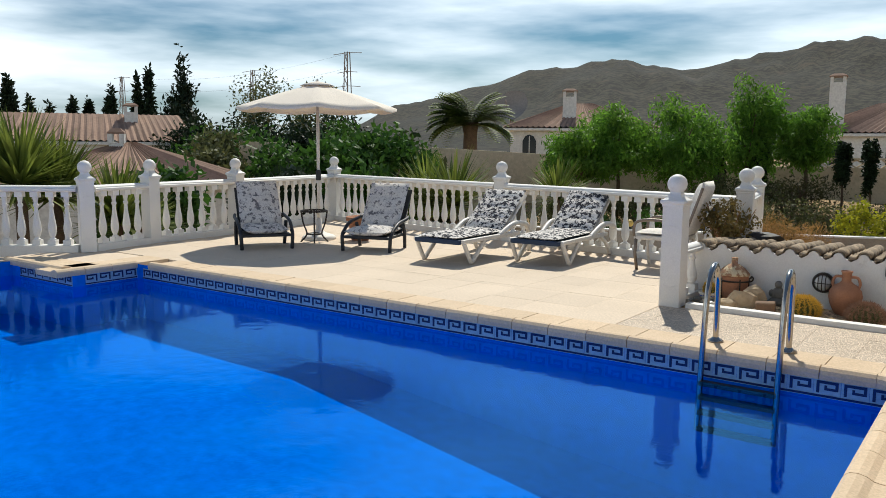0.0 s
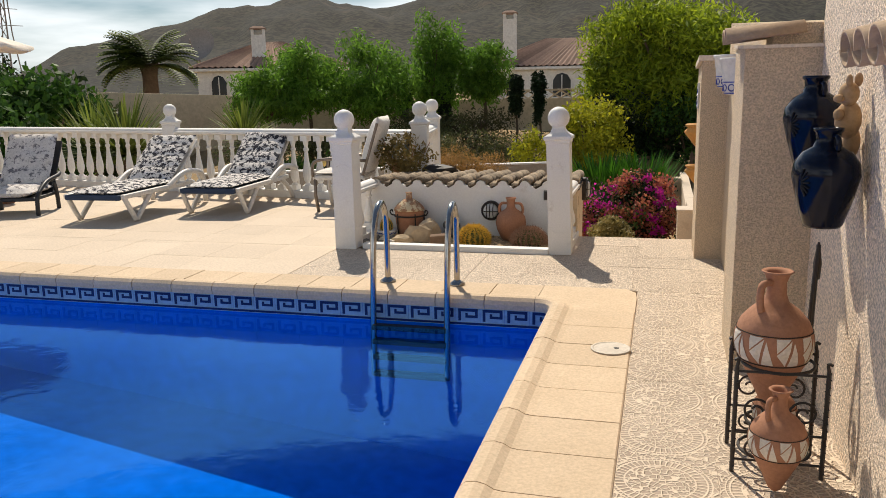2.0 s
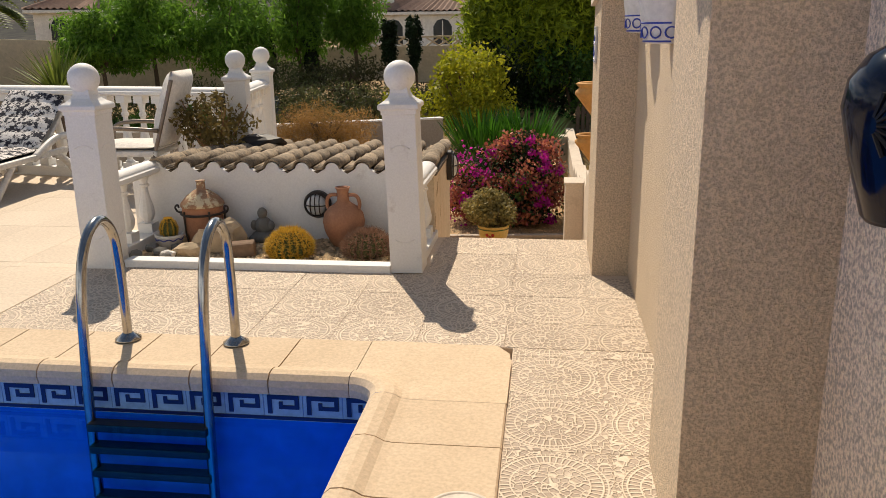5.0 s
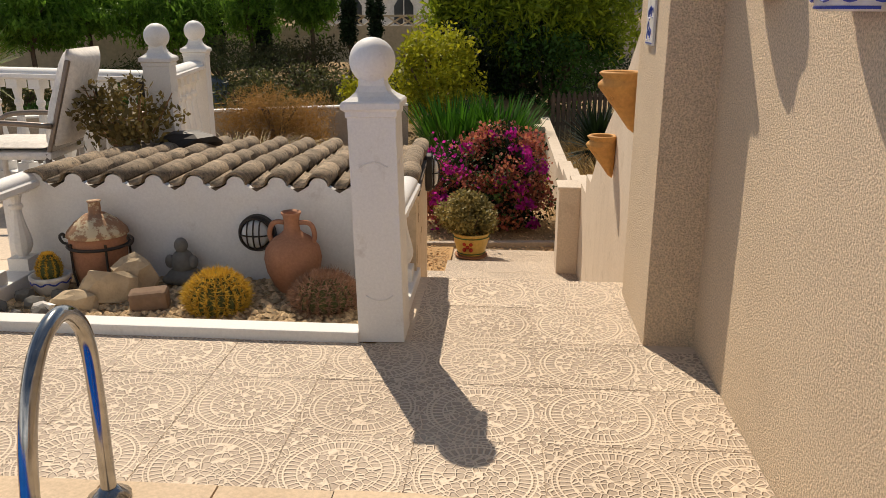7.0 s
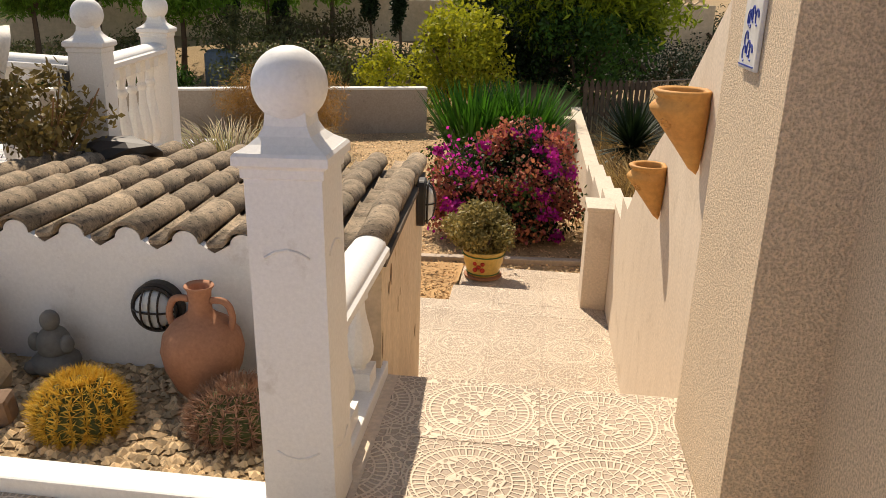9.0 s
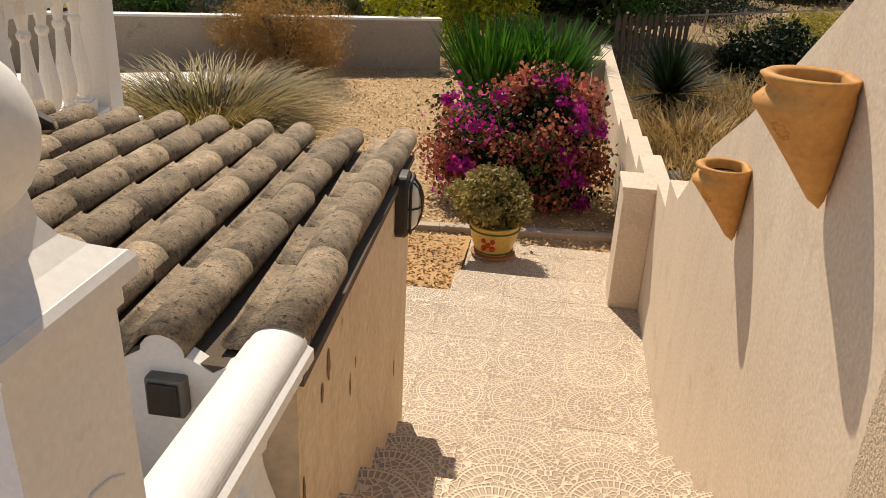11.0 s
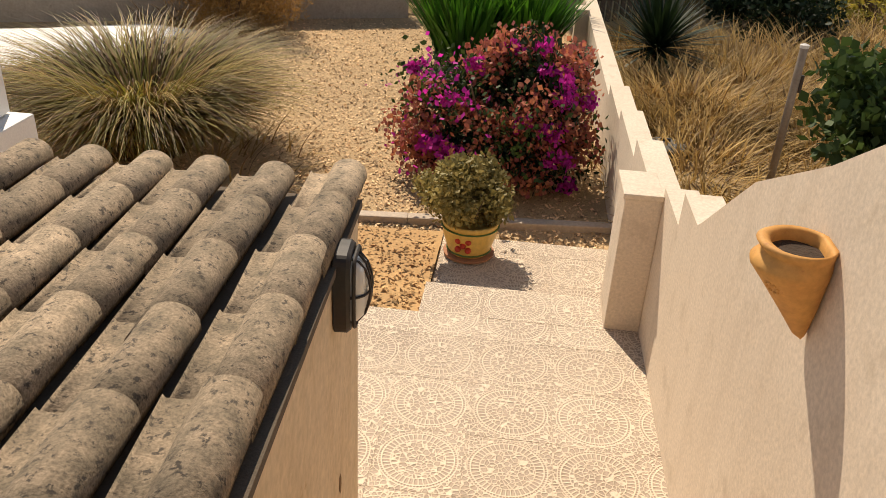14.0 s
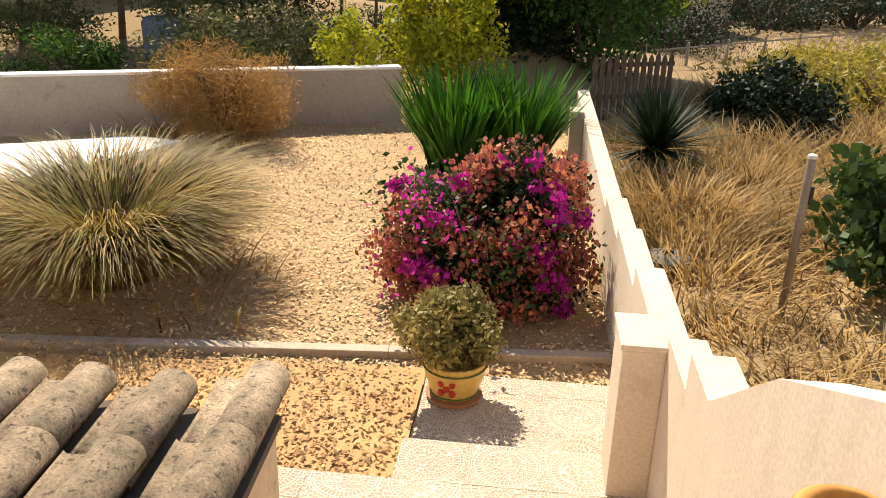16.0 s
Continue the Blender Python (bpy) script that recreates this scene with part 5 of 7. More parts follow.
def garden_recliner(x, y, turn, label):
    """A low black recliner, its front at the origin, facing -y."""
    ob = thing("garden_recliner", pose(x, y, 0, 0, 0, turn), label, "recliner", "black recliners")
    part("seat_frame", soft_box(-0.33, 0.33, 0.0, 0.62, 0.17, 0.21, 0.012), BLACKRESIN, ob)
    for s in (-1, 1):
        for line in ([(0.34, 0.02, 0.0), (0.35, 0.02, 0.20), (0.35, 0.10, 0.26)], [(0.34, 0.62, 0.0), (0.35, 0.58, 0.2), (0.35, 0.52, 0.34)], ):
            bm = bmesh.new()
            tube(bm, curve_points([(s * a, b, c) for a, b, c in line], 4), 0.026, 8)
            part("leg", bm, BLACKRESIN, ob, smooth=True)
        bm = bmesh.new()
        tube(bm, curve_points([(s * 0.35, 0.04, 0.24), (s * 0.36, 0.28, 0.36), (s * 0.36, 0.62, 0.40), (s * 0.34, 0.75, 0.42)], 4), 0.024, 8)
        part("armrest", bm, BLACKRESIN, ob, smooth=True)
    back = part("back_frame", soft_box(-0.31, 0.31, 0, 0.76, -0.03, 0.0, 0.01), BLACKRESIN, ob)
    back.matrix_basis = pose(0, 0.55, 0.20, 52)
    padded(0.60, 0.68, 0.13, 2, x, GREYCUSH, "seat_cushion", ob, pose(0, -0.04, 0.205))
    padded(0.58, 0.78, 0.14, 3, y, GREYCUSH, "back_cushion", ob, pose(0, 0.54, 0.23, 52))
    return ob


garden_recliner(-7.62, 7.52, 57, "low black recliner with a grey printed cushion")
garden_recliner(-6.42, 8.18, 19, "low black recliner with grey cushion in the sun")

# parasol with its base
UX, UY = -7.95, 8.85
par = thing("parasol", pose(UX, UY, 0) @ Matrix.Diagonal((1, 1, 1.04, 1)), "open cream canvas parasol on a white pole", "parasol")
bm = lathe([(0.024, 0.0), (0.024, 2.24)], 14)
part("pole", bm, PLASTIC, par, smooth=True)
part("hub", lathe([(0.03, 1.98), (0.045, 2.0), (0.045, 2.05), (0.03, 2.07)], 14), PLASTIC, par)
part("clamp", lathe([(0.032, 0.86), (0.04, 0.87), (0.04, 1.0), (0.032, 1.01)], 12), BLACKRESIN, par, "black clamp knob")
bm = bmesh.new()
N, RAD = 8, 1.19
ring_rows = []
for k in range(9):
    t = k / 8
    row = []
    for i in range(N * 6):
        a = 2 * math.pi * i / (N * 6)
        seam = abs(math.sin(a * N / 2))
        r = RAD * t * (1 - 0.045 * seam * t)
        row.append(bm.verts.new((r * math.cos(a), r * math.sin(a), 2.24 - 0.34 * t ** 1.15 - 0.035 * seam * t)))
    ring_rows.append(row)
for a, b in zip(ring_rows[1:], ring_rows[2:]):
    for i in range(len(a)):
        bm.faces.new((a[i], b[i], b[(i + 1) % len(a)], a[(i + 1) % len(a)]))
bm.faces.new(ring_rows[1][::-1])
last = ring_rows[-1]
low = [bm.verts.new(v.co + Vector((0, 0, -0.035))) for v in last]
for i in range(len(last)):
    bm.faces.new((last[i], low[i], low[(i + 1) % len(low)], last[(i + 1) % len(last)]))
bmesh.ops.remove_doubles(bm, verts=ring_rows[0], dist=0.001)
part("canopy", bm, CANVAS, par, smooth=True)
part("vent", lathe([(0.26, 2.205), (0.20, 2.235), (0.06, 2.265), (0.02, 2.275)], 24), CANVAS, par, smooth=True)
part("finial", lathe([(0.015, 2.27), (0.02, 2.29), (0.006, 2.31)], 10), PLASTIC, par)
for i in range(N):
    a = 2 * math.pi * i / N
    bm = bmesh.new()
    tube(bm, [(0.04 * math.cos(a), 0.04 * math.sin(a), 2.20), (0.62 * math.cos(a), 0.62 * math.sin(a), 2.055), (1.16 * math.cos(a), 1.16 * math.sin(a), 1.885)], 0.008, 5)
    tube(bm, [(0.04 * math.cos(a), 0.04 * math.sin(a), 2.02), (0.60 * math.cos(a), 0.60 * math.sin(a), 2.05)], 0.006, 5)
    part("rib", bm, PLASTIC, par)
part("base", lathe([(0.26, 0), (0.26, 0.03), (0.22, 0.06), (0.10, 0.10), (0.05, 0.14), (0.04, 0.30), (0.028, 0.31)], 24), WHITE, par, "white domed concrete base", smooth=True)

ps = thing("plant_stand", pose(-7.75, 8.55, 0), "black iron plant stand with curved legs", "plant stand")
for i in range(4):
    a = math.pi / 4 + i * math.pi / 2
    bm = bmesh.new()
    tube(bm, curve_points([(0.20 * math.cos(a), 0.20 * math.sin(a), 0.0), (0.11 * math.cos(a), 0.11 * math.sin(a), 0.12), (0.16 * math.cos(a), 0.16 * math.sin(a), 0.28), (0.19 * math.cos(a), 0.19 * math.sin(a), 0.46)], 5), 0.012, 6)
    part("leg", bm, IRON, ps)
bm = bmesh.new()
tube(bm, [(0.19 * math.cos(a), 0.19 * math.sin(a), 0.46) for a in [2 * math.pi * i / 28 for i in range(28)]], 0.014, 6, True)
part("ring", bm, IRON, ps)
bm = bmesh.new()
tube(bm, [(0.115 * math.cos(a), 0.115 * math.sin(a), 0.12) for a in [2 * math.pi * i / 28 for i in range(28)]], 0.009, 6, True)
part("ring", bm, IRON, ps)
ob = tagged(part("flower_pot", lathe([(0.13, 0), (0.17, 0.22), (0.19, 0.30), (0.215, 0.30), (0.22, 0.35), (0.20, 0.36), (0.19, 0.33)], 24), TERRA, smooth=True), "large terracotta flower pot beside the parasol", "flower pot")
ob.matrix_basis = pose(-7.38, 9.15, 0)

# white garden chair with a covered cushion
TUBE = surface("taupe_tube", (0.26, 0.21, 0.165), (0.18, 0.145, 0.11), 0.35, 40, 4, metal=0.5)
gc = thing("garden_chair", pose(-2.45, 9.34, 0, 0, 0, -85), "white garden chair with a tall covered cushion", "chair")
part("seat", soft_box(-0.27, 0.27, -0.55, 0.05, 0.36, 0.41, 0.02), PLASTIC, gc)
for x in (-0.25, 0.25):
    for y0, y1 in ((-0.56, -0.50), (-0.02, 0.06)):
        bm = bmesh.new()
        tube(bm, [(x, y1, 0.0), (x, (y0 + y1) / 2, 0.2), (x, y0 + 0.04, 0.40)], 0.02, 8)
        part("leg", bm, PLASTIC if x < 0 else TUBE, gc, smooth=True)
    bm = bmesh.new()
    tube(bm, curve_points([(x * 1.1, -0.54, 0.40), (x * 1.12, -0.52, 0.56), (x * 1.12, -0.3, 0.60), (x * 1.1, 0.08, 0.58)], 4), 0.018, 8)
    part("armrest", bm, TUBE, gc, smooth=True)
bk = part("backrest", soft_box(-0.25, 0.25, 0, 0.62, -0.02, 0.01, 0.01), TUBE, gc)
bk.matrix_basis = pose(0, 0.02, 0.40, 72)
padded(0.50, 0.55, 0.06, 1, 3.3, CLOTH, "seat_cushion", gc, pose(0, -0.54, 0.41))
padded(0.50, 0.66, 0.17, 1, 7.7, CLOTH, "back_cover", gc, pose(0, 0.10, 0.40, 72))

# potted shrub by the corner post
sp = thing("potted_shrub", pose(-2.02, 9.42, 0), "bare succulent shrub in a terracotta pot", "potted plant")
part("pot", lathe([(0.11, 0), (0.15, 0.22), (0.17, 0.23), (0.17, 0.27), (0.145, 0.27)], 20), TERRA, sp, smooth=True)
bm = bmesh.new()
rng = np.random.default_rng(8)
for k in range(26):
    a, r = rng.uniform(0, 6.3), rng.uniform(0.1, 0.32)
    tube(bm, curve_points([(0, 0, 0.25), (0.4 * r * math.cos(a), 0.4 * r * math.sin(a), 0.42), (r * math.cos(a), r * math.sin(a), rng.uniform(0.5, 0.85))], 3), [0.011, 0.010, 0.009, 0.008, 0.007, 0.005, 0.004], 5)
part("stem", bm, WOOD, sp)
crown("foliage", rng, [((0, 0, 0.62), (0.32, 0.32, 0.27), 1500, 0.05)], leaf_material("bronze_leaves", (0.24, 0.17, 0.05), (0.13, 0.10, 0.03), 0.4), sp, hollow=0.5, lumps=16)
bulkhead_lamp(pose(-2.042, 9.845, 0.76, 0, 0, -82), "white and black bulkhead lamp on the corner post", 0.05, 0.09, True)
ob = tagged(rock("folded_hose", (-1.62, 9.50, 0.385), (0.20, 0.12, 0.06), 31, IRON, "crumpled black sheet lying on the roof tiles", 15), category="sheet")

# ---- pool fittings ----
lad = thing("pool_ladder", pose(-0.795, 0, 0), "stainless steel pool ladder with dark treads", "ladder")
DARKTREAD = surface("dark_tread", (0.012, 0.020, 0.035), (0.008, 0.014, 0.026), 0.4, 40, 4, 0.6, 0.1, 0.001)
for s in (-1, 1):
    bm = bmesh.new()
    x = s * 0.257
    tube(bm, curve_points([(x, 6.01, 0.0), (x, 6.01, 0.33), (x + 0.004, 5.98, 0.52), (x + 0.014, 5.87, 0.605), (x + 0.026, 5.735, 0.55), (x + 0.034, 5.645, 0.37), (x + 0.035, 5.60, 0.0), (x + 0.033, 5.585, -0.30), (x + 0.03, 5.58, -0.54)], 7), 0.021, 14)
    part("rail", bm, STEEL, lad, smooth=True)
    part("flange", lathe([(0.058, 0.012), (0.058, 0.02), (0.03, 0.038), (0.024, 0.045)], 18, at=(x, 6.01, 0)), STEEL, lad, smooth=True)
for z in (-0.185, -0.285, -0.395, -0.515):
    part("tread", soft_box(-0.225, 0.29, 5.55, 5.615, z - 0.028, z + 0.006, 0.008), DARKTREAD, lad, "dark non-slip tread")
LID = surface("sun_faded_plastic", (0.62, 0.55, 0.45), (0.54, 0.47, 0.38), 0.5, 40, 6)
sk = thing("skimmer_lid", pose(0.60, 4.813, 0.013), "round white plastic skimmer lid in the coping", "skimmer lid")
part("frame", lathe([(0.105, 0.0), (0.105, 0.003), (0.094, 0.005), (0.092, 0.002)], 28), LID, sk, smooth=True)
part("cover", lathe([(0.089, 0.0), (0.089, 0.003), (0.02, 0.004)], 28), LID, sk)
part("finger_hole", lathe([(0.014, 0.003), (0.014, 0.005)], 12, at=(0.03, 0, 0)), IRON, sk)
fl = thing("chlorine_float", pose(-8.02, 5.15, -0.205), "white floating chlorine dispenser on the water", "float")
part("float_ring", lathe([(0.02, 0.0), (0.10, 0.0), (0.12, 0.03), (0.10, 0.055), (0.03, 0.06)], 20), PLASTIC, fl, smooth=True)
part("cap", lathe([(0.035, 0.06), (0.035, 0.10), (0.02, 0.11)], 14), PLASTIC, fl, smooth=True)

# ---- garden ----
GRIT = surface("pale_bark_gravel", (0.64, 0.45, 0.25), (0.46, 0.31, 0.16), 0.95, 70, 0.9, 0.7, 1.0, 0.02)
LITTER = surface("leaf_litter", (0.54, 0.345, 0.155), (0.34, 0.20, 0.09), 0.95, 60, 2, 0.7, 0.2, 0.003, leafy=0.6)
gv = [(-8.0, 12.4, GARDEN + 0.012), (1.25, 12.4, GARDEN + 0.012), (1.25, 20.9, GARDEN + 0.012), (-1.3, 20.7, GARDEN + 0.012), (-8.0, 18.1, GARDEN + 0.012)]
tagged(mesh_object("garden_gravel_bed", gv, [tuple(range(5))], GRIT), "ochre gravel garden with dry bark chips", "gravel", kind="structure")
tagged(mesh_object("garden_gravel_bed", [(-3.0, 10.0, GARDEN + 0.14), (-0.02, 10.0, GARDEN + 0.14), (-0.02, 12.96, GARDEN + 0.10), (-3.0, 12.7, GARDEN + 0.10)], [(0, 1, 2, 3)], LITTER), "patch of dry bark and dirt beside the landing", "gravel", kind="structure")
rng = np.random.default_rng(21)
vs, fs, lv, lf = [], [], [], []
for _ in range(46000):
    x, y = rng.uniform(-5.5, 1.2), 11.6 + 8.6 * rng.uniform(0, 1) ** 1.3
    if x > -0.05 and y < 13.0:
        continue
    z = GARDEN + (0.115 if (y < 12.9 and x < -0.03) else 0.015)
    s = rng.uniform(0.008, 0.026)
    a, b = rng.uniform(0, 6.3), rng.normal(0, 0.35)
    ex, ey = Vector((math.cos(a), math.sin(a), b)) * s, Vector((-math.sin(a), math.cos(a), rng.normal(0, 0.35))) * s * 0.5
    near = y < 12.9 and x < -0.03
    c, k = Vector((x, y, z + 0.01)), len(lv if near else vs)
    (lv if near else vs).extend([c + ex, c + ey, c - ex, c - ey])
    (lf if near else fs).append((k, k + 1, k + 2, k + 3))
CHIPS = surface("bark_chips", (0.72, 0.51, 0.29), (0.52, 0.345, 0.18), 0.95, 60, 2, 0.7, 0.2, 0.003, leafy=0.65)
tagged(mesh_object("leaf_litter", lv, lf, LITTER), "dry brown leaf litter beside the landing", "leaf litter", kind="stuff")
tagged(mesh_object("bark_chips", vs, fs, CHIPS), "loose ochre bark chips and gravel", "gravel", kind="stuff")
kerb = surface("concrete_kerb", (0.55, 0.45, 0.35), (0.42, 0.34, 0.26), 0.95, 40, 2)
for (xa, ya), (xb, yb) in (((-6.0, 12.68), (-0.33, 13.24)), ((-0.33, 13.24), (1.25, 13.40))):
    ln = math.hypot(xb - xa, yb - ya)
    ob = tagged(part("garden_kerb", soft_box(0, ln, -0.05, 0.05, -0.2, 0.07, 0.01), kerb), "low concrete edging across the gravel", "kerb", kind="structure")
    ob.matrix_basis = pose(xa, ya, GARDEN, 0, 0, math.degrees(math.atan2(yb - ya, xb - xa)))
tagged(part("white_slab", prism([(-8.2, 14.2), (-5.6, 15.6), (-4.7, 17.0), (-4.05, 18.35), (-4.8, 18.5), (-6.0, 17.8), (-8.2, 16.9)], "z", GARDEN, GARDEN + 0.10), WHITE), "low white painted slab beside the grass", "slab", kind="structure")
# dull base and dark blotches hold both dirt and painted-in shade
BLOCKWALL = surface("garden_block_wall", (0.44, 0.375, 0.30), (0.33, 0.275, 0.215), 0.95, 30, 1.5, 0.7, 0.3, 0.005, stain=(0.22, 0.18, 0.15), stain_at=(0.60, 0.72))
bw = tagged(part("wall_garden_back", soft_box(0, 8.8, -0.09, 0.09, -0.4, 0.82, 0.01), BLOCKWALL), "low rendered wall at the end of the garden", "wall", kind="structure")
bw.matrix_basis = pose(-9.6, 17.25, GARDEN, 0, 0, 22.4)
tagged(part("wall_coping", soft_box(0, 8.8, -0.11, 0.11, 0.82, 0.86, 0.008), WHITE), "pale coping of the garden wall", "coping", kind="structure").matrix_basis = pose(-9.6, 17.25, GARDEN, 0, 0, 22.4)


def shrub(name, at, radii, leaf_mat, count, size, label, seed, stems=6, category="shrub", **kw):
    rng = np.random.default_rng(seed)
    ob = thing(name, pose(*at), label, category)
    crown("crown", rng, [((0, 0, radii[2] * 0.95), radii, count, size)], leaf_mat, ob, **{"hollow": 0.45, "lumps": 20, **kw})
    bm = bmesh.new()
    for k in range(stems):
        a, r = rng.uniform(0, 6.3), rng.uniform(0.3, 0.7)
        tube(bm, curve_points([(0.05 * math.cos(a), 0.05 * math.sin(a), -0.05), (r * 0.4 * radii[0] * math.cos(a), r * 0.4 * radii[1] * math.sin(a), radii[2] * 0.7), (r * radii[0] * math.cos(a), r * radii[1] * math.sin(a), radii[2] * 1.3)], 3), 0.02 * radii[0] + 0.004, 5)
    part("stem", bm, BARK, ob)
    return ob


far_rng = np.random.default_rng(55)
for i in range(16):
    x, y = far_rng.uniform(1.5, 17), far_rng.uniform(29, 42)
    shrub("scrub_bush", (x, y, ground_height(x, y) - 0.1), (far_rng.uniform(1.3, 2.4), 1.6, far_rng.uniform(0.4, 0.9)), DRYLEAF if i % 2 else DARKGREEN, 2600, 0.14, "dark scrubby bush beyond the wire fence", 260 + i, narrow=0.4)
DRYGOLD = leaf_material("dry_gold_twigs", (0.50, 0.29, 0.09), (0.30, 0.17, 0.05), 0.4, 0.3)
shrub("dry_shrub", (-3.7, 18.9, GARDEN), (1.0, 0.75, 0.74), DRYGOLD, 17000, 0.10, "golden dry twiggy shrub against the wall", 41, narrow=0.10)
shrub("yellow_bush", (-1.05, 21.9, -1.35), (1.02, 0.9, 1.32), YELLOWGREEN, 7500, 0.11, "bright yellow-green leafy bush behind the wall", 42)
shrub("yellow_bush", (-2.3, 21.2, -1.2), (0.55, 0.5, 0.75), YELLOWGREEN, 2600, 0.09, "smaller yellow-green bush behind the garden wall", 43)
shrub("green_bush", (1.6, 24.5, -1.2), (1.7, 1.3, 1.3), MIDGREEN, 8000, 0.12, "fresh green bush at the field edge", 44)
shrub("dark_bush", (0.3, 25.0, -1.3), (1.8, 1.4, 1.5), DARKGREEN, 9000, 0.12, "dense dark green bush under the pine", 45)
shrub("dark_bush", (4.2, 20.6, -1.4), (1.0, 0.8, 0.62), DARKGREEN, 6000, 0.09, "dark round shrub in the dry field", 46)
shrub("fig_bush", (4.0, 14.9, -1.4), (0.95, 0.95, 0.72), leaf_material("fig_leaves", (0.08, 0.13, 0.03), (0.04, 0.07, 0.018), 0.4, 0.25), 3600, 0.11, "young fig bush with large dark leaves", 47, narrow=0.75)
OLIVESCRUB = leaf_material("field_scrub", (0.46, 0.37, 0.055), (0.24, 0.21, 0.035), 0.4, 0.35)
for i, (x, y, r, h, mt) in enumerate(((6.2, 21.8, 2.0, 0.62, OLIVESCRUB), (9.0, 23.0, 2.6, 0.62, OLIVESCRUB), (8.2, 19.8, 2.0, 0.50, OLIVESCRUB), (5.4, 23.8, 1.5, 0.55, OLIVESCRUB), (7.4, 24.6, 1.8, 0.6, OLIVESCRUB), (11.5, 26.0, 2.4, 0.6, OLIVESCRUB), (-5.2, 22.2, 1.2, 0.7, GREYGREEN), (-3.6, 22.9, 1.3, 0.62, GREYGREEN), (-7.4, 21.4, 1.0, 0.55, MIDGREEN), (-8.8, 20.4, 0.9, 0.5, MIDGREEN), (-6.2, 23.8, 1.5, 0.8, GREYGREEN), (-9.0, 23.5, 1.5, 0.6, GREYGREEN), (-4.8, 25.2, 1.6, 0.7, DRYLEAF), (-11.0, 22.5, 1.3, 0.6, GREYGREEN), (-2.2, 24.6, 1.2, 0.45, GREYGREEN), (4.2, 29.5, 2.2, 0.7, DARKGREEN), (7.0, 33.0, 2.6, 0.9, DARKGREEN), (10.5, 36.0, 3.0, 1.0, DRYLEAF), (4.5, 33.5, 2.4, 0.9, DRYLEAF), (12.5, 33.5, 2.4, 0.9, DARKGREEN), (8.0, 38.0, 3.4, 1.2, DARKGREEN), (14.0, 39.0, 3.4, 1.1, DRYLEAF))):
    shrub("scrub_bush", (x, y, ground_height(x, y) - 0.05), (r, r * 0.8, h), mt, 4200, 0.10, "loose scrubby bush on the dry slope", 60 + i, narrow=0.35)
for i, (x, y, n, ln) in enumerate(((1.9, 17.2, 700, 0.6), (3.9, 16.2, 700, 0.6), (5.0, 13.9, 500, 0.45), (6.8, 16.0, 800, 0.6), (4.0, 22.5, 800, 0.7), (7.5, 20.5, 900, 0.7), (5.8, 20.0, 900, 0.75), (2.2, 16.4, 900, 0.75), (3.0, 17.2, 900, 0.8), (2.0, 14.6, 500, 0.5), (3.4, 18.6, 900, 0.8), (5.2, 17.4, 900, 0.7), (4.6, 19.0, 800, 0.8), (2.5, 19.8, 700, 0.7), (6.5, 18.0, 900, 0.7), (3.0, 13.2, 350, 0.4), (5.6, 15.6, 500, 0.5), (2.3, 12.4, 300, 0.4), (-4.4, 19.4, 350, 0.7), (-2.2, 13.9, 200, 0.5), (2.4, 15.6, 700, 0.5), (3.4, 15.3, 500, 0.45), (4.6, 17.2, 800, 0.6), (2.6, 18.0, 700, 0.6), (5.6, 18.8, 900, 0.7), (7.4, 17.2, 900, 0.6), (6.0, 14.4, 500, 0.4), (2.2, 13.4, 350, 0.35))):
    grass_clump((x, y, ground_height(x, y) - 0.02), n, ln, 0.018, (0.05, 0.9), 1.0, 0.85, ((STRAW, 0.9), (BROWNBLADE, 0.1)), "dry straw-coloured grass in the field", "dry_grass", "grass", 80 + i)


def sword_plant(at, n, ln, wd, label, seed, trunk=0.0, mat=None, name="yucca", up=0.0):
    rng = np.random.default_rng(seed)
    ob = thing(name, pose(*at), label, "yucca")
    if trunk:
        part("trunk", lathe([(0.11, -0.1), (0.09, trunk * 0.5), (0.08, trunk)], 10), BARK, ob, smooth=True)
    v, f = blades(rng, (0, 0, trunk), n, ln, wd, (0.05, 1.75 - up), 0.25, 0.06, segs=4)
    mesh_object("rosette", v, f, mat or DARKGREEN, ob)
    return ob


YUCCAGREEN = leaf_material("yucca_leaves", (0.24, 0.29, 0.05), (0.09, 0.13, 0.025), 0.3, 0.3)
sword_plant((2.15, 18.3, GARDEN), 260, 0.95, 0.06, "dark spiky yucca in the dry field", 91, 0.35)
for x, y, z, tr, n, ln, s in ((-11.2, 6.0, -1.4, 2.2, 200, 1.05, 92), (-11.5, 6.7, -1.4, 2.0, 190, 1.0, 93), (-11.9, 5.6, -1.4, 2.3, 170, 1.0, 94), (-11.0, 7.4, -1.4, 1.6, 150, 0.95, 95), (-11.6, 8.2, -1.4, 1.4, 130, 0.9, 96)):
    sword_plant((x, y, z), int(n * 2.2), ln * 1.1, 0.08, "tall green yucca beyond the balustrade", s, tr, YUCCAGREEN)
sword_plant((-9.2, 14.2, -1.0), 300, 1.35, 0.075, "spiky yellow-green yucca behind the balustrade", 97, 1.15, YUCCAGREEN)
sword_plant((-10.2, 14.6, -1.0), 240, 1.25, 0.075, "spiky yellow-green yucca behind the balustrade", 98, 1.1, YUCCAGREEN)
sword_plant((-8.2, 17.0, -1.0), 200, 1.1, 0.065, "spiky yucca behind the balustrade", 99, 1.2, YUCCAGREEN)

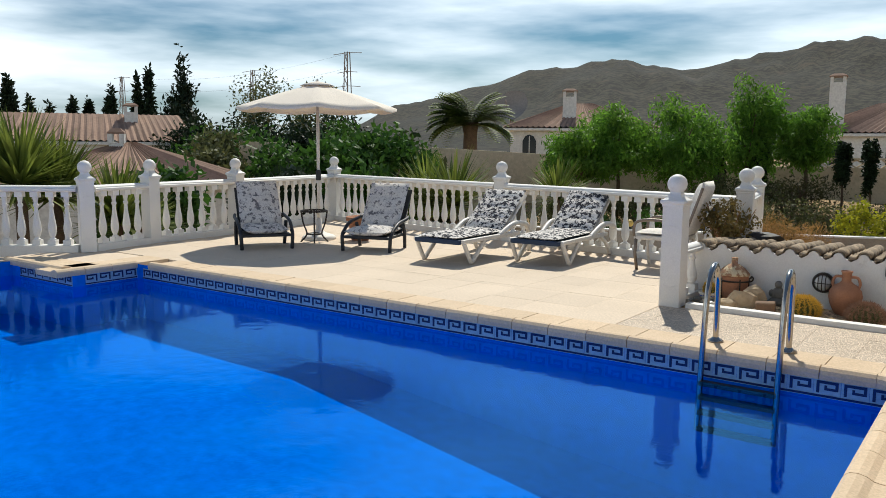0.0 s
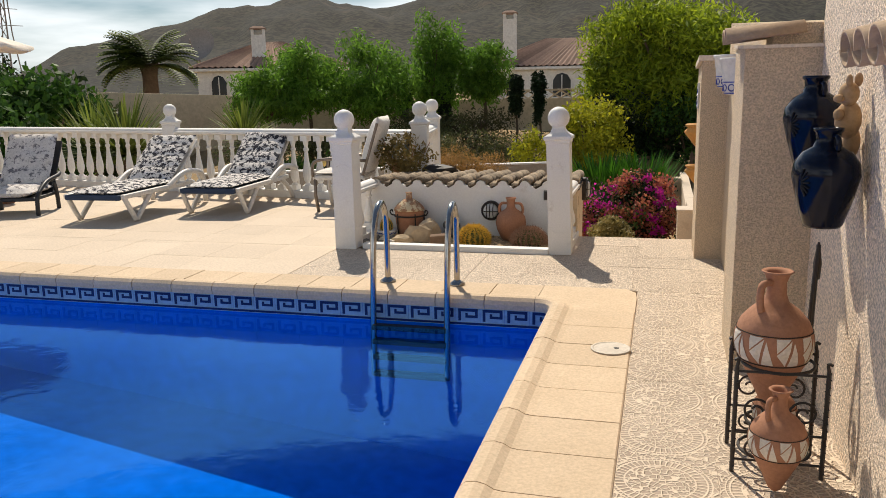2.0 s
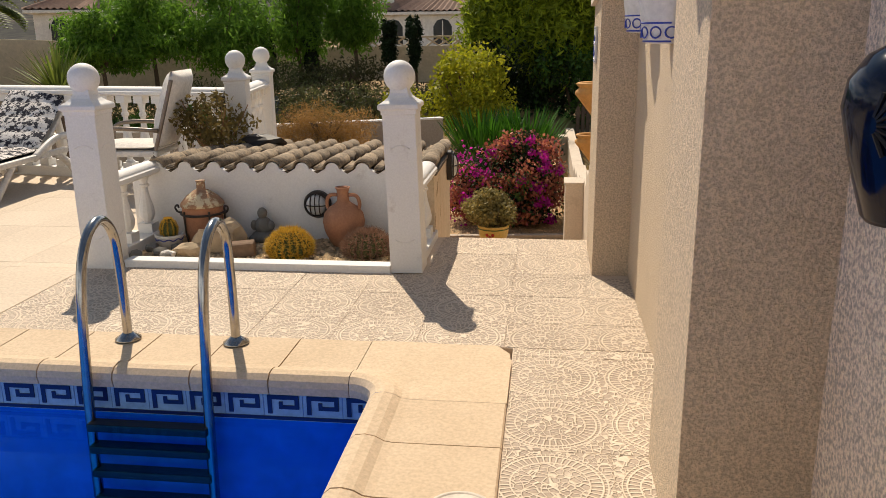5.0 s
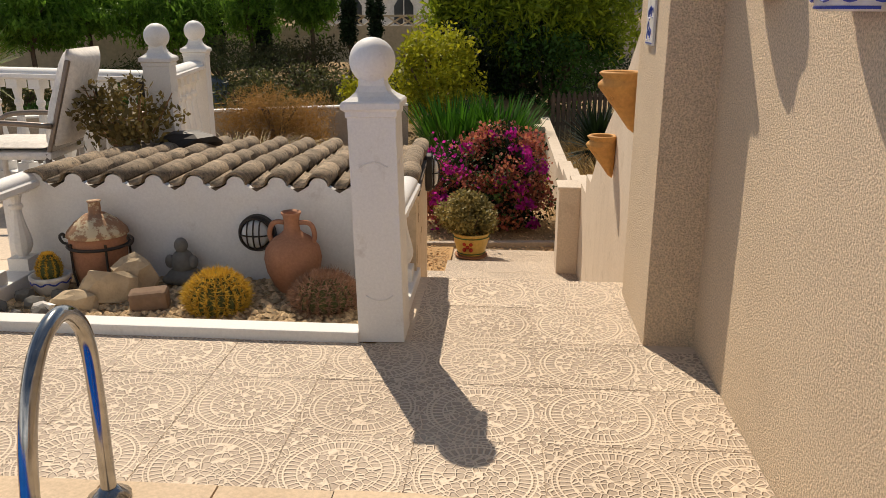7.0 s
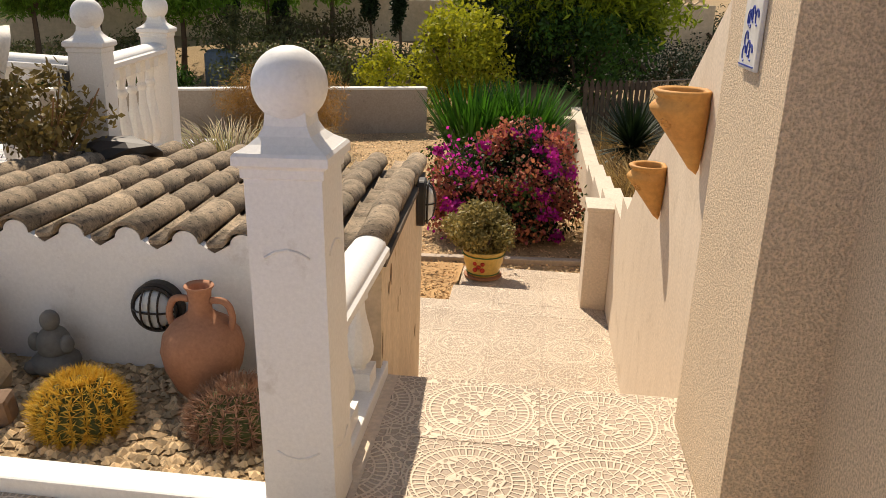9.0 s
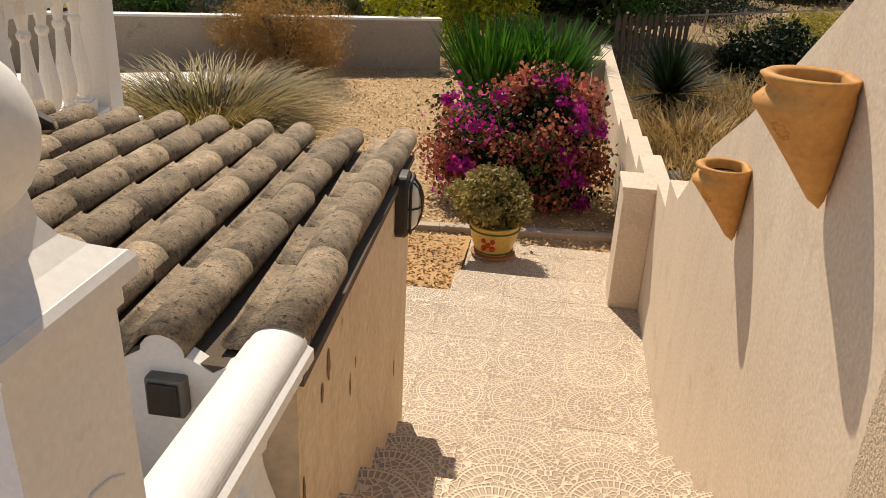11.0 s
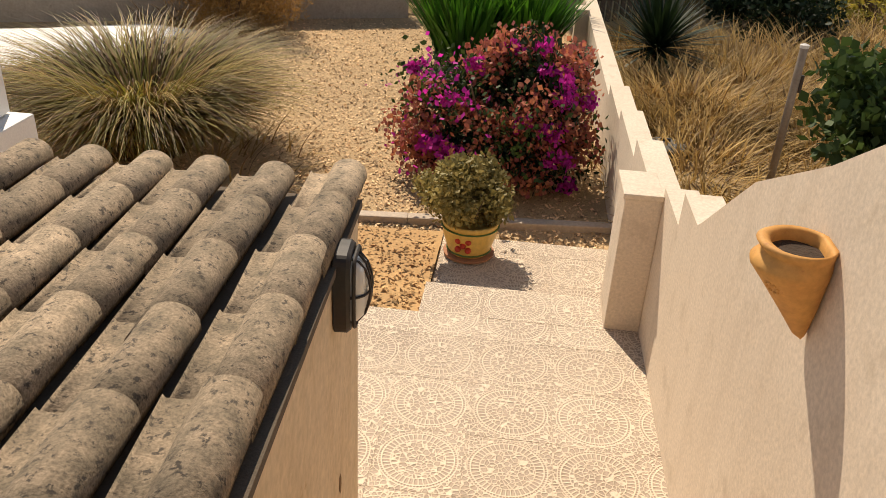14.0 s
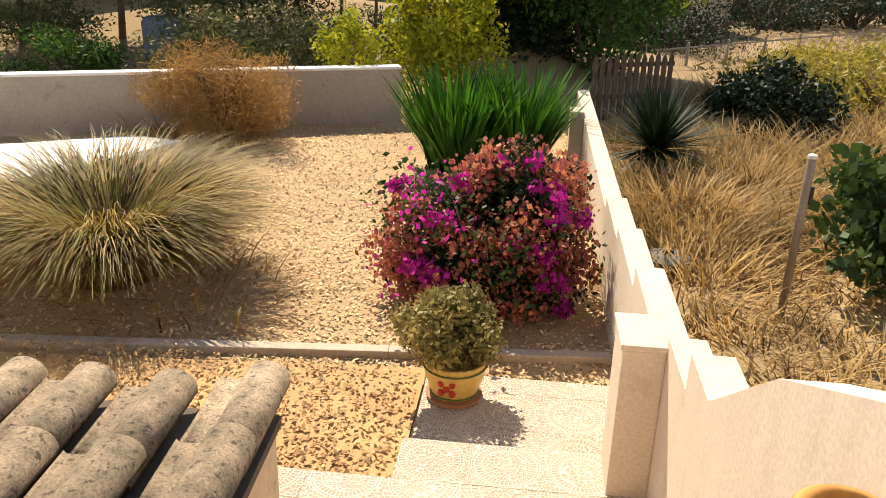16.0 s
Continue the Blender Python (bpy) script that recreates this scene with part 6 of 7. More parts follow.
fp = thing("metal_post", pose(2.63, 14.25, -1.40), "rusty steel fence post in dry grass", "post")
part("post", lathe([(0.032, -0.1), (0.032, 1.36), (0.028, 1.365)], 12), surface("galvanised", (0.34, 0.28, 0.22), (0.22, 0.17, 0.12), 0.6, 40, 4, metal=0.4), fp, smooth=True)
part("cap", lathe([(0.036, 1.355), (0.036, 1.38), (0.01, 1.39)], 12), PLASTIC, fp)
part("hinge", soft_box(0.03, 0.055, -0.02, 0.02, 1.0, 1.14, 0.004), IRON, fp)
dl = thing("inspection_cover", pose(1.88, 15.2, -1.40), "round grey inspection cover raised on a ring", "manhole cover")
part("ring", lathe([(0.19, -0.1), (0.19, 0.11), (0.165, 0.12)], 24), GREYSTONE, dl, smooth=True)
part("lid", lathe([(0.21, 0.115), (0.21, 0.135), (0.12, 0.165), (0.04, 0.175)], 24), GREYSTONE, dl)
part("handle", soft_box(-0.05, 0.05, -0.02, 0.02, 0.17, 0.20, 0.006), IRON, dl)

# mesh fence across the field
fence = thing("mesh_fence", pose(0, 0, 0), "grey wire mesh fence with steel frames", "fence")
FG = surface("fence_steel", (0.34, 0.30, 0.26), (0.24, 0.20, 0.17), 0.6, 30, 3, metal=0.3)
fa, fb = Vector((2.84, 25.6, -1.78)), Vector((11.0, 32.4, -1.78))
NP = 8
for i in range(NP + 1):
    p = fa.lerp(fb, i / NP)
    bm = bmesh.new()
    tube(bm, [p + Vector((0, 0, -0.5)), p + Vector((0, 0, 1.05))], 0.03, 6)
    part("fence_post", bm, FG, fence)
    if i < NP:
        q = fa.lerp(fb, (i + 1) / NP)
        bm = bmesh.new()
        for h in (0.12, 0.95):
            tube(bm, [p + Vector((0, 0, h)), q + Vector((0, 0, h))], 0.02, 5)
        for k in range(14):
            for s in (0, 1):
                a = p.lerp(q, k / 14) + Vector((0, 0, 0.12 if s else 0.95))
                b = p.lerp(q, min(1, (k + 5) / 14)) + Vector((0, 0, 0.95 if s else 0.12))
                tube(bm, [a, b], 0.004, 3)
        part("mesh_panel", bm, FG, fence)
gate = thing("picket_gate", pose(1.5, 21.2, -1.35, 0, 0, 25), "dark weathered wooden picket fence", "fence")
for k in range(12):
    bm = prism([(0, 0), (0.08, 0), (0.08, 0.98), (0.04, 1.06), (0, 0.98)], "y", 0, 0.025)
    ob = part("picket", bm, BARK, gate)
    ob.matrix_basis = pose(k * 0.125, 0, -0.05 + 0.02 * math.sin(k * 2.3))
for z in (0.3, 0.8):
    part("rail", soft_box(0, 1.5, 0.026, 0.06, z, z + 0.07, 0.004), BARK, gate)
tagged(part("water_tank", lathe([(0.38, 0), (0.40, 0.2), (0.40, 0.75), (0.30, 0.85)], 20), surface("blue_grey_plastic", (0.16, 0.21, 0.26), None, 0.6, 20, 2), smooth=True), "blue-grey plastic water tank on the slope", "tank").matrix_basis = pose(-6.6, 23.6, ground_height(-6.6, 23.6) - 0.05)
gl = thing("garden_globe_lamp", pose(-6.95, 18.4, GARDEN + 0.86), "small yellow globe lamp on the garden wall", "lamp")
part("stem", lathe([(0.03, 0), (0.03, 0.06)], 10), IRON, gl)
bm = bmesh.new()
ball(bm, (0, 0, 0.14), 0.09, 16)
part("globe", bm, POTYELLOW, gl, smooth=True)


# ---- trees ----
def tree(name, at, height, trunk_r, blobs, leaf_mat, label, seed, size=0.14, lumps=22, narrow=0.5, droop=0.0, hollow=0.4, forks=6):
    rng = np.random.default_rng(seed)
    ob = thing(name, pose(*at), label, "tree")
    bm = bmesh.new()
    low = min(b[0][2] - b[1][2] * 0.6 for b in blobs)
    tube(bm, curve_points([(0, 0, -0.3), (0.06, 0.03, low * 0.5), (0.0, 0.05, low + 0.4), (0.05, 0.0, height * 0.75)], 4), [trunk_r * (1 - 0.07 * k) for k in range(13)], 8)
    for k in range(forks):
        a = rng.uniform(0, 6.3)
        b = blobs[k % len(blobs)]
        e = (b[0][0] + 0.6 * b[1][0] * math.cos(a), b[0][1] + 0.6 * b[1][1] * math.sin(a), b[0][2] + 0.3 * b[1][2])
        tube(bm, curve_points([(0, 0.03, low * 0.9), (e[0] * 0.4, e[1] * 0.4, (low + e[2]) * 0.5), e], 4), [trunk_r * 0.5 * (1 - 0.09 * q) for q in range(9)], 6)
    part("trunk", bm, BARK, ob, smooth=True)
    crown("crown", rng, [(c, r, n, size) for c, r, n in blobs], leaf_mat, ob, lumps=lumps, narrow=narrow, droop=droop, hollow=hollow)
    return ob


PEPPER = leaf_material("pepper_leaves", (0.20, 0.38, 0.04), (0.09, 0.19, 0.022), 0.45, 0.5)
for x, y, top, low, r, s in ((-10.5, 22.6, 1.95, 0.35, 1.15, 1), (-9.8, 24.0, 2.85, 0.55, 1.35, 2), (-8.0, 24.6, 2.85, 0.35, 1.5, 3), (-6.35, 26.0, 3.5, 0.5, 0.95, 4), (-4.75, 26.3, 2.6, 0.9, 0.85, 5)):
    g = ground_height(x, y)
    mid, half = (top + low) / 2 - g, (top - low) / 2
    tree("pepper_tree", (x, y, g), top - g, 0.09, [((0, 0, mid), (r, r, half), 8500), ((0.2 * r, 0, mid - half * 0.45), (r * 0.9, r * 0.9, half * 0.6), 2600)], PEPPER, "round pepper tree with drooping bright leaves", 100 + s, 0.16, 26, 0.28, 0.9)
for x, y, top, low in ((-7.1, 25.6, 1.75, 0.55), (-3.6, 25.6, 1.75, 0.75), (-2.9, 25.8, 1.75, 0.6), (-5.9, 25.9, 1.7, 0.4)):
    g = ground_height(x, y)
    tree("clipped_cypress", (x, y, g), top - g, 0.05, [((0, 0, (top + low) / 2 - g), (0.22, 0.22, (top - low) / 2), 2400), ((0, 0, low - g), (0.20, 0.20, 0.5), 1800)], DARKGREEN, "small clipped column cypress by the wall", 120 + int(x), 0.09, 20, forks=2)
PINE = leaf_material("pine_needles", (0.46, 0.55, 0.035), (0.14, 0.21, 0.018), 0.45, 0.45)
g = ground_height(0.9, 24.8)
tree("pine_tree", (0.9, 24.8, g), 4.4, 0.16, [((0, 0, 3.3), (2.3, 1.9, 1.15), 16000), ((-1.4, 0.3, 2.5), (1.2, 1.2, 0.9), 6000), ((1.6, 0, 2.3), (1.5, 1.3, 1.2), 7000), ((0.2, -0.3, 1.9), (1.7, 1.3, 1.0), 7000)], PINE, "broad stone pine with bright green needle tufts", 131, 0.20, 56, 0.26)
CYP = leaf_material("cypress_leaves", (0.022, 0.040, 0.018), (0.012, 0.024, 0.010), 0.4, 0.1)
for i, (x, y, top, r) in enumerate(((-36.3, 27.4, 6.3, 1.75), (-37.3, 26.0, 5.6, 0.55), (-37.6, 25.5, 4.8, 0.40), (-38.3, 24.4, 4.4, 0.75), (-38.9, 23.5, 3.6, 0.45), (-39.2, 22.8, 3.6, 0.40), (-39.8, 21.9, 3.3, 0.45), (-40.2, 21.1, 3.6, 0.55), (-40.6, 20.3, 4.7, 0.95), (-41.2, 19.6, 4.4, 0.9), (-35.0, 26.0, 3.4, 1.1))):
    top = (top - 0.7) / 1.1
    blobs = [((0, 0, 3.2 + (top - 0.5) * t), (r * (1 - t * 0.86), r * (1 - t * 0.86), (top + 2) * 0.17), int(1500 * (1.1 - t))) for t in (0.0, 0.25, 0.5, 0.75, 0.93)]
    tree("cypress_tree", (x, y, -2.4), top + 2.4, 0.18, blobs, CYP, "tall dark cypress tree in the distance", 140 + i, 0.28, 16, 0.4, -0.8, 0.5, 3)
for i, (x, y, top, r, mt) in enumerate(((-27.5, 25.5, 3.0, 2.4, DARKGREEN), (-24.5, 26.8, 2.7, 2.2, DARKGREEN), (-30.0, 24.0, 2.6, 2.0, DARKGREEN), (-21.2, 23.3, 2.6, 1.9, MIDGREEN), (-22.8, 18.6, 2.0, 1.5, GREYGREEN), (-17.0, 18.0, 1.6, 1.4, MIDGREEN), (-14.7, 18.4, 2.1, 1.5, MIDGREEN), (-16.6, 20.6, 2.3, 1.5, FOLIAGE), (-13.2, 15.4, 1.1, 1.0, MIDGREEN), (-43.9, 40.2, 6.0, 2.6, GREYGREEN), (-40.5, 41.0, 5.6, 2.2, GREYGREEN), (-15.6, 22.0, 1.2, 1.1, GREYGREEN), (-20.0, 20.0, 1.9, 1.5, DARKGREEN), (-12.6, 12.4, 1.0, 1.1, DARKGREEN), (-19.0, 19.2, 1.9, 1.9, MIDGREEN), (-24.0, 22.4, 2.5, 2.2, MIDGREEN), (-26.5, 21.0, 2.2, 2.0, MIDGREEN), (-13.2, 9.5, 1.0, 1.2, MIDGREEN))):
    tree("garden_tree", (x, y, -2.0), top + 2, 0.14, [((0, 0, 1.0 + top * 0.55), (r, r, (top + 1.6) * 0.5), 5200)], mt, "leafy green tree among the villas", 160 + i, 0.22, 24, 0.5)
# date palm
palm = thing("palm_tree", pose(-18.3, 28.3, -1.0) @ Matrix.Scale(1.16, 4), "date palm with arching green fronds", "palm")
part("trunk", lathe([(0.32, -0.2), (0.28, 1.2), (0.24, 2.5), (0.32, 2.9)], 12), BARK, palm, smooth=True)
rng = np.random.default_rng(190)
PALMGREEN = leaf_material("palm_fronds", (0.15, 0.21, 0.028), (0.06, 0.09, 0.014), 0.4, 0.35)
for k in range(95):
    a, tilt = rng.uniform(0, 6.3), rng.uniform(0.05, 1.45)
    out, side = Vector((math.cos(a), math.sin(a), 0)), Vector((-math.sin(a), math.cos(a), 0))
    p, ang, vs, fs = Vector((0, 0, 2.8)), tilt, [], []
    for i in range(16):
        p = p + (out * math.sin(ang) + Vector((0, 0, 1)) * math.cos(ang)) * 0.105
        ang += 0.085
        for s in (-1, 1):
            j = len(vs)
            d = (side * s + out * 0.5 + Vector((0, 0, -0.25))).normalized() * 0.46 * math.sin(math.pi * (i + 2) / 19)
            vs += [p, p + out * 0.13, p + d]
            fs.append((j, j + 1, j + 2))
    mesh_object("frond", vs, fs, PALMGREEN, palm)

# ---- neighbouring houses ----
GLASSDARK = surface("dark_window", (0.03, 0.04, 0.05), (0.02, 0.025, 0.03), 0.15, 5, 1)


def hip_roof(ob, hx, hy, eave, ridge, over=0.35, ridge_half=0.0, mat=None):
    """Rows of barrel tiles as ridged strips on four slopes."""
    ex, ey = hx + over, hy + over
    apex = [Vector((-ridge_half, 0, ridge)), Vector((ridge_half, 0, ridge))]
    corners = [Vector((-ex, -ey, eave)), Vector((ex, -ey, eave)), Vector((ex, ey, eave)), Vector((-ex, ey, eave))]
    vs, fs = [], []
    for k in range(4):
        a, b = corners[k], corners[(k + 1) % 4]
        ta, tb = (apex[0], apex[1]) if k == 0 else (apex[1], apex[1]) if k == 1 else (apex[1], apex[0]) if k == 2 else (apex[0], apex[0])
        n = max(8, int((b - a).length / 0.28))
        up = (b - a).cross(ta - a).normalized()
        for i in range(n):
            for f0, f1, h0, h1 in ((0.0, 0.5, 0.0, 0.09), (0.5, 1.0, 0.09, 0.0)):
                u0, u1 = (i + f0) / n, (i + f1) / n
                j = len(vs)
                vs += [a.lerp(b, u0) + up * h0, a.lerp(b, u1) + up * h1, ta.lerp(tb, u1) + up * h1 * 0.3, ta.lerp(tb, u0) + up * h0 * 0.3]
                fs.append((j, j + 1, j + 2, j + 3))
    mesh_object("roof", vs, fs, mat or FARROOF, ob)
    part("eave", soft_box(-ex, ex, -ey, ey, eave - 0.16, eave - 0.02, 0.02), FARWHITE, ob)


def chimney(ob, x, y, z0, z1, w=0.35):
    c = part("chimney", soft_box(x - w, x + w, y - w, y + w, z0, z1 - 0.35, 0.01), FARWHITE, ob)
    for sx in (-1, 1):
        for sy in (-1, 1):
            part("pillar", soft_box(x + sx * w * 0.8 - 0.07, x + sx * w * 0.8 + 0.07, y + sy * w * 0.8 - 0.07, y + sy * w * 0.8 + 0.07, z1 - 0.35, z1 - 0.08, 0.005), FARWHITE, c)
    part("cap", squares([(w * 1.15, z1 - 0.08), (w * 1.15, z1 - 0.03), (w * 0.6, z1 + 0.08)], at=(x, y, 0)), FARROOF, c)


def villa_house(x, y, turn, hx, hy, base, eave, ridge, label, windows, ridge_half=0.0, chim=()):
    ob = thing("villa", pose(x, y, 0, 0, 0, turn), label, "house", "neighbouring villas")
    part("wall", soft_box(-hx, hx, -hy, hy, base, eave, 0.01), FARWHITE, ob)
    hip_roof(ob, hx, hy, eave, ridge, ridge_half=ridge_half)
    for wx, wz, w, h in windows:
        win = part("window", prism([(-w / 2, 0), (w / 2, 0), (w / 2, h * 0.7), (w * 0.3, h * 0.93), (0, h), (-w * 0.3, h * 0.93), (-w / 2, h * 0.7)], "y", -hy - 0.03, -hy + 0.05), GLASSDARK, ob)
        win.location = (wx, 0, wz)
        fr = part("frame", soft_box(-w / 2 - 0.08, w / 2 + 0.08, -hy - 0.10, -hy - 0.031, -0.08, 0.0, 0.01), FARWHITE, win)
        part("bar", soft_box(-0.025, 0.025, -hy - 0.05, -hy - 0.031, 0.02, h * 0.92, 0.004), FARWHITE, win)
    for c in chim:
        chimney(ob, *c)
    return ob


villa_house(-19.6, 41.2, 26, 3.6, 3.4, -1.2, 2.35, 3.75, "white villa with a hipped clay tile roof", ((-2.6, 0.9, 0.7, 1.1), (-0.9, 0.9, 0.7, 1.1), (0.9, 0.9, 0.7, 1.1)), 0.6, ((-0.6, -2.0, 2.3, 4.35),))
villa_house(-2.6, 47.0, 8, 6.2, 3.6, -1.2, 2.15, 3.7, "white villa with a long clay tile roof", ((-4.6, 0.6, 0.9, 1.2), (-2.2, 0.6, 0.9, 1.2), (0.5, 0.6, 0.9, 1.2), (3.0, 0.6, 0.9, 1.2)), 3.0, ((-4.9, -2.6, 2.1, 4.95),))
villa_house(-20.8, 14.0, 52, 2.9, 2.9, -3.0, 0.35, 1.42, "lower villa with a hipped clay tile roof", ((0.0, -1.5, 0.8, 1.2),), 0.2, ((-0.3, -0.2, 1.0, 1.75, 0.2),))
villa_house(-36.0, 21.4, 58, 4.6, 2.6, -3.0, 1.45, 2.75, "villa with a long clay tile roof behind cypresses", ((-2.0, 0.0, 0.8, 1.1), (1.5, 0.0, 0.8, 1.1)), 4.4, ((2.2, -0.6, 2.0, 3.2, 0.3),))
dish = thing("satellite_dish", pose(-24.0, 41.2, 1.5), "large grey satellite dish on a mast", "satellite dish")
part("mast", lathe([(0.06, -2.5), (0.06, 1.9)], 10), FG, dish)
bm = lathe([(0.02 + 0.98 * t, 0.32 * t * t) for t in [k / 8 for k in range(9)]], 28, close=False)
bmesh.ops.rotate(bm, verts=bm.verts, cent=(0, 0, 0), matrix=Matrix.Rotation(radians(62), 3, "X"))
bmesh.ops.rotate(bm, verts=bm.verts, cent=(0, 0, 0), matrix=Matrix.Rotation(radians(10), 3, "Z"))
bmesh.ops.translate(bm, verts=bm.verts, vec=(0, 0, 2.1))
part("reflector", bm, surface("dish_grey", (0.32, 0.29, 0.26), None, 0.6, 10, 1), dish, smooth=True)
bm = bmesh.new()
tube(bm, [(0, -0.2, 1.2), (0.1, -1.0, 2.5)], 0.03, 6)
part("feed_arm", bm, FG, dish)

# long boundary wall
bound = thing("wall_boundary", pose(0, 0, 0), "long beige boundary wall below the villas", "wall", kind="structure")
line = [(-24.0, 20.8, 1.5), (-17.5, 23.9, 1.35), (-12.6, 25.9, 1.10), (-7.3, 28.0, 0.82), (-3.1, 29.7, 0.80), (6.0, 32.5, 0.9)]
for (xa, ya, za), (xb, yb, zb) in zip(line, line[1:]):
    ln, an = math.hypot(xb - xa, yb - ya), math.degrees(math.atan2(yb - ya, xb - xa))
    ob = part("wall", prism([(0, -3), (ln, -3), (ln, zb), (0, za)], "y", 0, 0.2), FARWALL, bound)
    ob.matrix_basis = pose(xa, ya, 0, 0, 0, an)
    if xa > -8:
        for k in range(int(ln / 0.42)):
            bm = bmesh.new()
            u = k * 0.42
            z = za + (zb - za) * u / ln
            for s in (0, 1):
                tube(bm, [(u, 0.1, z + (0.26 if s else 0.0)), (u + 0.42, 0.1, z + (0.0 if s else 0.26))], 0.035, 4)
            lat = part("lattice_block", bm, FARWALL, bound)
            lat.matrix_basis = pose(xa, ya, 0, 0, 0, an)
        top = part("lattice_rail", prism([(0, za + 0.26), (ln, zb + 0.26), (ln, zb + 0.32), (0, za + 0.32)], "y", 0.0, 0.2), FARWALL, bound)
        top.matrix_basis = pose(xa, ya, 0, 0, 0, an)


# pylons
def pylon(x, y, z0, z1, label):
    ob = thing("pylon", pose(x, y, z0), label, "pylon", "power pylons")
    h, w = z1 - z0, (z1 - z0) * 0.075
    bm = bmesh.new()
    for sx in (-1, 1):
        for sy in (-1, 1):
            tube(bm, [(sx * w, sy * w, 0), (sx * w * 0.35, sy * w * 0.35, h * 0.6), (sx * w * 0.22, sy * w * 0.22, h)], h * 0.005, 4)
    for k in range(9):
        za, zb = h * k / 9, h * (k + 1) / 9
        ra, rb = w * (1 - 0.75 * k / 9), w * (1 - 0.75 * (k + 1) / 9)
        for sx in (-1, 1):
            tube(bm, [(sx * ra, -ra, za), (-sx * rb, -rb, zb)], h * 0.0025, 3)
            tube(bm, [(-ra, sx * ra, za), (-rb, -sx * rb, zb)], h * 0.0025, 3)
    part("mast", bm, FG, ob)
    for f, l in ((0.66, 0.17), (0.80, 0.13), (0.98, 0.19)):
        bm = bmesh.new()
        tube(bm, [(-h * l, 0, h * f), (0, 0, h * f + h * 0.012), (h * l, 0, h * f)], h * 0.004, 4)
        part("cross_arm", bm, FG, ob)
    return ob


pylon(-175.2, 191.5, -2, 30.0, "steel lattice power pylon on the skyline")
pylon(-248.3, 216.6, -2, 29.7, "distant steel lattice power pylon")
pylon(-277.0, 178.2, -2, 25.6, "distant steel lattice power pylon")
for k, dz in enumerate((0.0, -4.5)):
    bm = bmesh.new()
    a, b = Vector((-175.2, 191.5, 29.5 + dz)), Vector((-277.0, 178.2, 25.2 + dz))
    tube(bm, [a.lerp(b, t) - Vector((0, 0, 14 * t * (1 - t))) for t in [i / 14 for i in range(15)]], 0.025, 3)
    tagged(part("power_line", bm, IRON), "thin power line between the pylons", "cable")


# ---- tiles, coping stones and roof tiles, piece by piece ----
# mosaic relief: pebble rings round the centre of each tile
m, nt, p = material("mosaic_tile")
tc = nt.nodes.new("ShaderNodeTexCoord")
info = nt.nodes.new("ShaderNodeObjectInfo")
sep = nt.nodes.new("ShaderNodeSeparateXYZ")
nt.links.new(tc.outputs["Object"], sep.inputs[0])


def calc(op, a, b=0.0, c=None):
    n = nt.nodes.new("ShaderNodeMath")
    n.operation = op
    for i, v in enumerate((a, b) if c is None else (a, b, c)):
        if hasattr(v, "is_output"):
            nt.links.new(v, n.inputs[i])
        else:
            n.inputs[i].default_value = v
    return n.outputs[0]


def smooth_step(v, lo, hi):
    n = nt.nodes.new("ShaderNodeMapRange")
    n.interpolation_type = "SMOOTHSTEP"
    nt.links.new(v, n.inputs["Value"])
    n.inputs["From Min"].default_value, n.inputs["From Max"].default_value = lo, hi
    return n.outputs["Result"]


rr = calc("SQRT", calc("ADD", calc("MULTIPLY", sep.outputs[0], sep.outputs[0]), calc("MULTIPLY", sep.outputs[1], sep.outputs[1])))
aa = calc("ARCTAN2", sep.outputs[1], sep.outputs[0])
shift = nt.nodes.new("ShaderNodeVectorMath")
shift.operation = "ADD"
mulr = nt.nodes.new("ShaderNodeVectorMath")
mulr.operation = "SCALE"
mulr.inputs[0].default_value = (7.3, 3.1, 0.0)
nt.links.new(info.outputs["Random"], mulr.inputs["Scale"])
nt.links.new(tc.outputs["Object"], shift.inputs[0]), nt.links.new(mulr.outputs[0], shift.inputs[1])
vor = nt.nodes.new("ShaderNodeTexVoronoi")
vor.feature = "DISTANCE_TO_EDGE"
vor.inputs["Scale"].default_value = 40.0
nt.links.new(shift.outputs[0], vor.inputs["Vector"])
stone_free = smooth_step(vor.outputs["Distance"], 0.05, 0.16)


def ring_stones(r0, r1, count):
    """Stones in one ring: 1 inside a stone, 0 in the mortar."""
    mid, half = (r0 + r1) / 2, (r1 - r0) / 2
    inr = smooth_step(calc("SUBTRACT", half, calc("ABSOLUTE", calc("SUBTRACT", rr, mid))), 0.001, 0.005)
    ph = calc("FRACT", calc("MULTIPLY", calc("ADD", aa, math.pi), count / (2 * math.pi)))
    ang = smooth_step(calc("SUBTRACT", 0.5, calc("ABSOLUTE", calc("SUBTRACT", ph, 0.5))), 0.10, 0.26)
    return calc("MULTIPLY", inr, ang), calc("COMPARE", rr, mid, half + 0.003)


height = stone_free
for r0, r1, count in ((0.125, 0.163, 44), (0.1655, 0.179, 76)):
    stones, band = ring_stones(r0, r1, count)
    mixn = nt.nodes.new("ShaderNodeMix")
    nt.links.new(band, mixn.inputs[0]), nt.links.new(height, mixn.inputs[2]), nt.links.new(stones, mixn.inputs[3])
    height = mixn.outputs[0]
geo = nt.nodes.new("ShaderNodeNewGeometry")
wear = node(nt, "ShaderNodeTexNoise", Scale=2.2, Detail=6.0, Roughness=0.65)
nt.links.new(geo.outputs["Position"], wear.inputs["Vector"])
fineg = node(nt, "ShaderNodeTexNoise", Scale=160.0, Detail=2.0)
nt.links.new(geo.outputs["Position"], fineg.inputs["Vector"])
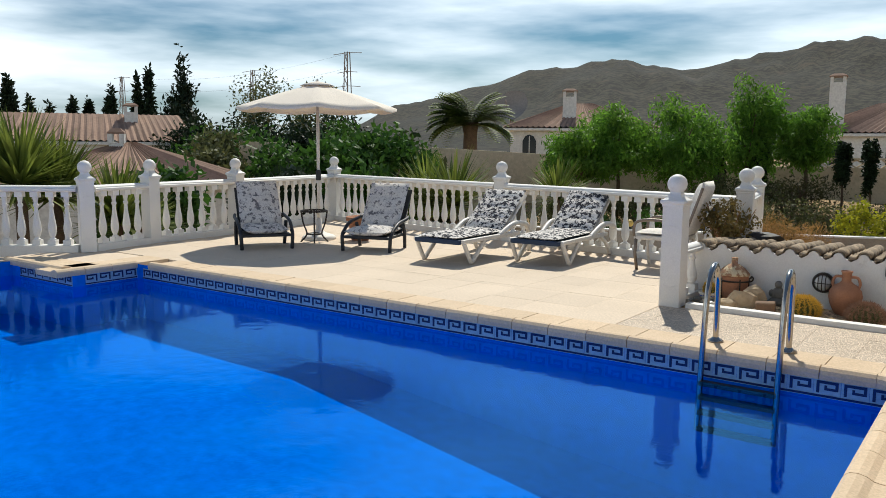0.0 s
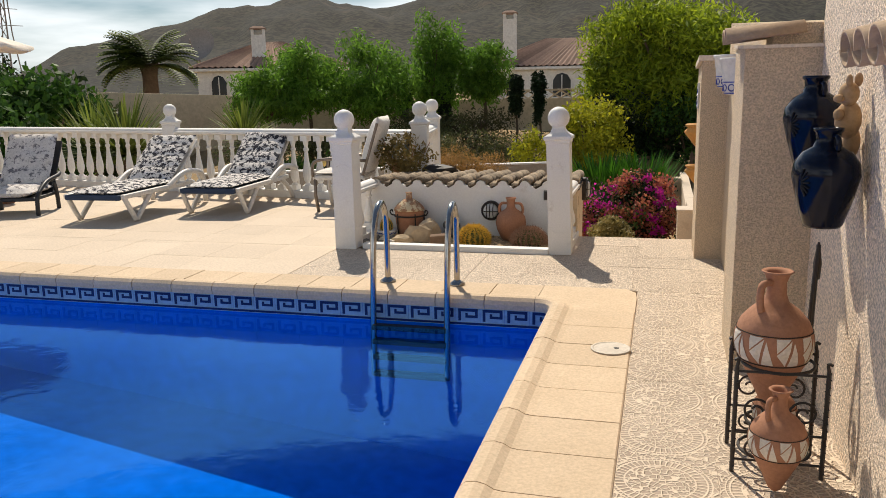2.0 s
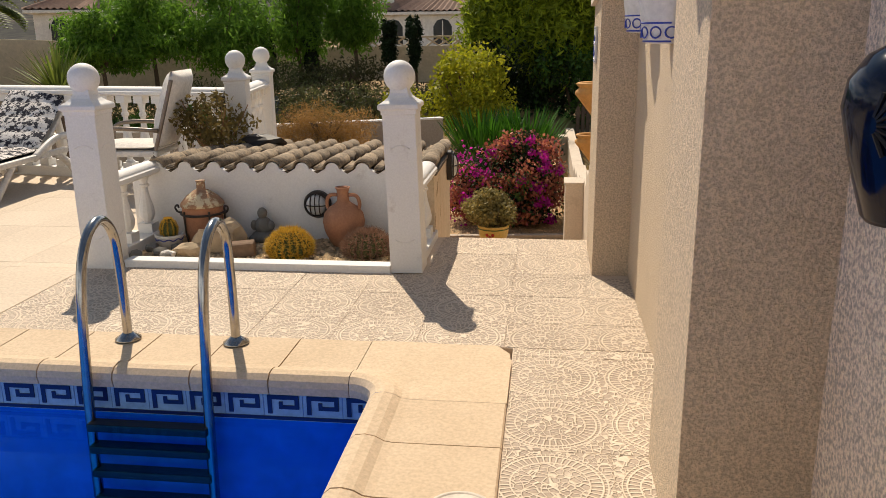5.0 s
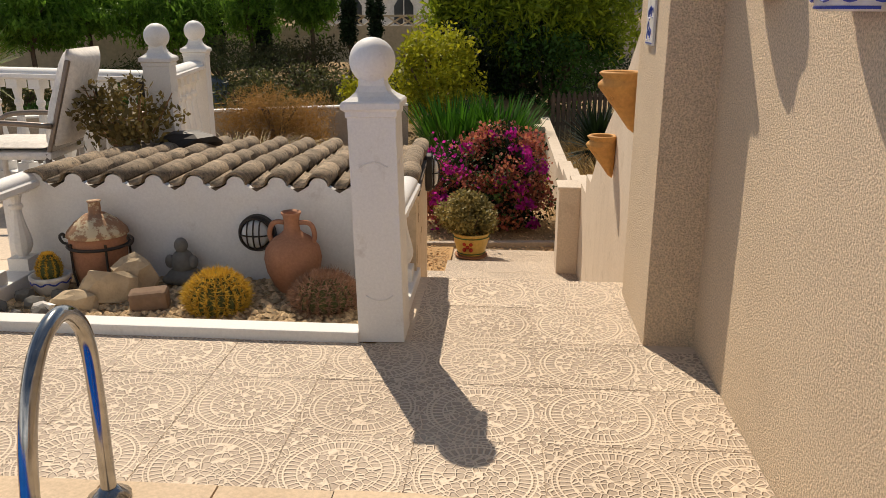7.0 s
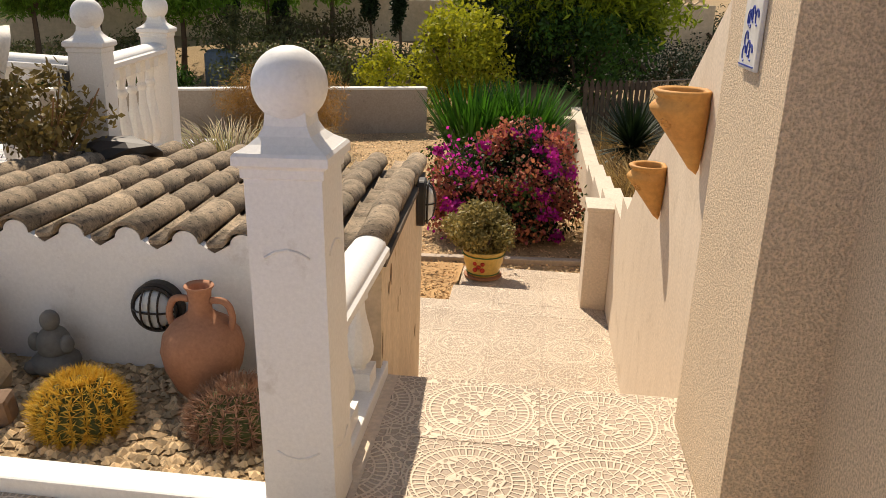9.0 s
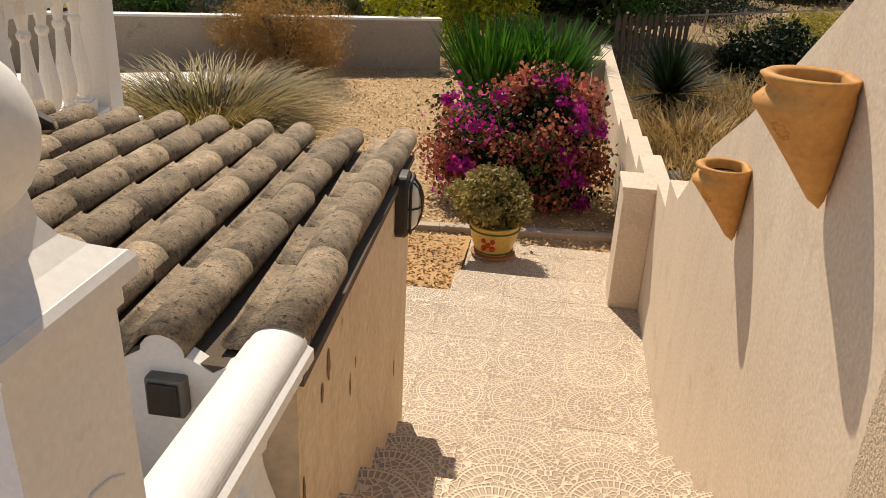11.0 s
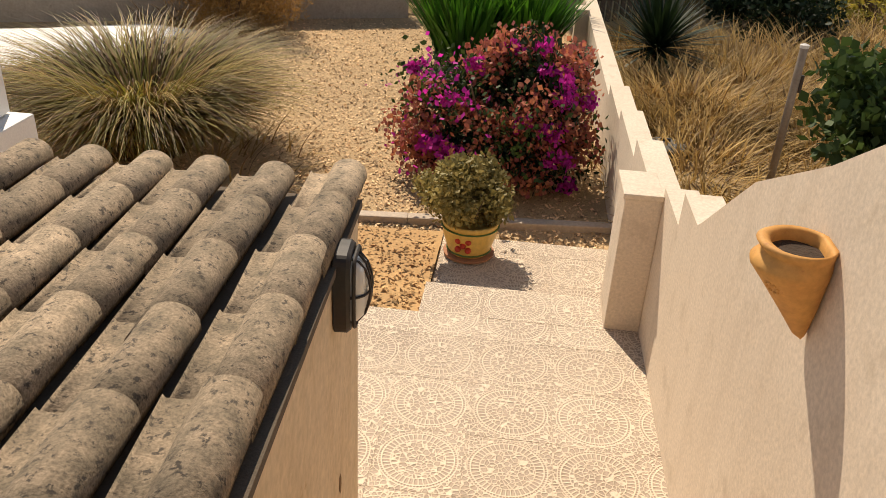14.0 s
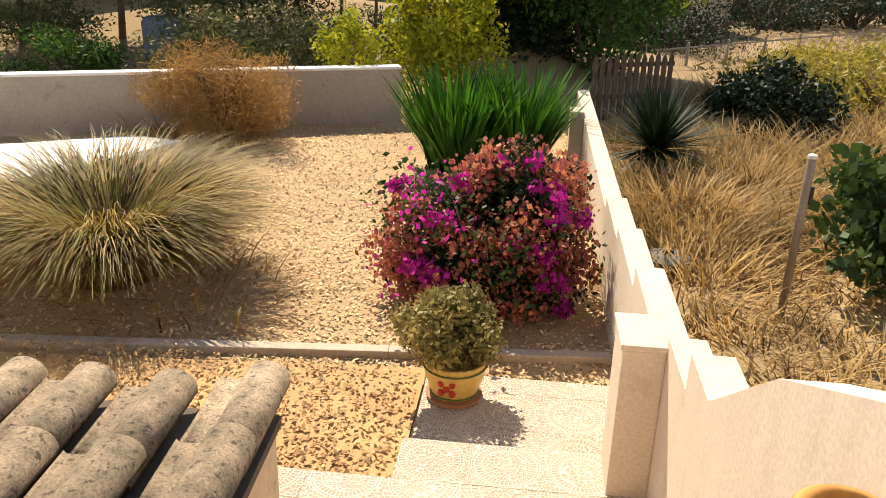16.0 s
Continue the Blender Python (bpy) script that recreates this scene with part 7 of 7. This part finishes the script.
worn = ramp(nt, wear.outputs["Fac"], 0.35, 0.70)
stone_col = mixed(nt, worn, (0.37, 0.29, 0.215), (0.53, 0.43, 0.33))
col = mixed(nt, height, (0.72, 0.59, 0.45), stone_col)
col = mixed(nt, 1.0, col, ramp(nt, fineg.outputs["Fac"], 0.3, 0.7, (0.88, 0.88, 0.88), (1.06, 1.06, 1.06)), "MULTIPLY")
col = mixed(nt, 1.0, col, ramp(nt, info.outputs["Random"], 0.0, 1.0, (0.94, 0.93, 0.92), (1.04, 1.04, 1.04)), "MULTIPLY")
nt.links.new(col, p.inputs["Base Color"])
p.inputs["Roughness"].default_value = 0.68
p.inputs["Specular IOR Level"].default_value = 0.3
bmp = node(nt, "ShaderNodeBump", Strength=1.0, Distance=0.006)
bmp.invert = True
nt.links.new(height, bmp.inputs["Height"])
nt.links.new(bmp.outputs["Normal"], p.inputs["Normal"])
MOSAIC = m


def slab_mesh(name, x0, x1, y0, y1, mat, th=0.012, edge=0.001):
    """A chamfered tile whose pattern is centred on its own origin."""
    bm = bmesh.new()
    lo = [bm.verts.new(q) for q in ((x0, y0, -th), (x1, y0, -th), (x1, y1, -th), (x0, y1, -th))]
    mi = [bm.verts.new(q) for q in ((x0, y0, -edge), (x1, y0, -edge), (x1, y1, -edge), (x0, y1, -edge))]
    hi = [bm.verts.new(q) for q in ((x0 + edge, y0 + edge, 0), (x1 - edge, y0 + edge, 0), (x1 - edge, y1 - edge, 0), (x0 + edge, y1 - edge, 0))]
    for a, b in ((lo, mi), (mi, hi)):
        for i in range(4):
            bm.faces.new((a[i], a[(i + 1) % 4], b[(i + 1) % 4], b[i]))
    bm.faces.new(hi)
    me = bpy.data.meshes.new(name)
    bm.normal_update()
    bm.to_mesh(me)
    bm.free()
    me.materials.append(mat)
    return me


MESHES = {}
tile_rng = np.random.default_rng(77)


def lay(parent, X0, X1, Y0, Y1, z, size, ox, oy, mat, gap=0.0007, name="tile"):
    """Tiles of one size over a rectangle, cut where it ends; the grid passes through (ox, oy)."""
    i0, i1 = math.floor((X0 - ox) / size), math.ceil((X1 - ox) / size)
    j0, j1 = math.floor((Y0 - oy) / size), math.ceil((Y1 - oy) / size)
    for i in range(i0, i1):
        for j in range(j0, j1):
            cx, cy = ox + (i + 0.5) * size, oy + (j + 0.5) * size
            a, b = max(X0, cx - size / 2) - cx + gap, min(X1, cx + size / 2) - cx - gap
            c, d = max(Y0, cy - size / 2) - cy + gap, min(Y1, cy + size / 2) - cy - gap
            if b - a < 0.03 or d - c < 0.03:
                continue
            key = (round(a, 3), round(b, 3), round(c, 3), round(d, 3), mat.name)
            if key not in MESHES:
                MESHES[key] = slab_mesh(name, a, b, c, d, mat)
            piece(name, MESHES[key], pose(cx, cy, z + tile_rng.uniform(-0.0008, 0.0008)), parent)


lay(terrace, 0.704, 1.54, 0.8, 6.10, 0, 0.40, 0.66, 7.61, MOSAIC)
lay(terrace, -1.90, 1.30, 6.105, 7.15, 0, 0.40, 0.66, 7.61, MOSAIC)
lay(terrace, 0.155, 1.10, 7.15, TOP_Y, 0, 0.40, 0.66, 7.61, MOSAIC)
lay(terrace, 1.104, 1.25, 7.84, TOP_Y, 0, 0.40, 0.66, 7.61, MOSAIC)
lay(terrace, -9.4, -1.905, 6.105, 7.20, 0, 0.50, -1.905, 6.105, PAVING)
lay(terrace, -9.4, -1.96, 7.20, 9.75, 0, 0.50, -1.905, 6.105, PAVING)
for k in range(1, 6):
    y0, y1 = TOP_Y + RUN * (k - 1), TOP_Y + RUN * k
    lay(stairs, -0.06, 1.25, y0, y1, -RISE * k, 0.40, 0.70, y0 - 0.025, MOSAIC)
lay(stairs, -0.95, 1.25, TOP_Y + RUN * 5, 11.58, -1.14, 0.40, 0.75, 11.76, MOSAIC)
lay(stairs, -0.02, 1.25, 11.58, 11.93, -1.14, 0.40, 0.75, 11.56, MOSAIC)
lay(stairs, -0.02, 1.25, 11.93, 12.95, -1.32, 0.40, 0.75, 11.95, MOSAIC)

for k, a in enumerate(((P1 + 0.03, 0.698, -4.04, 6.098, -1.6, -0.045), (P0 - 0.05, P1 + 0.028, Q1 + 0.03, 6.098, -1.6, -0.045), (BAY_X - 0.04, P0 - 0.06, BAY_Y + 0.03, BAY_Y + 0.05, -1.6, -0.045))):
    bm = bmesh.new()
    box(bm, *a)
    part("coping_bed", bm, PAVING, terrace)
# coping stones with a raised rounded lip towards the water
coping = thing("pool_coping", pose(0, 0, 0), "sand coloured bullnose coping stones round the pool", "coping", kind="structure")


def stone_mesh(length, depth):
    """A stone along x; the water is on the -y side of y = 0."""
    prof = [(-0.02, -0.05), (depth, -0.05), (depth, 0.004), (depth - 0.006, 0.010), (0.13, 0.010), (0.10, 0.014), (0.07, 0.030), (0.035, 0.037), (0.0, 0.032), (-0.022, 0.012), (-0.028, -0.015)]
    bm = prism(prof, "x", -length / 2 + 0.003, length / 2 - 0.003)
    me = bpy.data.meshes.new("coping_stone")
    bm.normal_update()
    bm.to_mesh(me)
    bm.free()
    me.materials.append(COPING)
    return me


L1 = 0.333
ST = stone_mesh(L1, 0.44)
SR = stone_mesh(L1, 0.50)
n = int((P1 - P0) / L1)
for i in range(n + 1):
    x = P1 - 0.13 - L1 * (i + 0.5)
    if x - L1 / 2 > P0 - 0.05:
        piece("coping_stone", ST, pose(x, Q1, tile_rng.uniform(-0.001, 0.001)), coping)
for i in range(28):
    piece("coping_stone", SR, pose(P1, 5.53 - L1 * (i + 0.5), tile_rng.uniform(-0.001, 0.001), 0, 0, -90), coping)
for i in range(3):
    piece("coping_stone", ST, pose(P0, Q1 - L1 * (i + 0.5), 0, 0, 0, 90), coping)
for i in range(4):
    piece("coping_stone", ST, pose(P0 - 0.2 - L1 * (i + 0.5), BAY_Y, 0), coping)
# the rounded corner stone, swept round the basin's corner
bm = bmesh.new()
RC = 0.13
cx, cy = P1 - RC, Q1 - RC
prof = [(-0.02, -0.05), (-0.028, -0.015), (-0.022, 0.012), (0.0, 0.032), (0.035, 0.037), (0.07, 0.030), (0.10, 0.014), (0.13, 0.010)]
rings = []
for k in range(13):
    a = math.pi / 2 * k / 12
    c, s = math.cos(a), math.sin(a)
    ring = [bm.verts.new((cx + (RC + d) * c, cy + (RC + d) * s, z)) for d, z in prof]
    reach = min((P1 + 0.50 - cx) / max(c, 1e-6), (Q1 + 0.44 - cy) / max(s, 1e-6))
    if 4 < k < 9:
        reach *= 0.985
    ring += [bm.verts.new((cx + reach * c, cy + reach * s, z)) for z in (0.010, -0.05)]
    rings.append(ring)
for a, b in zip(rings, rings[1:]):
    for i in range(len(a) - 1):
        bm.faces.new((a[i], a[i + 1], b[i + 1], b[i]))
bmesh.ops.recalc_face_normals(bm, faces=bm.faces)
part("coping_stone", bm, COPING, coping)
for a in ((P0 - 0.44, P0 + 0.02, Q1 + 0.0, Q1 + 0.44), (P0 - 0.22, P0 - 0.0, BAY_Y, BAY_Y + 0.44)):
    part("coping_stone", soft_box(*a, -0.05, 0.012, 0.012), COPING, coping)

# waterline frieze: dark blue key pattern on white tiles
# the white tiles are coloured blue-grey: the coping's shade is in this tone
FRIEZE_SHADED = surface("frieze_white_shaded", (0.30, 0.46, 0.60), (0.24, 0.38, 0.52), 0.3, 30, 3, 0.6, 0.0)
FRIEZE_B = surface("frieze_navy", (0.008, 0.018, 0.10), (0.006, 0.014, 0.08), 0.3, 30, 3, 0.6, 0.0)
frieze = thing("waterline_frieze", pose(0, 0, 0), "white waterline tiles with a navy key pattern", "frieze", kind="structure")
U = 0.165
bm = bmesh.new()
for x0, x1, z0, z1 in ((0.0, 0.165, -0.002, 0.012), (0.018, 0.150, 0.088, 0.106), (0.018, 0.036, 0.024, 0.106), (0.132, 0.150, 0.060, 0.106), (0.066, 0.150, 0.046, 0.062), (0.066, 0.082, 0.046, 0.078)):
    box(bm, x0, x1, -0.005, 0.0, z0, z1)
KEY = bpy.data.meshes.new("key_tile")
bm.to_mesh(KEY)
bm.free()
KEY.materials.append(FRIEZE_B)
TILEW = slab_mesh("band_tile", 0.001, U - 0.001, 0.0, 0.125, FRIEZE_SHADED, 0.004, 0.001)
ZB = -0.165
for i in range(int((P1 - P0) / U)):
    x = P1 - U * (i + 1)
    piece("band_tile", TILEW, pose(x, Q1 - 0.004, ZB - 0.008, 90), frieze)
    piece("key_tile", KEY, pose(x, Q1 - 0.005, ZB), frieze)
for i in range(7):
    piece("band_tile", TILEW, pose(P0 - U * (i + 1), BAY_Y - 0.004, ZB - 0.008, 90), frieze)
    piece("key_tile", KEY, pose(P0 - U * (i + 1), BAY_Y - 0.005, ZB), frieze)
for i in range(4):
    piece("band_tile", TILEW, pose(P0 + 0.004, Q1 - U * (i + 1) + U, ZB - 0.008, 90, 0, -90) , frieze)
    piece("key_tile", KEY, pose(P0 + 0.005, Q1 - U * i, ZB, 0, 0, -90), frieze)

# roof of the pump house
roof = thing("pump_house_roof", pose(0, 0, 0), "weathered grey clay barrel tile roof", "roof", kind="structure")
TL = 0.42


def pan_and_roll(length, thick=0.013):
    """A tile with a flat pan on its -x side running into a rounded roll, along +y; its far end is a little wider."""
    bm = bmesh.new()
    rows = []
    for y, w in ((0.0, 0.97), (length, 1.03)):
        line = [(-0.122, 0.009), (-0.116, 0.001), (-0.090, 0.0), (-0.066, 0.003)]
        line += [(-0.056 * math.cos(math.pi * k / 14) * (1.0 if k < 7 else 1.04), 0.008 + 0.050 * math.sin(math.pi * k / 14) ** 0.9) for k in range(1, 15)]
        rows.append([bm.verts.new((x * w, y, z * w)) for x, z in line])
        rows.append([bm.verts.new((x * w, y, z * w - thick)) for x, z in line])
    o0, i0, o1, i1 = rows
    for k in range(len(o0) - 1):
        bm.faces.new((o0[k], o0[k + 1], o1[k + 1], o1[k])), bm.faces.new((i0[k + 1], i0[k], i1[k], i1[k + 1]))
        bm.faces.new((o0[k + 1], o0[k], i0[k], i0[k + 1])), bm.faces.new((o1[k], o1[k + 1], i1[k + 1], i1[k]))
    for k in (0, len(o0) - 1):
        bm.faces.new((o0[k], o1[k], i1[k], i0[k]))
    bmesh.ops.recalc_face_normals(bm, faces=bm.faces)
    me = bpy.data.meshes.new("roof_tile")
    bm.to_mesh(me)
    bm.free()
    me.materials.append(ROOFTILE)
    for poly in me.polygons:
        poly.use_smooth = abs(poly.normal.y) < 0.5
    return me


COVER = pan_and_roll(TL)
slope = math.degrees(math.atan2(ROOF1 - ROOF0, 2.25))
ROWS, COLS = 6, 10
PITCH = 0.206
for r in range(ROWS):
    for c in range(COLS):
        y = 7.925 + r * 0.326 + (0.085 if c == 0 else 0.0)
        zb = ROOF0 + (ROOF1 - ROOF0) * (y - 7.90) / 2.25
        x = (0.046 if c == 0 else 0.035) - 0.068 * (y - 7.9) - PITCH * c
        tilt, jit = slope + 2.0 + tile_rng.uniform(-0.4, 0.4), tile_rng.uniform(-0.006, 0.006)
        z = zb + 0.026
        piece("roof_tile", COVER, pose(x + jit, y, z, tilt, 0, 3.9 + tile_rng.uniform(-1.0, 1.0)), roof)
# scalloped mortar under the front edge
MORTAR = WHITE
for c in range(COLS):
    x = 0.035 - PITCH * c
    pts = [(-0.103, -0.07), (-0.103, -0.034)] + [(0.046 * math.cos(math.pi * (1 - k / 8)), 0.040 * math.sin(math.pi * k / 8)) for k in range(9)] + [(0.103, -0.034), (0.103, -0.07)]
    if c == 0:
        pts = [(min(u, 0.050), v) for u, v in pts]
    mo = part("mortar_fillet", prism(pts, "y", 0.0, 0.04), MORTAR, roof)
    mo.matrix_basis = pose(x, 7.942, ROOF0 + 0.018)
